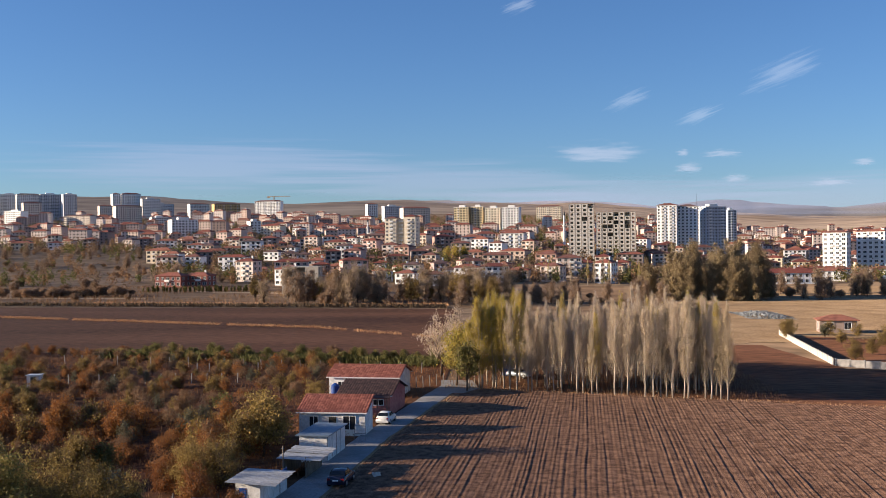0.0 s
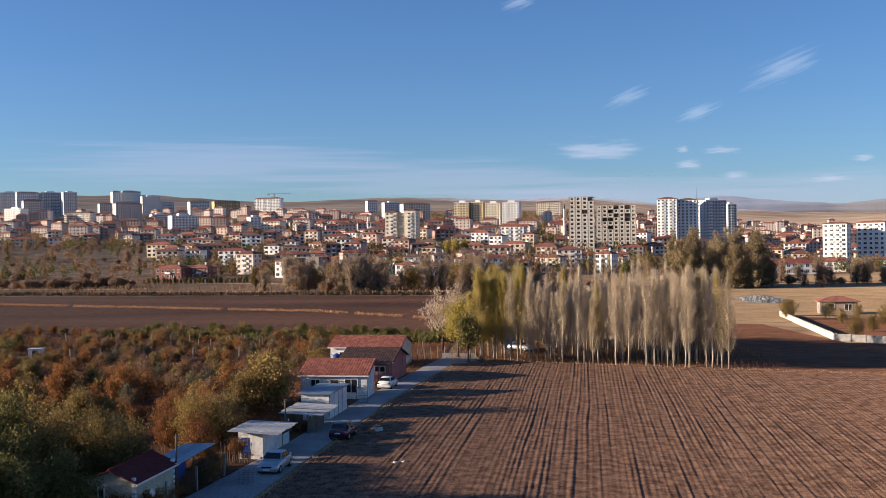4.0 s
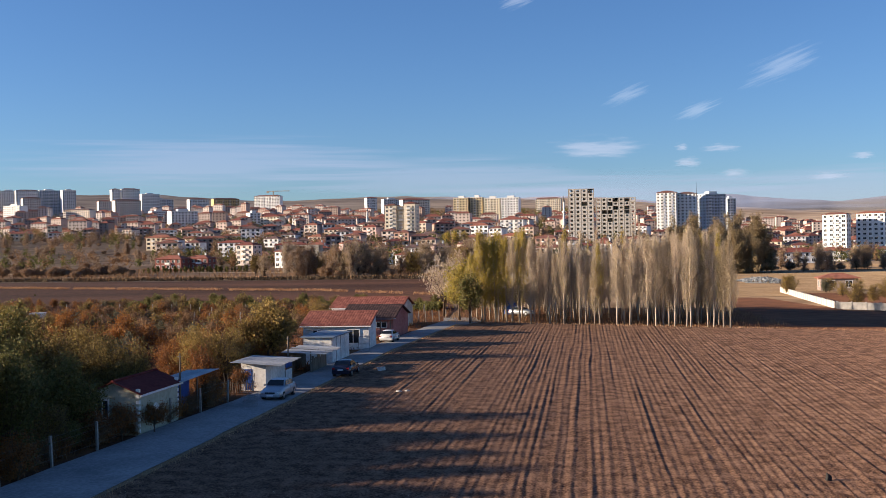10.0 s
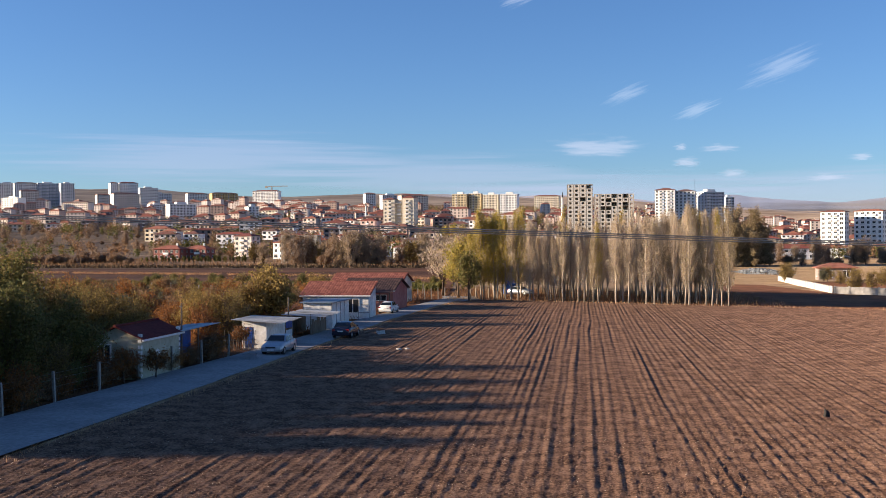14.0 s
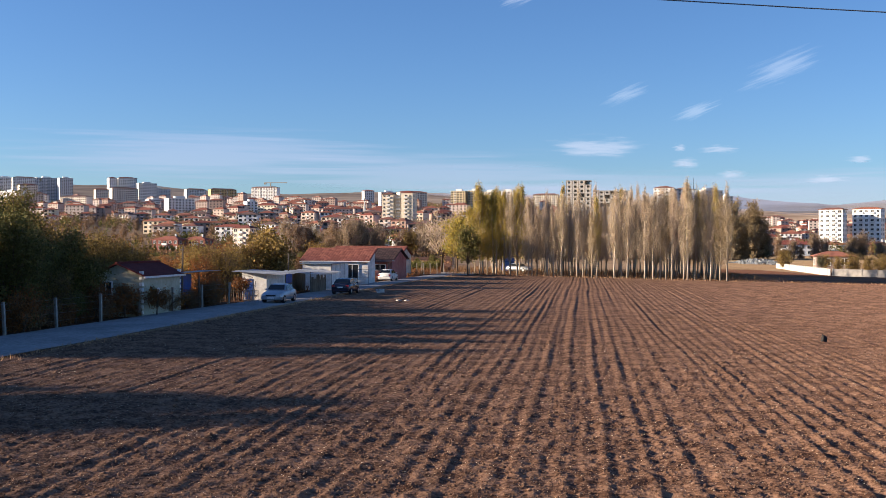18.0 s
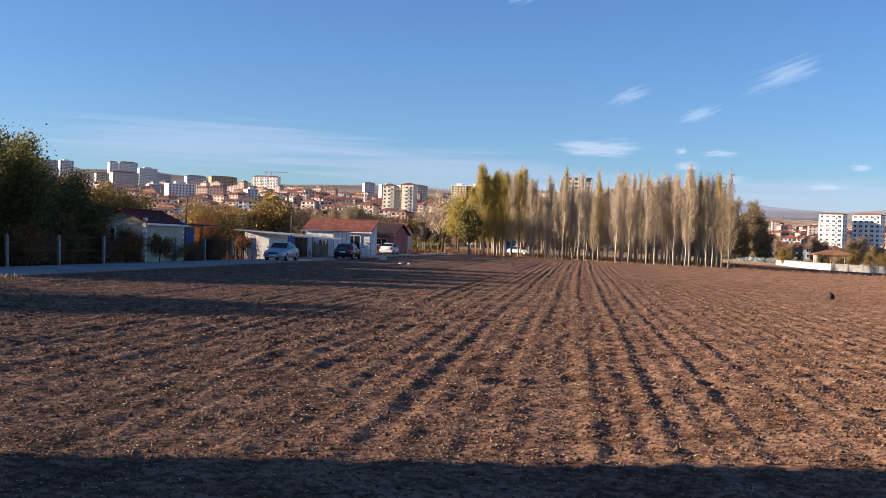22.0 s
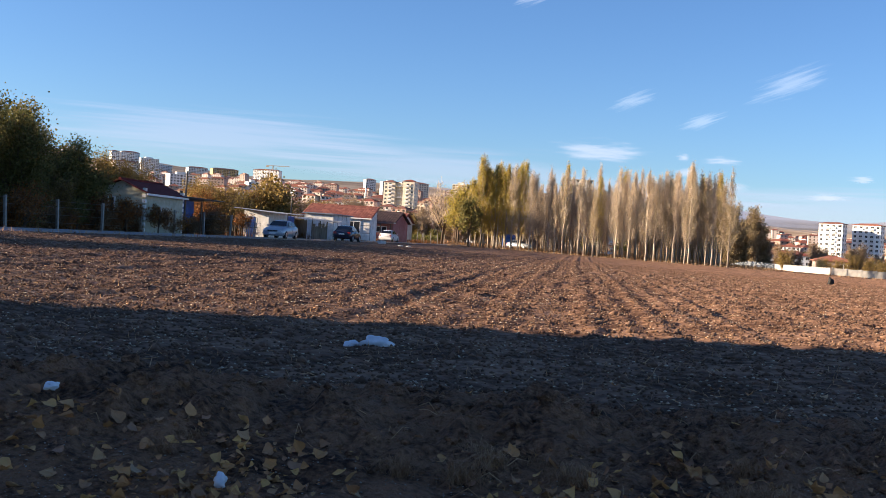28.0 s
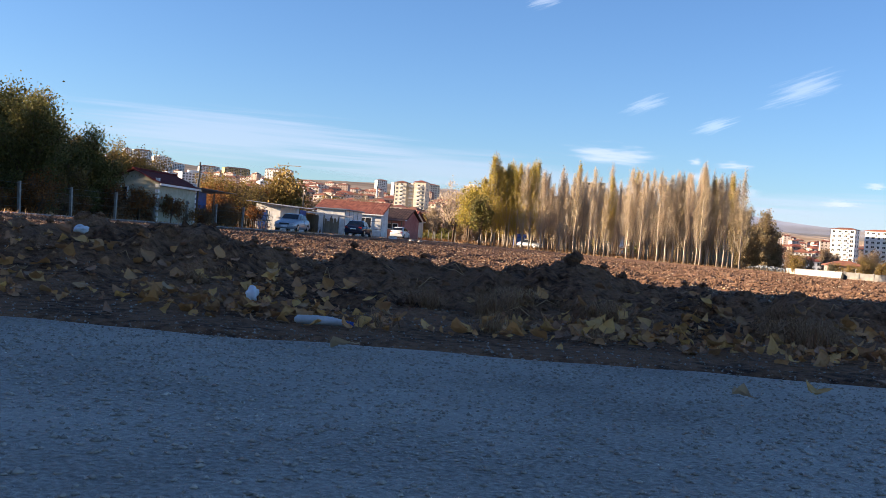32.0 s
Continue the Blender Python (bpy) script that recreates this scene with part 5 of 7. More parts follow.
for x, y, z, w, h, mat in (
        (1620, 3800, 1040, 420, 150, CLOUD_WISP), (695, 3700, 885, 240, 100, CLOUD_WISP), (1110, 3750, 795, 250, 85, CLOUD_WISP), (65, 3630, 1450, 190, 75, CLOUD_WISP),
        (485, 3680, 575, 470, 110, CLOUD_PUFF), (1245, 3760, 570, 180, 42, CLOUD_PUFF), (1050, 3740, 485, 140, 55, CLOUD_PUFF), (1330, 3780, 420, 130, 45, CLOUD_PUFF), (1880, 3830, 390, 200, 40, CLOUD_PUFF), (2080, 3850, 510, 130, 40, CLOUD_PUFF), (1020, 3740, 575, 70, 40, CLOUD_PUFF)):
    cloud(x, y, z, w, h, mat, "thin white cloud in a blue sky")
for x, y, z, w, h in ((-1750, 3350, 520, 1500, 230), (-400, 3600, 420, 1500, 190), (700, 3720, 340, 1500, 150), (2000, 3820, 330, 1500, 190), (300, 3700, 250, 2600, 130)):
    cloud(x, y + 60, z, w, h, CLOUD_VEIL, "pale haze of low cloud near the horizon")

# ---- sheds and houses along the lane ----
PLASTER = material("stained_white_plaster", (0.50, 0.48, 0.45), (0.80, 0.78, 0.75), 3, 0.9, bump=0.01, coarse=0.6)
CREAM = material("cream_plaster", (0.36, 0.35, 0.26), (0.50, 0.48, 0.37), 4, 0.9, coarse=0.8)
REDWALL = material("faded_red_wall", (0.30, 0.10, 0.09), (0.46, 0.20, 0.17), 3, 0.9)
MAROON = material("maroon_sheet_roof", (0.085, 0.016, 0.016), (0.150, 0.034, 0.030), 5, 0.85, spec=0.1)
DARKROOF = material("dark_brown_tile", (0.035, 0.020, 0.018), (0.085, 0.048, 0.042), 6, 0.85, random_mix=0.6)
CLAY = material("red_clay_tile", (0.20, 0.060, 0.040), (0.34, 0.120, 0.078), 7, 0.8, random_mix=0.7)
TIN = material("weathered_tin_sheet", (0.30, 0.32, 0.34), (0.52, 0.54, 0.56), 3, 0.55, 0.3, coarse=0.5, random_mix=0.4)
BLUETARP = material("blue_tarpaulin", (0.010, 0.040, 0.18), (0.020, 0.085, 0.32), 3, 0.5, bump=0.02, bump_scale=6)
WOOD = material("grey_timber", (0.10, 0.080, 0.060), (0.24, 0.195, 0.150), 8, 0.9, stretch=(1, 1, 0.2))
CONC_POST = material("concrete_post", (0.22, 0.20, 0.18), (0.40, 0.37, 0.33), 8, 0.9)
FRAME_WHITE = plain("white_frame", (0.75, 0.74, 0.72), 0.5)
# painted shade of doorways, also the colour of one dark clod
DARK_IN = plain("dark_interior", (0.02, 0.018, 0.016), 0.9)
RUST = material("rusty_iron", (0.10, 0.05, 0.03), (0.24, 0.13, 0.08), 12, 0.8)
IRON = plain("grey_iron", (0.20, 0.20, 0.20), 0.5, 0.6)

def pane_window(parent, m, w=1.1, h=1.1, frame_mat=FRAME_WHITE, name="window"):
    ob = part(name, Soup().box(-w / 2, w / 2, -0.03, 0.03, -h / 2, h / 2).mesh("glass", GLASS_FAR), parent, "dark glazed window with a white frame", m)
    s = Soup()
    f = 0.08
    s.box(-w / 2 - f, w / 2 + f, -0.06, 0.02, h / 2, h / 2 + f).box(-w / 2 - f, w / 2 + f, -0.08, 0.02, -h / 2 - f, -h / 2)
    s.box(-w / 2 - f, -w / 2, -0.06, 0.02, -h / 2, h / 2).box(w / 2, w / 2 + f, -0.06, 0.02, -h / 2, h / 2).box(-0.035, 0.035, -0.055, 0.02, -h / 2, h / 2)
    part("frame", s.mesh("frame", frame_mat), ob, "", Matrix())
    return ob

def sheet_mesh(w, length, wave=0.09, depth=0.018, mat=TIN):
    """Corrugated sheet: waves across x, drawn out along y."""
    xs = np.arange(0, w + 1e-6, wave / 4)
    z = depth * np.sin(xs / wave * 2 * math.pi)
    X, Y = np.meshgrid(xs, [0, length])
    me = grid_mesh("sheet", X, Y, np.stack([z, z]), False)
    me.materials.append(mat)
    return me

def tile_roof(parent, w, run, rise, z_eave, y_eave, y_dir, mat, x0, name="roof_tile", across=10, up=9):
    """Rows of single overlapping tiles on one slope."""
    tw, tl = w / across, math.hypot(run, rise) / up
    s = Soup()
    n = 5
    arc = [(tw * i / n, 0.035 * math.sin(math.pi * i / n)) for i in range(n + 1)]
    verts = [(x, -0.02, z) for x, z in arc] + [(x, tl * 1.08, z + 0.0) for x, z in arc] + [(x, -0.02, z - 0.03) for x, z in arc]
    faces = [(i, i + 1, n + 2 + i, n + 1 + i) for i in range(n)] + [(2 * n + 2 + i, 2 * n + 3 + i, i + 1, i) for i in range(n)]
    me = s.add(verts, faces).mesh("roof_tile", mat)
    slope = math.degrees(math.atan2(rise, run))
    for r in range(up):
        for c in range(across):
            u = r / up
            part(name, me, parent, "", pose(x0 + (c if y_dir > 0 else c + 1) * tw, y_eave + y_dir * run * u, z_eave + rise * u + 0.05, 0, 0, 0 if y_dir > 0 else 180) @ pose(0, 0, 0, slope + 2.5))

def gable_house(name, x, y, turn, w, d, eave, ridge, wall_mat, label, roof_mat, over=0.3, tiles=None, lean=False):
    """w along local x, d along local y, ridge along x; with lean, one slope that rises to the back."""
    ob = thing(name, pose(x, y, 0, 0, 0, turn), label, "house" if d > 3.3 else "shed")
    s = Soup()
    t = 0.2
    for (x0, x1, y0, y1) in ((-w / 2, w / 2, -d / 2, -d / 2 + t), (-w / 2, w / 2, d / 2 - t, d / 2)):
        part("wall", Soup().box(x0, x1, y0, y1, -0.1, ridge - 0.08 if lean and y0 > 0 else eave).mesh("wall", wall_mat), ob)
    prof = [(-d / 2 + t, -0.1), (d / 2 - t, -0.1), (d / 2 - t, ridge - 0.08), (-d / 2 + t, eave)] if lean else [(-d / 2 + t, -0.1), (d / 2 - t, -0.1), (d / 2 - t, eave), (0, ridge - 0.06), (-d / 2 + t, eave)]
    for x0, x1 in ((-w / 2, -w / 2 + t), (w / 2 - t, w / 2)):
        part("gable_wall", Soup().extrude(prof, x0, x1).mesh("gable_wall", wall_mat), ob)
    top_y = d / 2 if lean else 0
    k = (ridge - eave) / (d / 2 + top_y)
    for sg in (-1,) if lean else (-1, 1):
        ye, ze = sg * (d / 2 + over), eave - k * over
        roof = part("roof_slope", Soup().extrude([(ye, ze), (top_y, ridge), (top_y, ridge + 0.05), (ye, ze + 0.05)], -w / 2 - over, w / 2 + over).mesh("roof_slope", roof_mat), ob)
        if tiles and sg < 0:
            tile_roof(roof, w + 2 * over, d / 2 + top_y + over, ridge - ze, ze + 0.03, ye, 1, roof_mat, -w / 2 - over, across=tiles[0], up=tiles[1])
        part("fascia", Soup().box(-w / 2 - over, w / 2 + over, ye - 0.02, ye + 0.03, ze - 0.10, ze + 0.02).mesh("fascia", FRAME_WHITE), ob)
    part("ridge_cap", Soup().tube([(-w / 2 - over, top_y, ridge + 0.05), (w / 2 + over, top_y, ridge + 0.05)], [0.09, 0.09], 6).mesh("ridge_cap", roof_mat), ob)
    return ob

# garden hut with a maroon roof: ridge along the lane
hut = gable_house("garden_hut", -22.3, 36.3, 87.3, 5.6, 3.1, 2.45, 3.1, CREAM, "small cream garden hut with a dark maroon roof", MAROON, 0.25)
for y0 in np.arange(0.1, 2.5, 0.34):
    part("quoin", Soup().box(-2.83, -2.65, -1.58, -1.37, y0, y0 + 0.2).mesh("quoin", FRAME_WHITE), hut)
    part("quoin", Soup().box(2.65, 2.83, -1.58, -1.37, y0, y0 + 0.2).mesh("quoin", FRAME_WHITE), hut)
pane_window(hut, pose(-2.81, 0.75, 1.5, 0, 0, -90), 0.7, 1.0)
part("satellite_dish", Soup().tube([(0, 0, 0), (0, -0.05, 0.01), (0, -0.11, 0.02)], [0.05, 0.24, 0.32], 14, False).mesh("dish", FRAME_WHITE), hut, "round white dish", pose(-0.9, -1.66, 1.3))

tarp = thing("tarpaulin_store", pose(-21.2, 39.2, 0, 0, 0, -2.7), "store covered in blue tarpaulin under a tin roof", "shed")
part("tarpaulin", Soup().box(-1.2, 0.25, -1.7, 1.3, 0, 2.25).mesh("tarpaulin", BLUETARP), tarp)
for i in range(3):
    part("roof_sheet", sheet_mesh(0.85, 4.2), tarp, "", pose(-1.35 + i * 0.8, -2.1, 2.32 + 0.04 * i + 0.02 * (i % 2), 0, -2))
for px, py in ((-1.05, -1.8), (0.6, -1.8), (-1.05, 1.8), (0.6, 1.8)):
    part("post", Soup().tube([(px, py, 0), (px, py, 2.32)], [0.05, 0.05], 6).mesh("post", WOOD), tarp)

# white shed
ws = thing("white_shed", pose(-17.9, 45.9, 0, 0, 0, -2.7) @ Matrix.Diagonal((0.86, 0.9, 0.84, 1)), "white plastered shed with a weathered tin roof", "shed")
for x0, x1, y0, y1, h in ((-2.3, 0, 0, 0.15, 2.45), (-2.3, 0, 5.05, 5.2, 2.45), (-2.3, -2.15, 0.15, 5.05, 2.5), (-0.15, 0, 0.15, 5.05, 2.3)):
    part("wall", Soup().box(x0, x1, y0, y1, -0.1, h).mesh("wall", PLASTER), ws)
for i in range(6):
    part("roof_sheet", sheet_mesh(0.98, 2.75), ws, "", pose(-2.65, -0.45 + i * 0.93, 2.60 + 0.012 * (i % 2), 0, 0, 0) @ pose(0, 0.98, 0, 0, 4.0 - 0.6 * (i % 3), 0) @ pose(0, 0, 0, 0, 0, -90))
part("door", Soup().box(-2.0, -1.3, -0.03, 0.0, 0, 1.9).mesh("door", BLUETARP), ws, "faded blue door")
part("tarpaulin", Soup().box(-0.06, 0.03, 5.3, 7.3, 1.3, 2.2).mesh("tarpaulin", BLUETARP), ws, "blue tarpaulin screen")
part("screen_wall", Soup().box(-0.06, 0.02, 5.3, 7.3, 0, 1.1).mesh("screen_wall", PLASTER), ws)
for py in (5.3, 7.3):
    part("post", Soup().tube([(0, py, 0), (0, py, 2.35)], [0.05, 0.05], 6).mesh("post", WOOD), ws)
# pergola of poles before the white shed
pg = thing("pole_fence", pose(-19.0, 44.9, 0, 0, 0, -2.7), "crooked fence of poles with dry vines", "fence")
rng = random.Random(2)
for i in range(13):
    a = rng.uniform(-0.15, 0.15)
    part("pole", Soup().tube([(-1.9 + i * 0.2, 0, 0), (-1.9 + i * 0.2 + a, rng.uniform(-0.1, 0.1), rng.uniform(0.9, 1.7))], [0.035, 0.025], 5).mesh("pole", WOOD), pg)
part("rail", Soup().tube([(-2.0, 0.05, 0.7), (0.7, 0.05, 0.75)], [0.03, 0.03], 5).mesh("rail", WOOD), pg)
VINE = bush(301, 1.7, 0.9, LEAF_RUST, 500, 500, 0.07, 0.3)
plant(VINE, -19.6, 45.0, 1.1, 0.4, "dry rusty vine in front of a white shed", "vine", "", "vine", 0.0)
plant(VINE, -20.3, 35.0, 1.0, 1.4, "rusty shrub beside the garden hut", "shrub", "", "shrub", 0.0)
plant(VINE, -21.4, 33.6, 1.15, 2.4, "rusty shrub beside the garden hut", "shrub", "", "shrub", 0.0)

# low lean-tos
lt = thing("lean_to", pose(-16.95, 52.4, 0, 0, 0, -2.7), "low lean-to of scrap timber under loose tin sheets", "shed")
for i in range(6):
    part("roof_sheet", sheet_mesh(1.0, 2.3), lt, "", pose(-1.6, -0.4 + i * 0.85, 1.85 + 0.08 * (i % 2), rng.uniform(-3, 3), 3, 0) @ pose(0, 0.9, 0, 0, 0, -90))
for px, py in ((-1.5, -0.3), (0.5, -0.3), (-1.5, 4.6), (0.5, 2.2), (0.5, 4.6)):
    part("post", Soup().tube([(px, py, 0), (px, py, 1.85)], [0.05, 0.05], 6).mesh("post", WOOD), lt)
for i in range(15):
    part("board", Soup().box(0.48, 0.52, -0.3 + i * 0.33, 0.0 + i * 0.33, 0, rng.uniform(0.8, 1.6)).mesh("board", WOOD), lt)
part("back_wall", Soup().box(-1.5, -1.4, -0.3, 4.6, 0, 1.7).mesh("back_wall", WOOD), lt)

ms2 = thing("metal_shed", pose(-15.85, 56.4, 0, 0, 0, -2.7), "white panelled shed with a flat grey-blue roof", "shed")
ROOFBLUE = material("grey_blue_sheet", (0.10, 0.14, 0.19), (0.20, 0.25, 0.31), 3, 0.5, 0.2)
for x0, x1, y0, y1 in ((-2.7, 0, 0, 0.1), (-2.7, 0, 6.5, 6.6), (-2.7, -2.6, 0.1, 6.5)):
    part("wall", Soup().box(x0, x1, y0, y1, -0.1, 2.4).mesh("wall", PLASTER), ms2)
for i in range(4):
    part("panel", Soup().box(-0.1, 0, 0.12 + i * 1.6, 1.66 + i * 1.6, -0.1, 2.4).mesh("panel", PLASTER), ms2)
    part("strip", Soup().box(-0.02, 0.03, 0.06 + i * 1.6, 0.12 + i * 1.6, 0, 2.42).mesh("strip", IRON), ms2)
part("roof", Soup().box(-3.0, 0.25, -0.25, 6.85, 2.42, 2.52).mesh("roof", ROOFBLUE), ms2)

# long house with a clay roof
lh = gable_house("long_house", -17.65, 65.6, -1, 7.2, 4.0, 2.55, 3.75, PLASTER, "long low white house with a red clay tile roof", CLAY, 0.28, (26, 10), True)
pane_window(lh, pose(-2.0, -2.01, 1.45), 0.9, 1.1)
pane_window(lh, pose(1.9, -2.01, 1.35), 1.3, 1.4)
# near-black panel on the wall stands for the doorway's shade
part("door", Soup().box(-0.35, 0.45, -2.04, -2.003, 0, 1.95).mesh("door", DARK_IN), lh, "dark panel for the shade in a doorway")
part("step", Soup().box(-0.6, 0.7, -2.45, -2.005, 0, 0.15).mesh("step", CONC_POST), lh)
gate = thing("yard_gate", pose(-14.2, 62.4, 0, 0, 0, 0), "wire yard gate with iron frame", "gate")
for x0, x1, z0, z1 in ((-0.6, -0.55, 0, 1.7), (0.55, 0.6, 0, 1.7), (-0.55, 0.55, 1.65, 1.7), (-0.55, 0.55, 0.1, 0.15), (-0.55, 0.55, 0.85, 0.9)):
    part("bar", Soup().box(x0, x1, -0.02, 0.02, z0, z1).mesh("bar", IRON), gate)

# red house with a dark roof
rh = gable_house("red_house", -15.75, 75.0, -4, 6.3, 8.0, 2.45, 3.65, REDWALL, "small faded red house with a dark brown roof", DARKROOF, 0.35, (22, 11))
pane_window(rh, pose(-2.6, -4.02, 1.5), 0.9, 0.9)
pane_window(rh, pose(-1.2, -4.02, 1.5), 0.9, 0.9)
pane_window(rh, pose(1.7, -4.02, 1.5), 1.2, 0.6)
part("porch_rail", Soup().box(0.6, 3.0, -5.1, -5.05, 0.0, 0.9).mesh("porch_rail", REDWALL), rh, "dull red porch rail")
for px in (0.6, 1.8, 3.0):
    part("porch_post", Soup().box(px - 0.05, px + 0.05, -5.1, -5.0, 0, 2.2).mesh("porch_post", WOOD), rh)
part("porch_roof", Soup().extrude([(-5.2, 2.15), (-4.0, 2.42), (-4.0, 2.47), (-5.2, 2.2)], 0.3, 3.3).mesh("porch_roof", DARKROOF), rh)
bh = gable_house("back_house", -18.0, 83.3, -4, 9.6, 7.4, 2.75, 3.9, PLASTER, "long house with an orange clay tile roof", CLAY, 0.3, (30, 11))
pane_window(bh, pose(-3, -3.72, 1.5), 1.0, 1.0)
bt = thing("water_tank", pose(-22.0, 80.0, 0.0), "bright blue plastic water tank on an iron stand", "tank")
part("tank", Soup().tube([(0, 0, 0.7), (0, 0, 0.78), (0, 0, 1.75), (0, 0, 1.95), (0, 0, 2.05)], [0.5, 0.55, 0.55, 0.3, 0.12], 16).mesh("tank", BLUETARP, smooth=False), bt)
for px, py in ((-0.4, -0.4), (0.4, -0.4), (-0.4, 0.4), (0.4, 0.4)):
    part("leg", Soup().tube([(px * 1.2, py * 1.2, 0), (px, py, 0.72)], [0.04, 0.04], 5).mesh("leg", IRON), bt)
oh = thing("orchard_hut", pose(-68, 83, 0, 0, 0, 10), "small pale hut among the orchard weeds", "shed")
part("wall", Soup().box(-0.9, 0.9, -0.8, 0.8, 0, 1.9).mesh("wall", PLASTER), oh)
part("roof", Soup().box(-1.05, 1.05, -0.95, 0.95, 1.9, 2.0).mesh("roof", TIN), oh)
part("door", Soup().box(-0.35, 0.35, -0.83, -0.8, 0, 1.7).mesh("door", DARK_IN), oh)

# poles and fence posts
for x, y, h in ((-20.6, 38.4, 4.15), (-17.75, 50.2, 3.5)):
    up = thing("wooden_pole", pose(x, y, 0), "thin grey wooden pole beside a shed", "pole")
    part("shaft", Soup().tube([(0, 0, -0.1), (0.03, 0, h)], [0.075, 0.055], 8).mesh("shaft", WOOD), up)
    part("bracket", Soup().box(-0.12, 0.12, -0.03, 0.03, h - 0.25, h - 0.2).mesh("bracket", IRON), up)
POST = Soup().box(-0.06, 0.06, -0.06, 0.06, -0.1, 1.55).mesh("post", CONC_POST)
fn = thing("lane_fence", pose(0, 0, 0), "wire fence on grey concrete posts along the lane", "fence", laid=False)
fys = list(np.arange(19, 45, 2.6))
fpts = []
for y in fys:
    x = float(lane_right(y)) - float(np.interp(y, LANE_Y, LANE_W)) - 0.35
    x, y = site(x, y)
    part("post", POST, fn, "", pose(x, y, 0, rng.uniform(-3, 3), rng.uniform(-3, 3), -9))
    fpts.append((x, y))
for z in (0.35, 0.75, 1.15, 1.45):
    part("wire", Soup().tube([(x, y, z) for x, y in fpts], [0.006] * len(fpts), 3, False).mesh("wire", IRON), fn)
of = thing("orchard_fence", pose(0, 0, 0), "row of pale concrete posts across the orchard", "fence", laid=False)
for i in range(20):
    part("post", POST, of, "", pose(*site(-13 - i * 3.4, 97.5 + i * 0.2 + rng.uniform(-0.3, 0.3)), 0, rng.uniform(-4, 4), rng.uniform(-4, 4)))
bf = thing("lane_end_fence", pose(0, 0, 0), "short row of posts at the lane's end", "fence", laid=False)
for i in range(5):
    part("post", POST, bf, "", pose(*site(-12.2 + i * 0.9, 87 + 0.6 * i), 0, rng.uniform(-4, 4), rng.uniform(-4, 4)))

# ---- cars ----
RUBBER = plain("tyre_rubber", (0.02, 0.02, 0.02), 0.8)
CARGLASS = plain("car_glass", (0.012, 0.015, 0.018), 0.08)
CHROME = plain("wheel_alloy", (0.45, 0.45, 0.46), 0.3, 0.8)
HEADLAMP = plain("clear_lamp", (0.70, 0.72, 0.75), 0.15)
TAILLAMP = plain("red_lamp", (0.30, 0.01, 0.01), 0.3)
PLATE = plain("plate_white", (0.75, 0.75, 0.74), 0.5)
PLASTIC = plain("black_plastic", (0.025, 0.025, 0.026), 0.6)

def loft(stations, ring):
    """A skin through cross-sections: stations of (y, half width, z low, z high); ring gives a section's points."""
    s = Soup()
    rings = [ring(*st) for st in stations]
    n = len(rings[0])
    s.add([p for r in rings for p in r], [(i * n + k, i * n + (k + 1) % n, (i + 1) * n + (k + 1) % n, (i + 1) * n + k) for i in range(len(rings) - 1) for k in range(n)]
          + [tuple(range(n)), tuple((len(rings) - 1) * n + k for k in range(n))[::-1]])
    return s

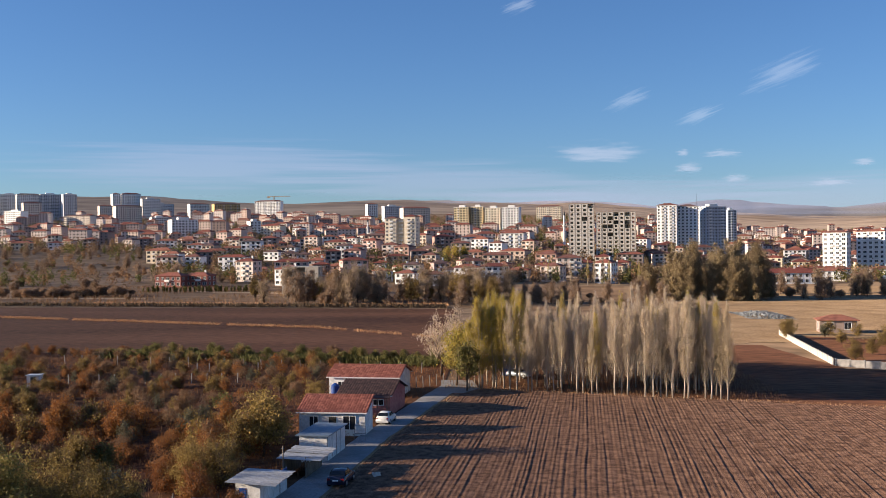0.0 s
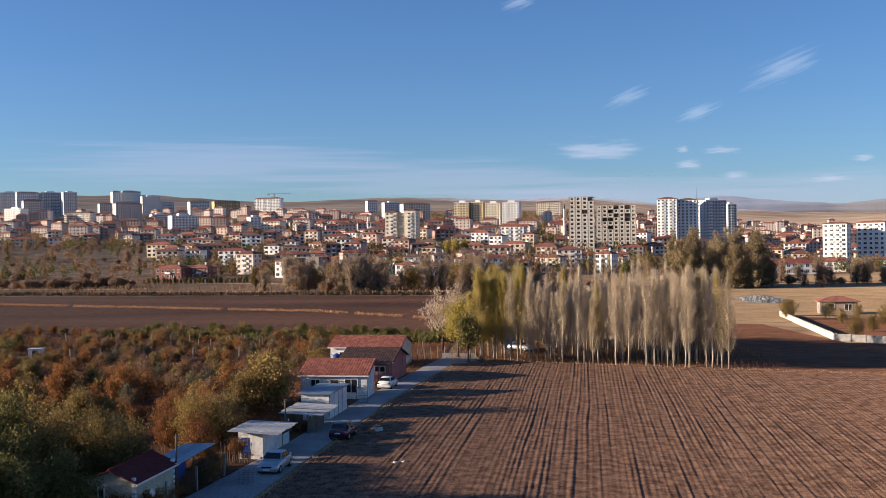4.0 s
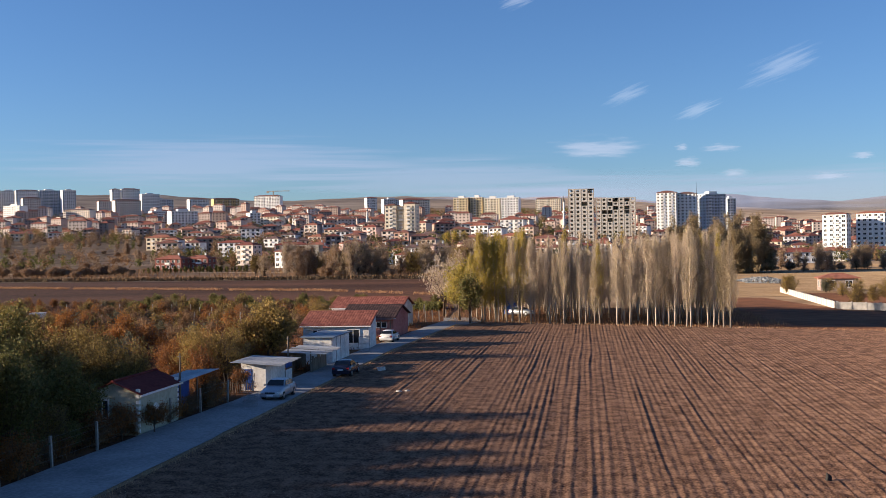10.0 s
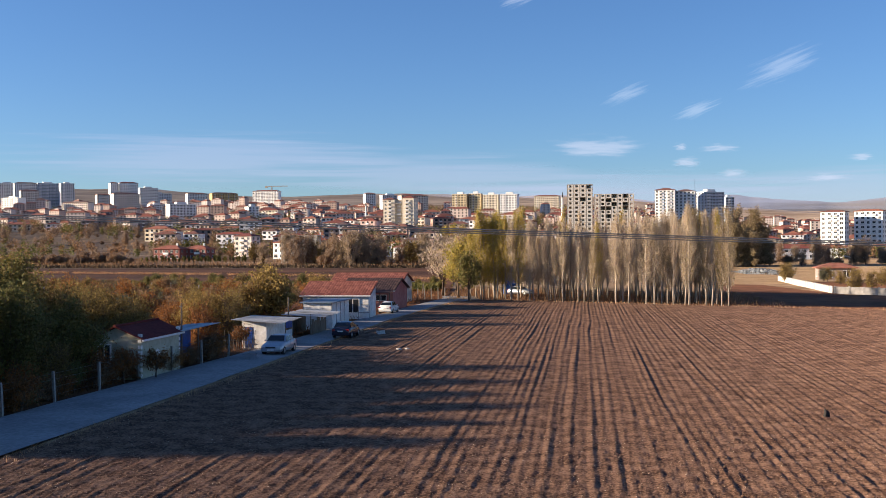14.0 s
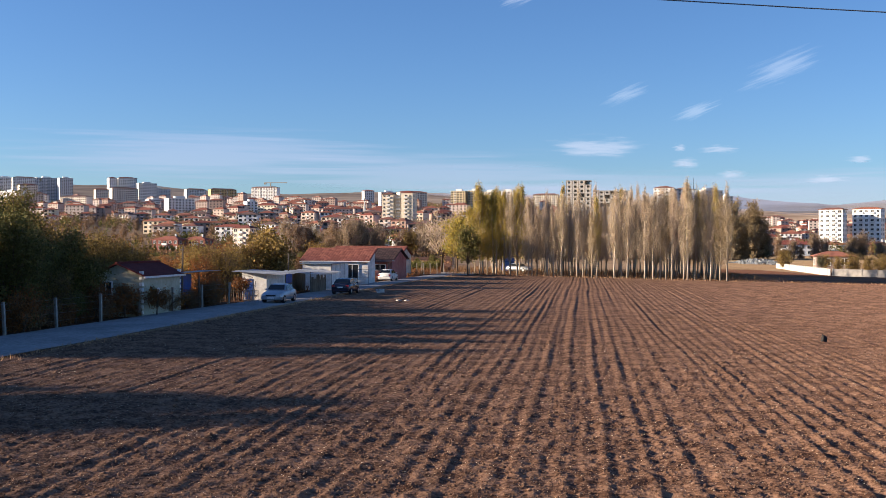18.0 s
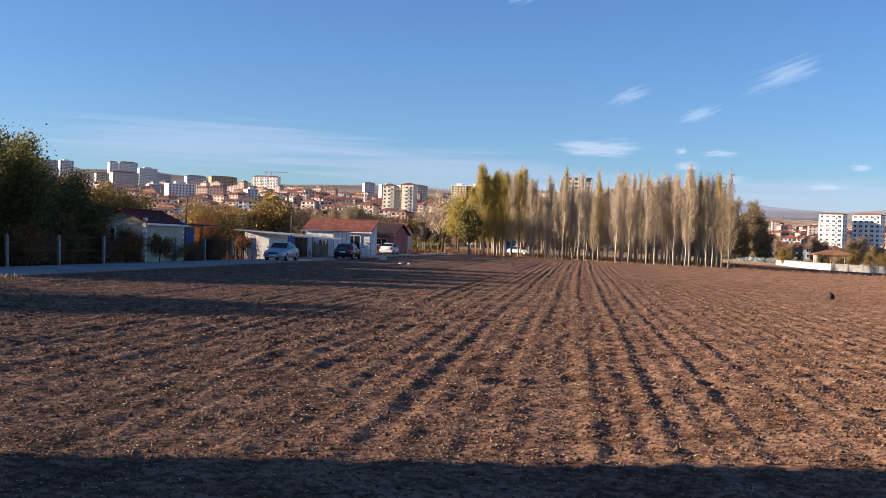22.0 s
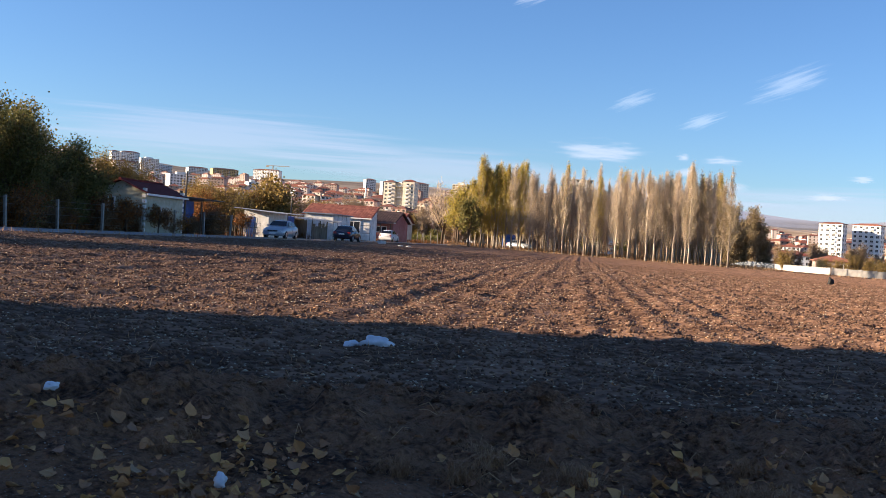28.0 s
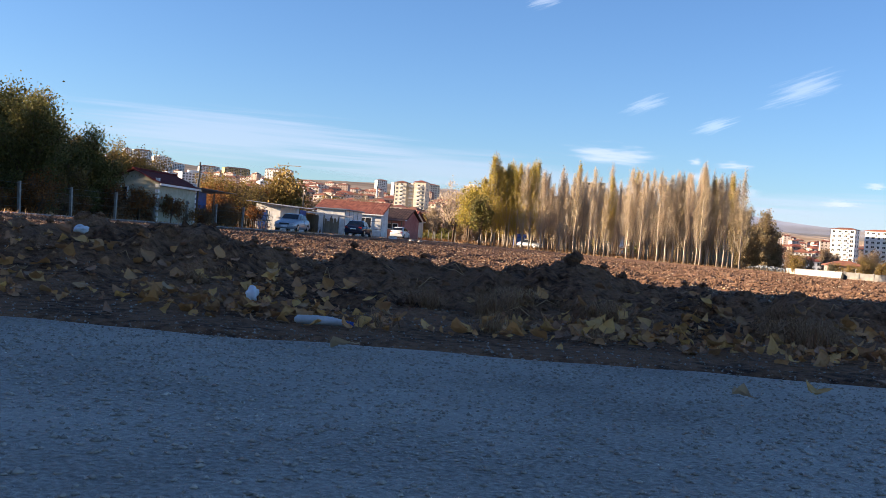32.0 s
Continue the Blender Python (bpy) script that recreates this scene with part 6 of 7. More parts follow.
def sedan(name, x, y, turn, paint, label, hatch=False):
    """Front towards local -y."""
    ob = thing(name, pose(x, y, 0.08, 0, 0, turn) @ Matrix.Scale(0.92, 4), label, "car", "parked cars")
    def ring(yy, hw, z0, z1):
        r = 0.12
        return [(-hw + r, yy, z0), (hw - r, yy, z0), (hw, yy, z0 + r), (hw + 0.01, yy, (z0 + z1) / 2), (hw - 0.05, yy, z1 - 0.06), (hw - 0.16, yy, z1), (-hw + 0.16, yy, z1), (-hw + 0.05, yy, z1 - 0.06), (-hw - 0.01, yy, (z0 + z1) / 2), (-hw, yy, z0 + r)]
    body = [(-2.15, 0.70, 0.32, 0.62), (-2.05, 0.80, 0.24, 0.72), (-1.6, 0.85, 0.20, 0.82), (-0.85, 0.86, 0.20, 0.92), (0.2, 0.87, 0.20, 0.93), (1.3, 0.86, 0.20, 0.95), (1.95, 0.82, 0.24, 0.96 if not hatch else 0.90), (2.12, 0.74, 0.34, 0.80)]
    part("body", recalc(loft(body, ring).mesh("body", paint, smooth=True)), ob)
    def cab(yy, hw, z0, z1):
        return [(-hw, yy, z0), (hw, yy, z0), (hw - 0.02, yy, z0 + 0.02), (hw - 0.20 * (z1 - z0) / 0.5, yy, z1 - 0.05), (hw - 0.20 * (z1 - z0) / 0.5 - 0.1, yy, z1), (-hw + 0.20 * (z1 - z0) / 0.5 + 0.1, yy, z1), (-hw + 0.20 * (z1 - z0) / 0.5, yy, z1 - 0.05), (-hw + 0.02, yy, z0 + 0.02)]
    cabin = [(-0.85, 0.78, 0.88, 0.94), (-0.25, 0.80, 0.88, 1.36), (0.1, 0.80, 0.88, 1.43), (0.7, 0.80, 0.88, 1.43), (1.15, 0.79, 0.88, 1.34), (1.72, 0.76, 0.88, 0.98)]
    part("cabin", recalc(loft(cabin, cab).mesh("cabin", paint, smooth=True)), ob)
    for sg, nm in ((-1, "windscreen"), (1, "rear_window")):
        ya, za, yb, zb = (-0.80, 0.99, -0.27, 1.36) if sg < 0 else (1.66, 1.02, 1.17, 1.34)
        part(nm, Soup().add([(-0.68, ya + 0.02 * sg, za + 0.015), (0.68, ya + 0.02 * sg, za + 0.015), (0.55, yb + 0.02 * sg, zb + 0.012), (-0.55, yb + 0.02 * sg, zb + 0.012)], [(0, 1, 2, 3)]).mesh(nm, CARGLASS), ob)
    for sg in (-1, 1):
        for ya, yb, yc, yd in ((-0.62, 0.28, 0.28, -0.16), (0.36, 1.36, 1.02, 0.36)):
            part("side_window", Soup().add([(sg * 0.803, ya, 0.97), (sg * 0.803, yb, 0.97), (sg * 0.655, yc, 1.345), (sg * 0.655, yd, 1.345)], [(0, 1, 2, 3)]).mesh("side_window", CARGLASS), ob)
        part("mirror", Soup().box(sg * 0.86, sg * 1.0, -0.62, -0.52, 0.94, 1.06).mesh("mirror", paint), ob)
        part("headlight", Soup().box(sg * 0.45, sg * 0.76, -2.13, -2.04, 0.55, 0.68).mesh("headlight", HEADLAMP), ob)
        part("tail_light", Soup().box(sg * 0.50, sg * 0.78, 2.02, 2.12, 0.66, 0.84).mesh("tail_light", TAILLAMP), ob)
        part("door_seam", Soup().box(sg * 0.862, sg * 0.875, 0.30, 0.32, 0.3, 0.9).mesh("door_seam", PLASTIC), ob)
        for yy in (-1.32, 1.30):
            wh = part("wheel", Soup().tube([(sg * 0.66, yy, 0.30), (sg * 0.88, yy, 0.30)], [0.31, 0.31], 18).mesh("tyre", RUBBER), ob, "black tyre")
            part("rim", Soup().tube([(sg * 0.86, yy, 0.30), (sg * 0.895, yy, 0.30)], [0.20, 0.17], 14).mesh("rim", CHROME), wh, "grey wheel rim")
    part("grille", Soup().box(-0.40, 0.40, -2.165, -2.10, 0.52, 0.64).mesh("grille", PLASTIC), ob)
    part("front_bumper", Soup().box(-0.78, 0.78, -2.19, -2.06, 0.30, 0.46).mesh("bumper", paint), ob)
    part("rear_bumper", Soup().box(-0.78, 0.78, 2.05, 2.18, 0.32, 0.54).mesh("bumper", paint), ob)
    part("rear_plate", Soup().box(-0.26, 0.26, 2.13, 2.15, 0.60, 0.71).mesh("plate", PLATE), ob)
    part("front_plate", Soup().box(-0.26, 0.26, -2.21, -2.19, 0.34, 0.45).mesh("plate", PLATE), ob)
    return ob

SILVER, NAVY, OFFWHITE = plain("silver_paint", (0.40, 0.43, 0.47), 0.3, 0.5), plain("dark_blue_paint", (0.012, 0.016, 0.035), 0.2), plain("white_paint", (0.68, 0.68, 0.66), 0.35)
sedan("car", -16.0, 43.6, -2.5, SILVER, "silver saloon car parked on the lane")
sedan("car", -13.1, 51.4, 177.5, NAVY, "dark blue saloon car parked half on the field")
sedan("car", -12.95, 69.4, 176, OFFWHITE, "white saloon car parked before the red house")

bn = thing("wire_bin", pose(-17.0, 40.9, 0.06, 0, 0, -10), "empty grey wire mesh bin beside the lane", "bin")
for i in range(9):
    for j in (0, 1):
        part("wire", Soup().box(-0.4 + i * 0.1 - 0.006, -0.4 + i * 0.1 + 0.006, -0.35 + 0.7 * j, -0.34 + 0.7 * j, 0, 1.0).mesh("wire", IRON), bn)
for z in (0.02, 0.35, 0.68, 1.0):
    part("hoop", Soup().box(-0.42, 0.42, -0.36, -0.33, z, z + 0.02).box(-0.42, 0.42, 0.33, 0.36, z, z + 0.02).box(-0.42, -0.40, -0.33, 0.33, z, z + 0.02).box(0.40, 0.42, -0.33, 0.33, z, z + 0.02).mesh("hoop", IRON), bn)

bl = thing("tarpaulin_booth", pose(0.8, 96.0, 0, 0, 0, 8), "blue tarpaulin booth among the poplars", "booth")
part("cover", Soup().box(-0.9, 0.9, -0.9, 0.9, 0.1, 1.7).extrude([(-1.0, 1.7), (1.0, 1.7), (0, 2.2)], -1.0, 1.0).mesh("cover", BLUETARP), bl)
sedan("car", 2.5, 94.6, 60, SILVER, "grey car parked between poplar trunks")

# stones and bags on the field
def lump(name, x, y, z, r, mat, label, category, flat=0.6, seed=1):
    bm = bmesh.new()
    bmesh.ops.create_icosphere(bm, subdivisions=3, radius=1)
    for v in bm.verts:
        k = 1 + 0.9 * noise.noise(v.co * 1.3 + Vector((seed, 0, 0))) * 0.6 + 0.25 * noise.noise(v.co * 4 + Vector((seed, 3, 0)))
        v.co = Vector((v.co.x * k * r[0], v.co.y * k * r[1], v.co.z * k * r[2]))
    me = bpy.data.meshes.new(name)
    bm.to_mesh(me)
    bm.free()
    me.materials.append(mat)
    me.polygons.foreach_set("use_smooth", [True] * len(me.polygons))
    return thing(name, pose(x, y, z, 0, 0, seed * 40), label, category, data=me)
BAGGY = material("crumpled_white_plastic", (0.52, 0.55, 0.60), (0.82, 0.84, 0.88), 9, 0.45, bump=0.01, bump_scale=25)
STONE = material("pale_limestone", (0.35, 0.32, 0.28), (0.60, 0.56, 0.50), 5, 0.9, bump=0.02)
lump("stone", -10.5, 53.4, 0.05, (0.42, 0.35, 0.35), STONE, "pale stone lying at the field's edge", "stone", seed=2)
lump("sack", -7.5, 45.6, 0.05, (0.24, 0.2, 0.10), STONE, "torn white sack on the ploughed soil", "sack", seed=3)
lump("sack", -6.9, 45.9, 0.05, (0.16, 0.2, 0.08), STONE, "torn white sack on the ploughed soil", "sack", seed=4)
lump("plastic_bag", -0.60, 4.74, 0.06, (0.105, 0.07, 0.048), BAGGY, "crumpled white plastic bag on dark soil", "plastic bag", seed=5)
lump("bag_end", -0.77, 4.70, 0.05, (0.07, 0.028, 0.022), BAGGY, "twisted end of a white plastic bag", "plastic bag", seed=6)
lump("plastic_scrap", -1.2, 2.50, 0.245, (0.035, 0.022, 0.012), BAGGY, "scrap of white plastic on the earth bank", "litter", seed=7)
lump("plastic_scrap", -0.50, 2.24, 0.115, (0.02, 0.014, 0.02), BAGGY, "scrap of white plastic in the leaves", "litter", seed=8)
BOTTLE = material("scuffed_grey_plastic", (0.34, 0.35, 0.37), (0.58, 0.60, 0.63), 30, 0.35, bump=0.004, bump_scale=60)
bt2 = thing("flat_bottle", pose(-0.25, 2.085, 0.085, 0, 0, 12), "flattened grey plastic bottle on the verge", "bottle")
part("bottle", Soup().tube([(-0.070, 0, 0), (-0.062, 0, 0.001), (-0.02, 0, 0.002), (0.02, 0, 0.001), (0.045, 0, -0.002), (0.062, 0, -0.004)], [0.004, 0.0105, 0.0115, 0.0105, 0.008, 0.004], 10).mesh("bottle", BOTTLE, smooth=True), bt2)
part("cap", Soup().tube([(0.052, 0, -0.003), (0.070, 0, -0.004)], [0.0075, 0.0070], 10).mesh("cap", BLUETARP), bt2, "faded blue cap")
lump("clod", 15.2, 30.5, -0.12, (0.14, 0.14, 0.3), DARK_IN, "dark upright clod of earth on the field", "clod", seed=9)

# ---- overhead wires and their poles ----
CABLE = plain("weathered_cable", (0.20, 0.20, 0.19), 0.55, 0.3)
FX, FY = -0.1105, 0.9939
def wire_at(d, z, u):
    return (0.62 + d * FX + u * (0.9939 + 0.04 * FX), 0.45 + d * FY + u * (0.1105 + 0.04 * FY), z - 0.0376 * u + 0.0009 * (u * u - 0))
for u in (-34, 34):
    x, y, z = wire_at(2.8, 0, u)
    up = thing("utility_pole", pose(x, y, 0), "tall wooden utility pole carrying overhead wires", "utility pole")
    zt = wire_at(2.8, 8.08, u)[2]
    part("shaft", Soup().tube([(0, 0, -0.2), (0, 0, zt + 0.6)], [0.16, 0.11], 10).mesh("shaft", WOOD), up)
    part("crossarm", Soup().box(-0.06, 0.06, -0.9, 0.9, zt - 0.12, zt).mesh("crossarm", IRON), up)
    part("lower_arm", Soup().box(-0.06, 0.06, -0.8, 0.9, zt - 2.3, zt - 1.6).mesh("lower_arm", IRON), up)
for d, z in ((3.19, 7.98), (2.74, 7.98), (2.44, 7.98), (3.2, 6.31), (2.75, 6.21), (2.9, 5.82), (2.47, 5.835), (2.5, 5.40)):
    us = np.linspace(-34, 34, 24)
    ob = thing("overhead_wire", pose(0, 0, 0), "thin grey overhead wire between utility poles", "wire", "overhead wires", laid=False)
    part("strand", Soup().tube([(*site(*wire_at(d, z, u)[:2]), wire_at(d, z, u)[2]) for u in us], [0.0026] * 24, 6).mesh("strand", CABLE), ob)

# unseen block shaped as a house, added to cast shade over the road
sh = thing("unseen_shade_house", pose(-15.2, -5.2, 0, 0, 0, 6.4), "plain unseen house block added to shade the road", "house")
part("wall", Soup().box(-4, 4, -14.4, 14.4, -0.1, 8.2).mesh("wall", PLASTER), sh)
part("roof", Soup().box(-4.3, 4.3, -14.7, 14.5, 8.2, 8.5).mesh("roof", CLAY), sh)

# ---- small stuff on the soil ----
def pebbles(name, x, y, z, size, mat, label, category, seed, flat=0.7):
    """Many small irregular lumps, each a squashed octahedron."""
    g = np.random.default_rng(seed)
    n = len(x)
    base = np.array([(1, 0, 0), (0, 1, 0), (-1, 0, 0), (0, -1, 0), (0, 0, 1), (0, 0, -0.6)])
    v = base[None] * (size[:, None, None] * g.uniform(0.55, 1.35, (n, 6, 1))) * np.array([1, 1, flat])
    a = g.uniform(0, 6.283, n)
    c, s = np.cos(a)[:, None], np.sin(a)[:, None]
    vx, vy = v[..., 0] * c - v[..., 1] * s, v[..., 0] * s + v[..., 1] * c
    x, y = site(x, y)
    v = np.stack([vx + x[:, None], vy + y[:, None], v[..., 2] + z[:, None]], -1)
    f = np.array([(0, 1, 4), (1, 2, 4), (2, 3, 4), (3, 0, 4), (1, 0, 5), (2, 1, 5), (3, 2, 5), (0, 3, 5)])
    me = np_mesh(name, v.reshape(-1, 3), (f[None] + 6 * np.arange(n)[:, None, None]).reshape(-1, 3))
    me.materials.append(mat)
    return tagged(new(name, me), label, category, "", "stuff")

g = np.random.default_rng(77)
CLODS = palette("loose_clods", [(0.10, 0.054, 0.035), (0.20, 0.118, 0.079), (0.32, 0.20, 0.138)], 0.95, "island", jitter=0.2)
GRIT = palette("pale_grit_and_straw", [(0.30, 0.22, 0.15), (0.48, 0.38, 0.27), (0.62, 0.54, 0.43)], 0.9, "island", jitter=0.2)
n = 115000
cy = 3.2 + 38 * g.random(n) ** 1.5
cx = (g.random(n) * 2 - 1) * (3.5 + cy * 0.78) - 0.10 * cy
ok = (cy > 3.1 + 0.09 * cx) & (cx > lane_right(cy) + 0.5)
cx, cy = cx[ok], cy[ok]
pebbles("soil_clods", cx, cy, field_height(cx, cy) + 0.004, g.uniform(0.0036, 0.0125, len(cx)) * (1 + np.minimum(cy, 15) * 0.13) * (1 + 1.2 * (g.random(len(cx)) > 0.95)), CLODS, "loose clods of brown soil on the field", "clods", 1, 0.75)
n = 14000
cy = 3.2 + 24 * g.random(n) ** 1.8
cx = (g.random(n) * 2 - 1) * (3.5 + cy * 0.78) - 0.10 * cy
ok = (cy > 3.1 + 0.09 * cx) & (cx > lane_right(cy) + 0.5)
cx, cy = cx[ok], cy[ok]
pebbles("field_stones", cx, cy, field_height(cx, cy) + 0.008, g.uniform(0.004, 0.011, len(cx)) * (1 + cy * 0.07), GRIT, "pale small stones and stubble on the field", "stones", 2, 0.5)
VERGE_GRIT = palette("dull_grit", [(0.13, 0.10, 0.08), (0.28, 0.22, 0.18), (0.52, 0.45, 0.38)], 0.9, "island", jitter=0.2)
# straws
n = 5200
cy = 3.1 + 8 * g.random(n) ** 1.6
cx = (g.random(n) * 2 - 1) * (3 + cy * 0.7)
ok = cy > 3.1 + 0.09 * cx
cx, cy = cx[ok], cy[ok]
STRAW = palette("dry_straw", [(0.30, 0.135, 0.060), (0.48, 0.265, 0.130), (0.62, 0.40, 0.23)], 0.85, "island", 0.1)
straw = leaf_cloud("straw", np.stack([*site(cx, cy), field_height(cx, cy) + 0.012], -1), 0.035, 0.05, STRAW, 0.0, 6)
tagged(new("loose_straw", straw), "dry straws scattered on dark soil", "straw", "", "stuff")

# lumps on the earth bank
def on_bank(x, yb):
    return bank_height(x, yb)
n = 7000
x, yb = g.uniform(-5.5, 6.5, n), 2.35 + 1.05 * g.random(n)
size = 0.005 + 0.016 * g.random(n) ** 3
pebbles("bank_clods", x, yb + FOOT + ROAD_TURN * x, on_bank(x, yb) + size * 0.3, size, MOUND, "dark crumbly clods on the earth bank", "clods", 3, 0.8)
n = 11000
x, yb = g.uniform(-3.0, 4.0, n), 1.80 + 0.60 * g.random(n)
pebbles("verge_grit", x, yb + FOOT + ROAD_TURN * x, on_bank(x, yb) + 0.002, 0.0008 + 0.0040 * g.random(n) ** 2.4, VERGE_GRIT, "grit along the road's edge", "grit", 4, 0.7)
AGGREGATE = palette("road_aggregate", [(0.16, 0.138, 0.115), (0.34, 0.295, 0.25), (0.46, 0.405, 0.35), (0.68, 0.61, 0.53)], 0.85, "island", jitter=0.1)
n = 20000
x, yb = g.uniform(-1.1, 3.4, n), 1.05 + 0.78 * g.random(n) ** 0.8
pebbles("road_grain", x, yb + FOOT + ROAD_TURN * x, 0.0655 + 0.012 * np.cos((yb + 1.6) / 3.4 * 1.5) + 0.004 * fbm(x * 2, yb * 2, 2, 3), 0.0018 + 0.0040 * g.random(n) ** 1.5, AGGREGATE, "stones of worn asphalt standing out of the road", "road grain", 5, 0.55)
# larger lumps with rough skins
for i in range(70):
    x, yb = random.uniform(-3.6, 4.2), random.uniform(2.5, 3.05)
    r = random.uniform(0.016, 0.042)
    lump("earth_lump", x, yb + FOOT + ROAD_TURN * x, float(on_bank(x, yb)) - r * 0.12, (r, r * random.uniform(0.7, 1.1), r * 0.8), MOUND, "rough lump of dark earth on the bank", "earth lump", seed=20 + i)["group"] = "earth lumps"

# fallen leaves
def leaf_mesh(seed, length):
    """A dry poplar leaf: broad base, drawn-out tip, wavy blade, cupped along the midrib, with its stalk."""
    rr = random.Random(seed)
    s = Soup()
    ts = (0.0, 0.10, 0.26, 0.46, 0.68, 0.86, 1.0)
    ws = (0.06, 0.34, 0.46, 0.38, 0.22, 0.09, 0.01)
    cup, curl, twist, p1, p2 = rr.uniform(0.25, 1.3), rr.uniform(-0.5, 1.1), rr.uniform(-0.5, 0.5), rr.uniform(0, 6.28), rr.uniform(0, 6.28)
    v = []
    for t, w in zip(ts, ws):
        for k in (-1.0, -0.55, 0.0, 0.55, 1.0):
            side = k * w * (1 + (rr.uniform(-0.14, 0.06) if abs(k) == 1 else 0))
            z = cup * side * side * 1.5 + curl * (t - 0.4) ** 2 * 0.6 + twist * side * t + 0.05 * math.sin(7 * t + p1 + 4 * k) * abs(k) + 0.02 * math.sin(13 * t + p2)
            v.append((t * length, side * length, z * length))
    f = [(i * 5 + k, i * 5 + k + 1, i * 5 + k + 6, i * 5 + k + 5) for i in range(6) for k in range(4)]
    s.add(v, f)
    bend = rr.uniform(-0.25, 0.25)
    s.add([(0, -0.012 * length, v[2][2]), (0, 0.012 * length, v[2][2]), (-0.42 * length, bend * length, v[2][2] + 0.12 * length)], [(0, 1, 2)])
    return s

LEAFS = palette("fallen_leaves", [(0.20, 0.085, 0.045), (0.55, 0.25, 0.09), (0.36, 0.18, 0.11), (0.74, 0.40, 0.13), (0.62, 0.38, 0.24)], 0.7, "island", 0.1, jitter=0.35)
LEAF_ONE = palette("fallen_leaf", [(0.42, 0.19, 0.08), (0.36, 0.20, 0.12), (0.55, 0.29, 0.10), (0.50, 0.32, 0.19), (0.24, 0.12, 0.07)], 0.7, "object", 0.1, jitter=0.35)
rr = random.Random(9)
litter = Soup()
def leaf_spot():
    """Leaves lie in drifts at the bank's foot, thickest where it is low."""
    while True:
        x = rr.uniform(-2.6, 3.4)
        lift = 0.18 * max(0.0, min(1.0, x / 2))
        yb = rr.triangular(1.97, 2.60 + lift, 2.14 + lift * 0.4)
        drift = float(vnoise(x * 2.2, yb * 3.0, 83))
        if drift + 0.25 * max(0.0, min(1.0, x)) > rr.uniform(0.25, 0.85):
            return x, yb
for i in range(2200):
    x, yb = leaf_spot()
    L = 0.014 + 0.042 * rr.random() ** 1.9
    m = Matrix.Translation((*site(x, yb + FOOT + ROAD_TURN * x), float(on_bank(np.float64(x), np.float64(yb))) + rr.uniform(0.003, 0.022))) @ Euler((rr.gauss(0, 0.5), rr.gauss(0, 0.5), rr.uniform(0, 6.28))).to_matrix().to_4x4()
    s = leaf_mesh(i, L)
    litter.add([m @ Vector(p) for p in s.v], s.f)
tagged(new("leaf_litter", litter.mesh("leaf_litter", LEAFS)), "drift of dry yellow and brown poplar leaves", "leaves", "", "stuff")
SINGLE = []
for i in range(6):
    SINGLE.append(leaf_mesh(900 + i, 0.058).mesh("fallen_leaf", LEAF_ONE))
for i in range(110):
    if i < 84:
        x, yb = leaf_spot()
    elif i < 94:
        x, yb = rr.uniform(-0.6, 1.6), rr.uniform(1.55, 1.95)
    else:
        x, yb = rr.uniform(-2.5, 3), rr.uniform(3.0, 4.2)
    y = yb + FOOT + ROAD_TURN * x
    zz = float(on_bank(np.float64(x), np.float64(yb))) if 1.75 < yb < 3.5 else 0.078 if yb < 1.75 else float(field_height(np.float64(x), np.float64(y)))
    k = rr.uniform(0.55, 0.95)
    ob = thing("fallen_leaf", Matrix.LocRotScale((x, y, zz + 0.012), Euler((rr.gauss(0, 0.2), rr.gauss(0, 0.2), rr.uniform(0, 6.28))), (k, k, k)), "curled dry poplar leaf on the ground", "leaf", "fallen leaves", data=SINGLE[i % 6])
# dry grass tufts
TUFT_STRAW = palette("brown_dry_grass", [(0.22, 0.105, 0.055), (0.36, 0.19, 0.10), (0.54, 0.34, 0.19)], 0.85, "island", 0.1)
def tuft_mesh(seed, blades_n, h, spread):
    rr2 = random.Random(seed)
    s = Soup()
    for i in range(blades_n):
        a, lean, hh = rr2.uniform(0, 6.283), rr2.uniform(0.2, 2.4), h * rr2.uniform(0.3, 1.1)
        bx0, by0 = rr2.gauss(0, spread * 0.35), rr2.gauss(0, spread * 0.35)
        dx, dy, w = math.cos(a), math.sin(a), 0.0009
        p0, p1, p2 = (bx0, by0, -0.01), (bx0 + dx * lean * hh * 0.35, by0 + dy * lean * hh * 0.35, hh * 0.6), (bx0 + dx * lean * hh, by0 + dy * lean * hh, hh * max(0.05, 1 - 0.42 * lean))
        px, py = -dy * w, dx * w
        s.add([(p0[0] - px, p0[1] - py, p0[2]), (p0[0] + px, p0[1] + py, p0[2]), (p1[0] + px, p1[1] + py, p1[2]), (p1[0] - px, p1[1] - py, p1[2]), p2], [(0, 1, 2, 3), (3, 2, 4)])
    return s.mesh("grass_tuft", TUFT_STRAW)
TUFTS = [tuft_mesh(1, 260, 0.12, 0.09), tuft_mesh(2, 200, 0.10, 0.07), tuft_mesh(3, 90, 0.075, 0.09), tuft_mesh(4, 60, 0.06, 0.10)]
for i in range(26):
    x = rr.uniform(-2.2, 3.0) if i > 14 else rr.uniform(-0.15, 1.3)
    yb = rr.uniform(2.02, 2.5)
    k = rr.uniform(0.5, 0.95) if i > 14 else rr.uniform(0.6, 1.0)
    thing("grass_tuft", Matrix.LocRotScale((x, yb + FOOT + ROAD_TURN * x, float(on_bank(np.float64(x), np.float64(yb))) - 0.002), Euler((0, 0, rr.uniform(0, 6))), (k, k, k)), "dry straw-coloured grass tuft on the bank", "grass tuft", "grass tufts", data=TUFTS[i % 4])
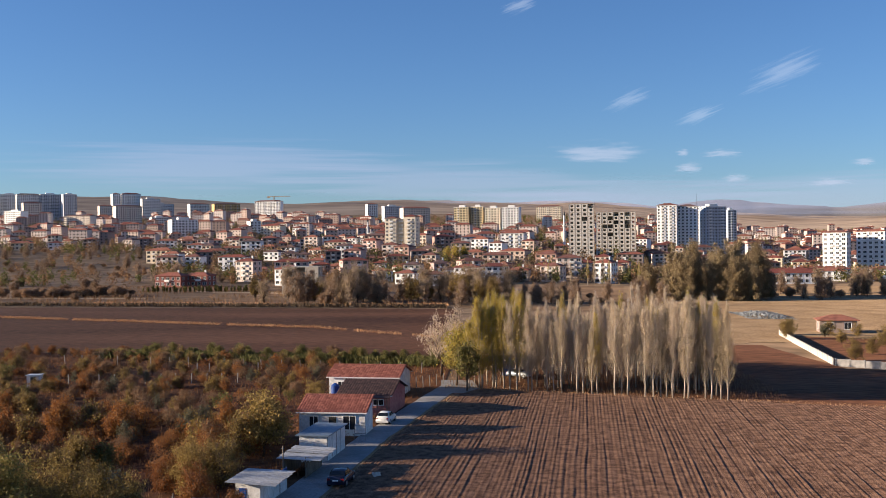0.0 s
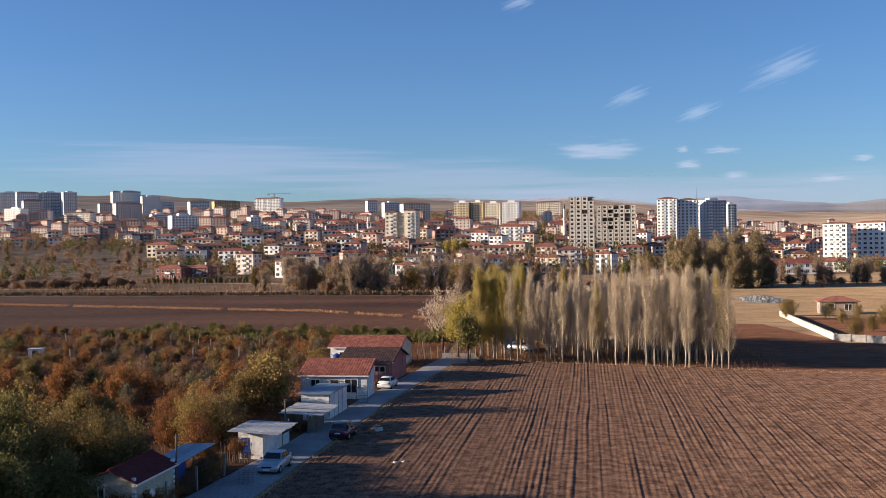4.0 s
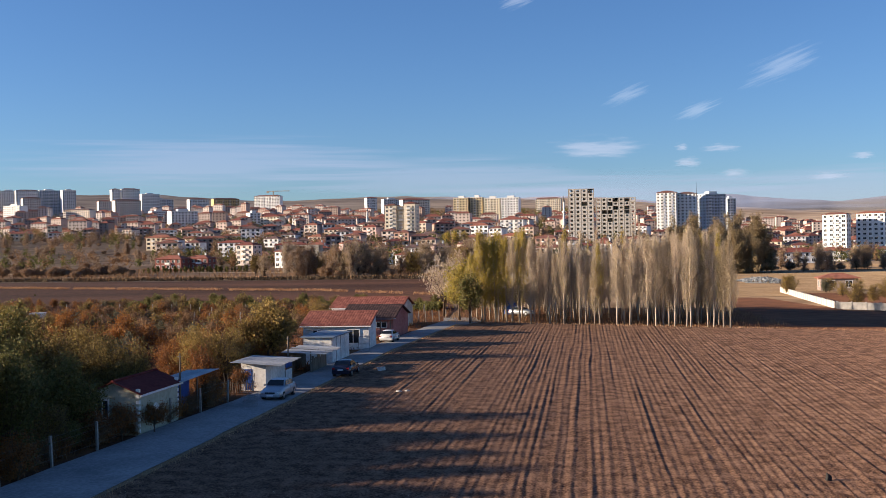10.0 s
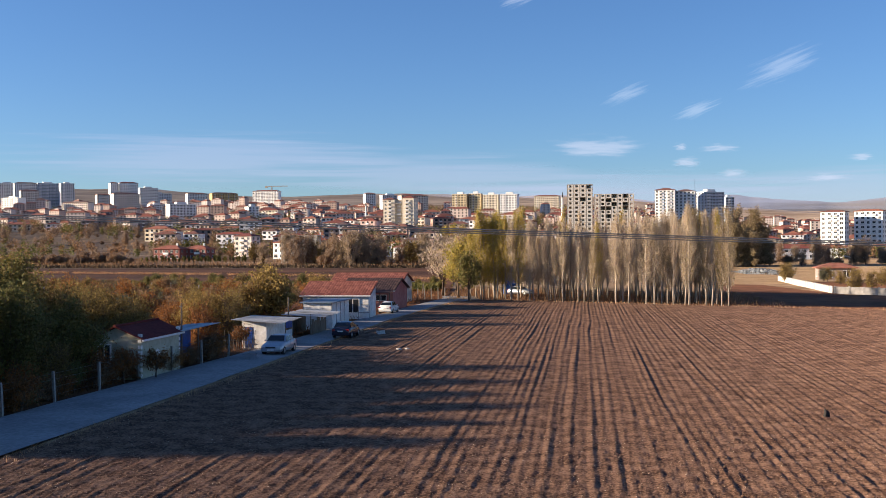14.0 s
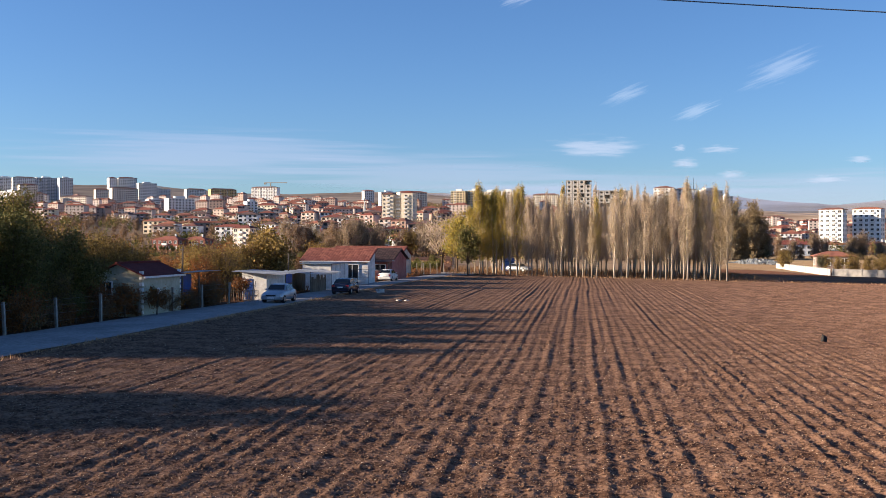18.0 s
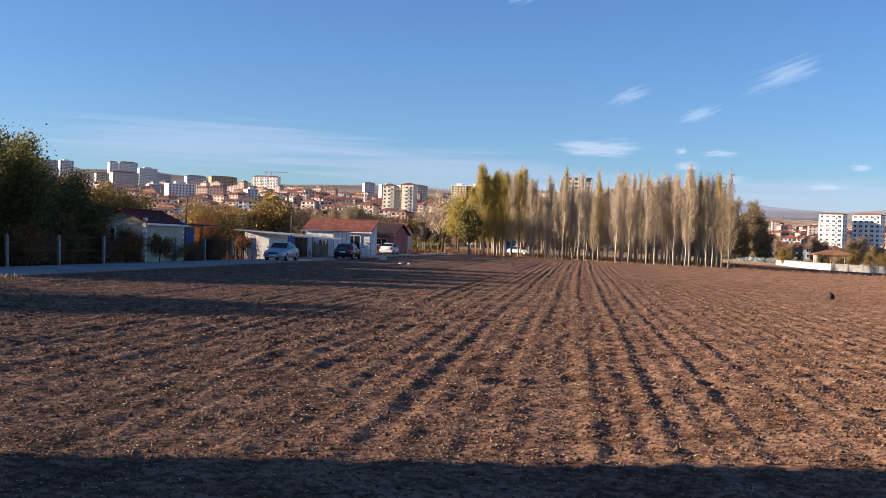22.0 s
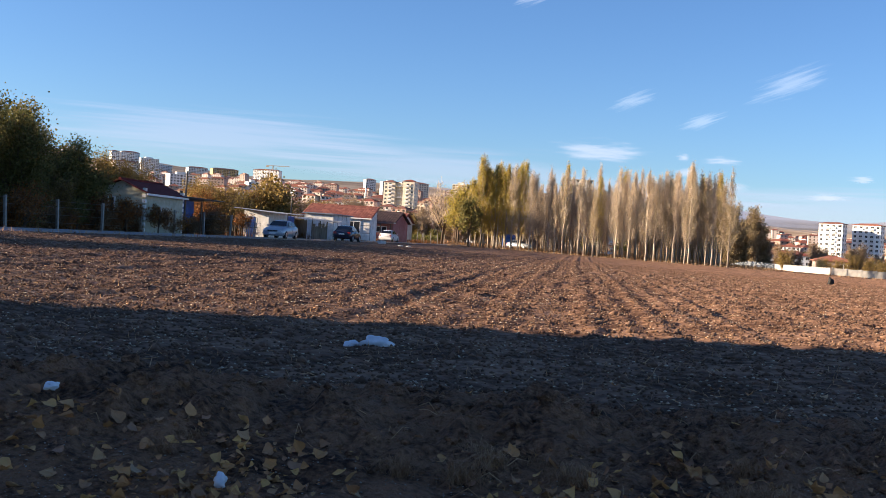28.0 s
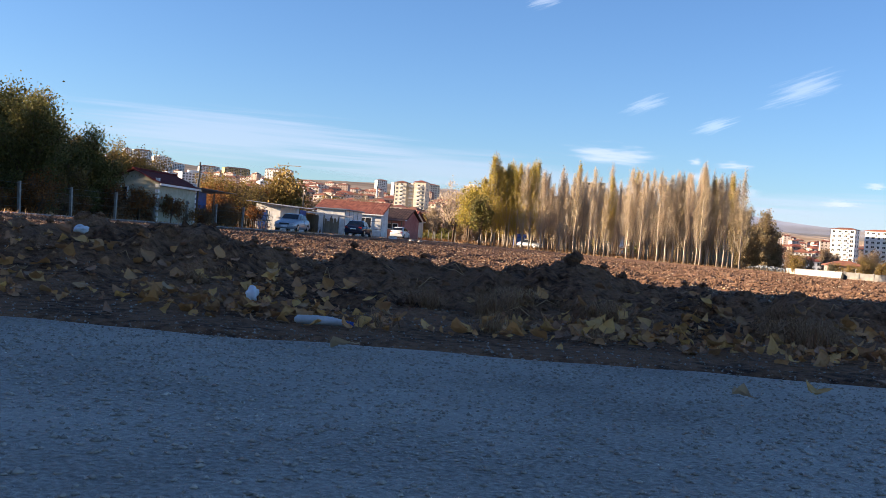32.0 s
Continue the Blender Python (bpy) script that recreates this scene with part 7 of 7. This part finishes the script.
ROOTS = Soup()
for i in range(90):
    x, yb = rr.uniform(-3, 3.5), rr.uniform(2.2, 3.0)
    z0 = float(on_bank(np.float64(x), np.float64(yb)))
    a, L = rr.uniform(0, 6.283), rr.uniform(0.03, 0.13)
    sx, sy = site(x, yb + FOOT + ROAD_TURN * x)
    ROOTS.tube([(sx, sy, z0 - 0.005), (sx + math.cos(a) * L * 0.5, sy + math.sin(a) * L * 0.5, z0 + rr.uniform(0.01, 0.04)), (sx + math.cos(a) * L, sy + math.sin(a) * L, z0 + rr.uniform(-0.01, 0.03))], [0.0016, 0.0014, 0.0008], 3, False)
tagged(new("root_scraps", ROOTS.mesh("root_scraps", STRAW)), "dry roots and twigs sticking out of dug earth", "roots", "", "stuff")

# ---- weeds and grass farther off ----
DITCH = palette("dark_ditch_weeds", [(0.045, 0.030, 0.020), (0.085, 0.058, 0.036), (0.14, 0.10, 0.06)], 0.9, "island", 0.1)
def weeds(name, xs, ys, h, mat, label, seed, width=0.06):
    g2 = np.random.default_rng(seed)
    c = np.stack([*site(xs, ys), h * g2.uniform(0.15, 0.75, len(xs)) + fall(xs, ys)], -1)
    return tagged(new(name, leaf_cloud(name, c, h * 0.55, width, mat, 0.9, seed)), label, "weeds", "", "stuff")
n = 60000
wy = 20 + 90 * g.random(n)
wx = -9 - (wy * 1.02 + 22) * g.random(n)
keep = (wx < lane_right(wy) - np.interp(wy, LANE_Y, LANE_W) - 0.5) & (vnoise(wx * 0.25, wy * 0.25, 5) > 0.33)
weeds("orchard_weeds", wx[keep], wy[keep], 0.42, LEAF_RUST, "rusty brown weeds and dry grass between orchard trees", 11, 0.09)
n = 26000
wy = 20 + 90 * g.random(n)
wx = -9 - (wy * 1.02 + 22) * g.random(n)
keep = (wx < lane_right(wy) - np.interp(wy, LANE_Y, LANE_W) - 0.3) & (vnoise(wx * 0.2, wy * 0.2, 15) > 0.45)
weeds("orchard_brush", wx[keep], wy[keep], 0.6, LEAF_BROWN, "brown brush between orchard trees", 12, 0.08)
n = 16000
wx = -11 - 66 * g.random(n)
wy = 103.6 - 0.07 * wx + g.normal(0, 1.1, n)
weeds("hedge_growth", wx, wy, 1.1, LEAF_GREEN, "dull green low hedge at the far side of the orchard", 20, 0.22)
n = 5000
wx = -8 + 130 * g.random(n) ** 1.3
wy = 86.8 - 0.068 * wx + g.normal(0, 0.45, n)
weeds("grove_grass", wx, wy, 0.3, STRAW, "pale dry grass along the edge of the grove", 13, 0.05)
n = 9000
wx, wy = -8 + 46 * g.random(n), 86 + 24 * g.random(n)
weeds("grove_weeds", wx, wy, 0.6, LEAF_BROWN, "dry weeds under the poplars", 14, 0.06)
n = 14000
u = g.random(n) ** 0.8
u = u[vnoise(u * 90, u * 0, 29) > 0.16]
n = len(u)
wx = -11 - 240 * u
wy = np.interp(-wx, [11, 47, 144, 250], [132.5, 150, 168.5, 191.5]) + g.normal(0, 0.55, n)
weeds("strip_grass", wx, wy, 0.6, STRAW, "pale dry grass between two ploughed fields", 15, 0.10)
n = 16000
wx, wy = -20 - 380 * g.random(n), 202 + 110 * g.random(n)
keep = vnoise(wx * 0.03, wy * 0.09, 25) > 0.5
weeds("meadow_grass", wx[keep], wy[keep], 1.4, LEAF_BROWN, "tall dry grass and brush in the meadow", 16, 0.14)
n = 2500
wy = 20 + 64 * g.random(n)
wx = lane_right(wy) + 0.3 + np.abs(g.normal(0, 0.35, n))
weeds("lane_grass", wx, wy, 0.22, STRAW, "short dry grass between lane and field", 17, 0.06)
n = 9000
u = g.random(n)
wx, wy = -20 - 330 * u, 202.5 + 12 * u + g.normal(0, 1.2, n)
weeds("ditch_grass", wx, wy, 1.2, DITCH, "dark rank weeds along a field ditch", 18, 0.2)
wx, wy = -20 - 330 * u, 207.5 + 14 * u + g.normal(0, 1.6, n)
keep = vnoise(wx * 0.07, wy * 0.2, 27) > 0.38
weeds("ditch_straw", wx[keep], wy[keep], 1.0, STRAW, "pale dry grass above a field ditch", 19, 0.14)
# pale posts of the orchard fence
POST = Soup().box(-0.07, 0.07, -0.07, 0.07, -0.2, 1.45).mesh("fence_post", CONC_POST)
for i in range(20):
    x, y = (-65 + i * 2.3, 86 + i * 0.25) if i < 12 else (-50 + (i - 12) * 2.0, 96 + (i - 12) * 0.2)
    thing("fence_post", pose(x, y, -0.05, rr.uniform(-3, 3), rr.uniform(-3, 3), 0), "pale concrete post of the orchard fence", "fence post", "orchard fence posts", data=POST)
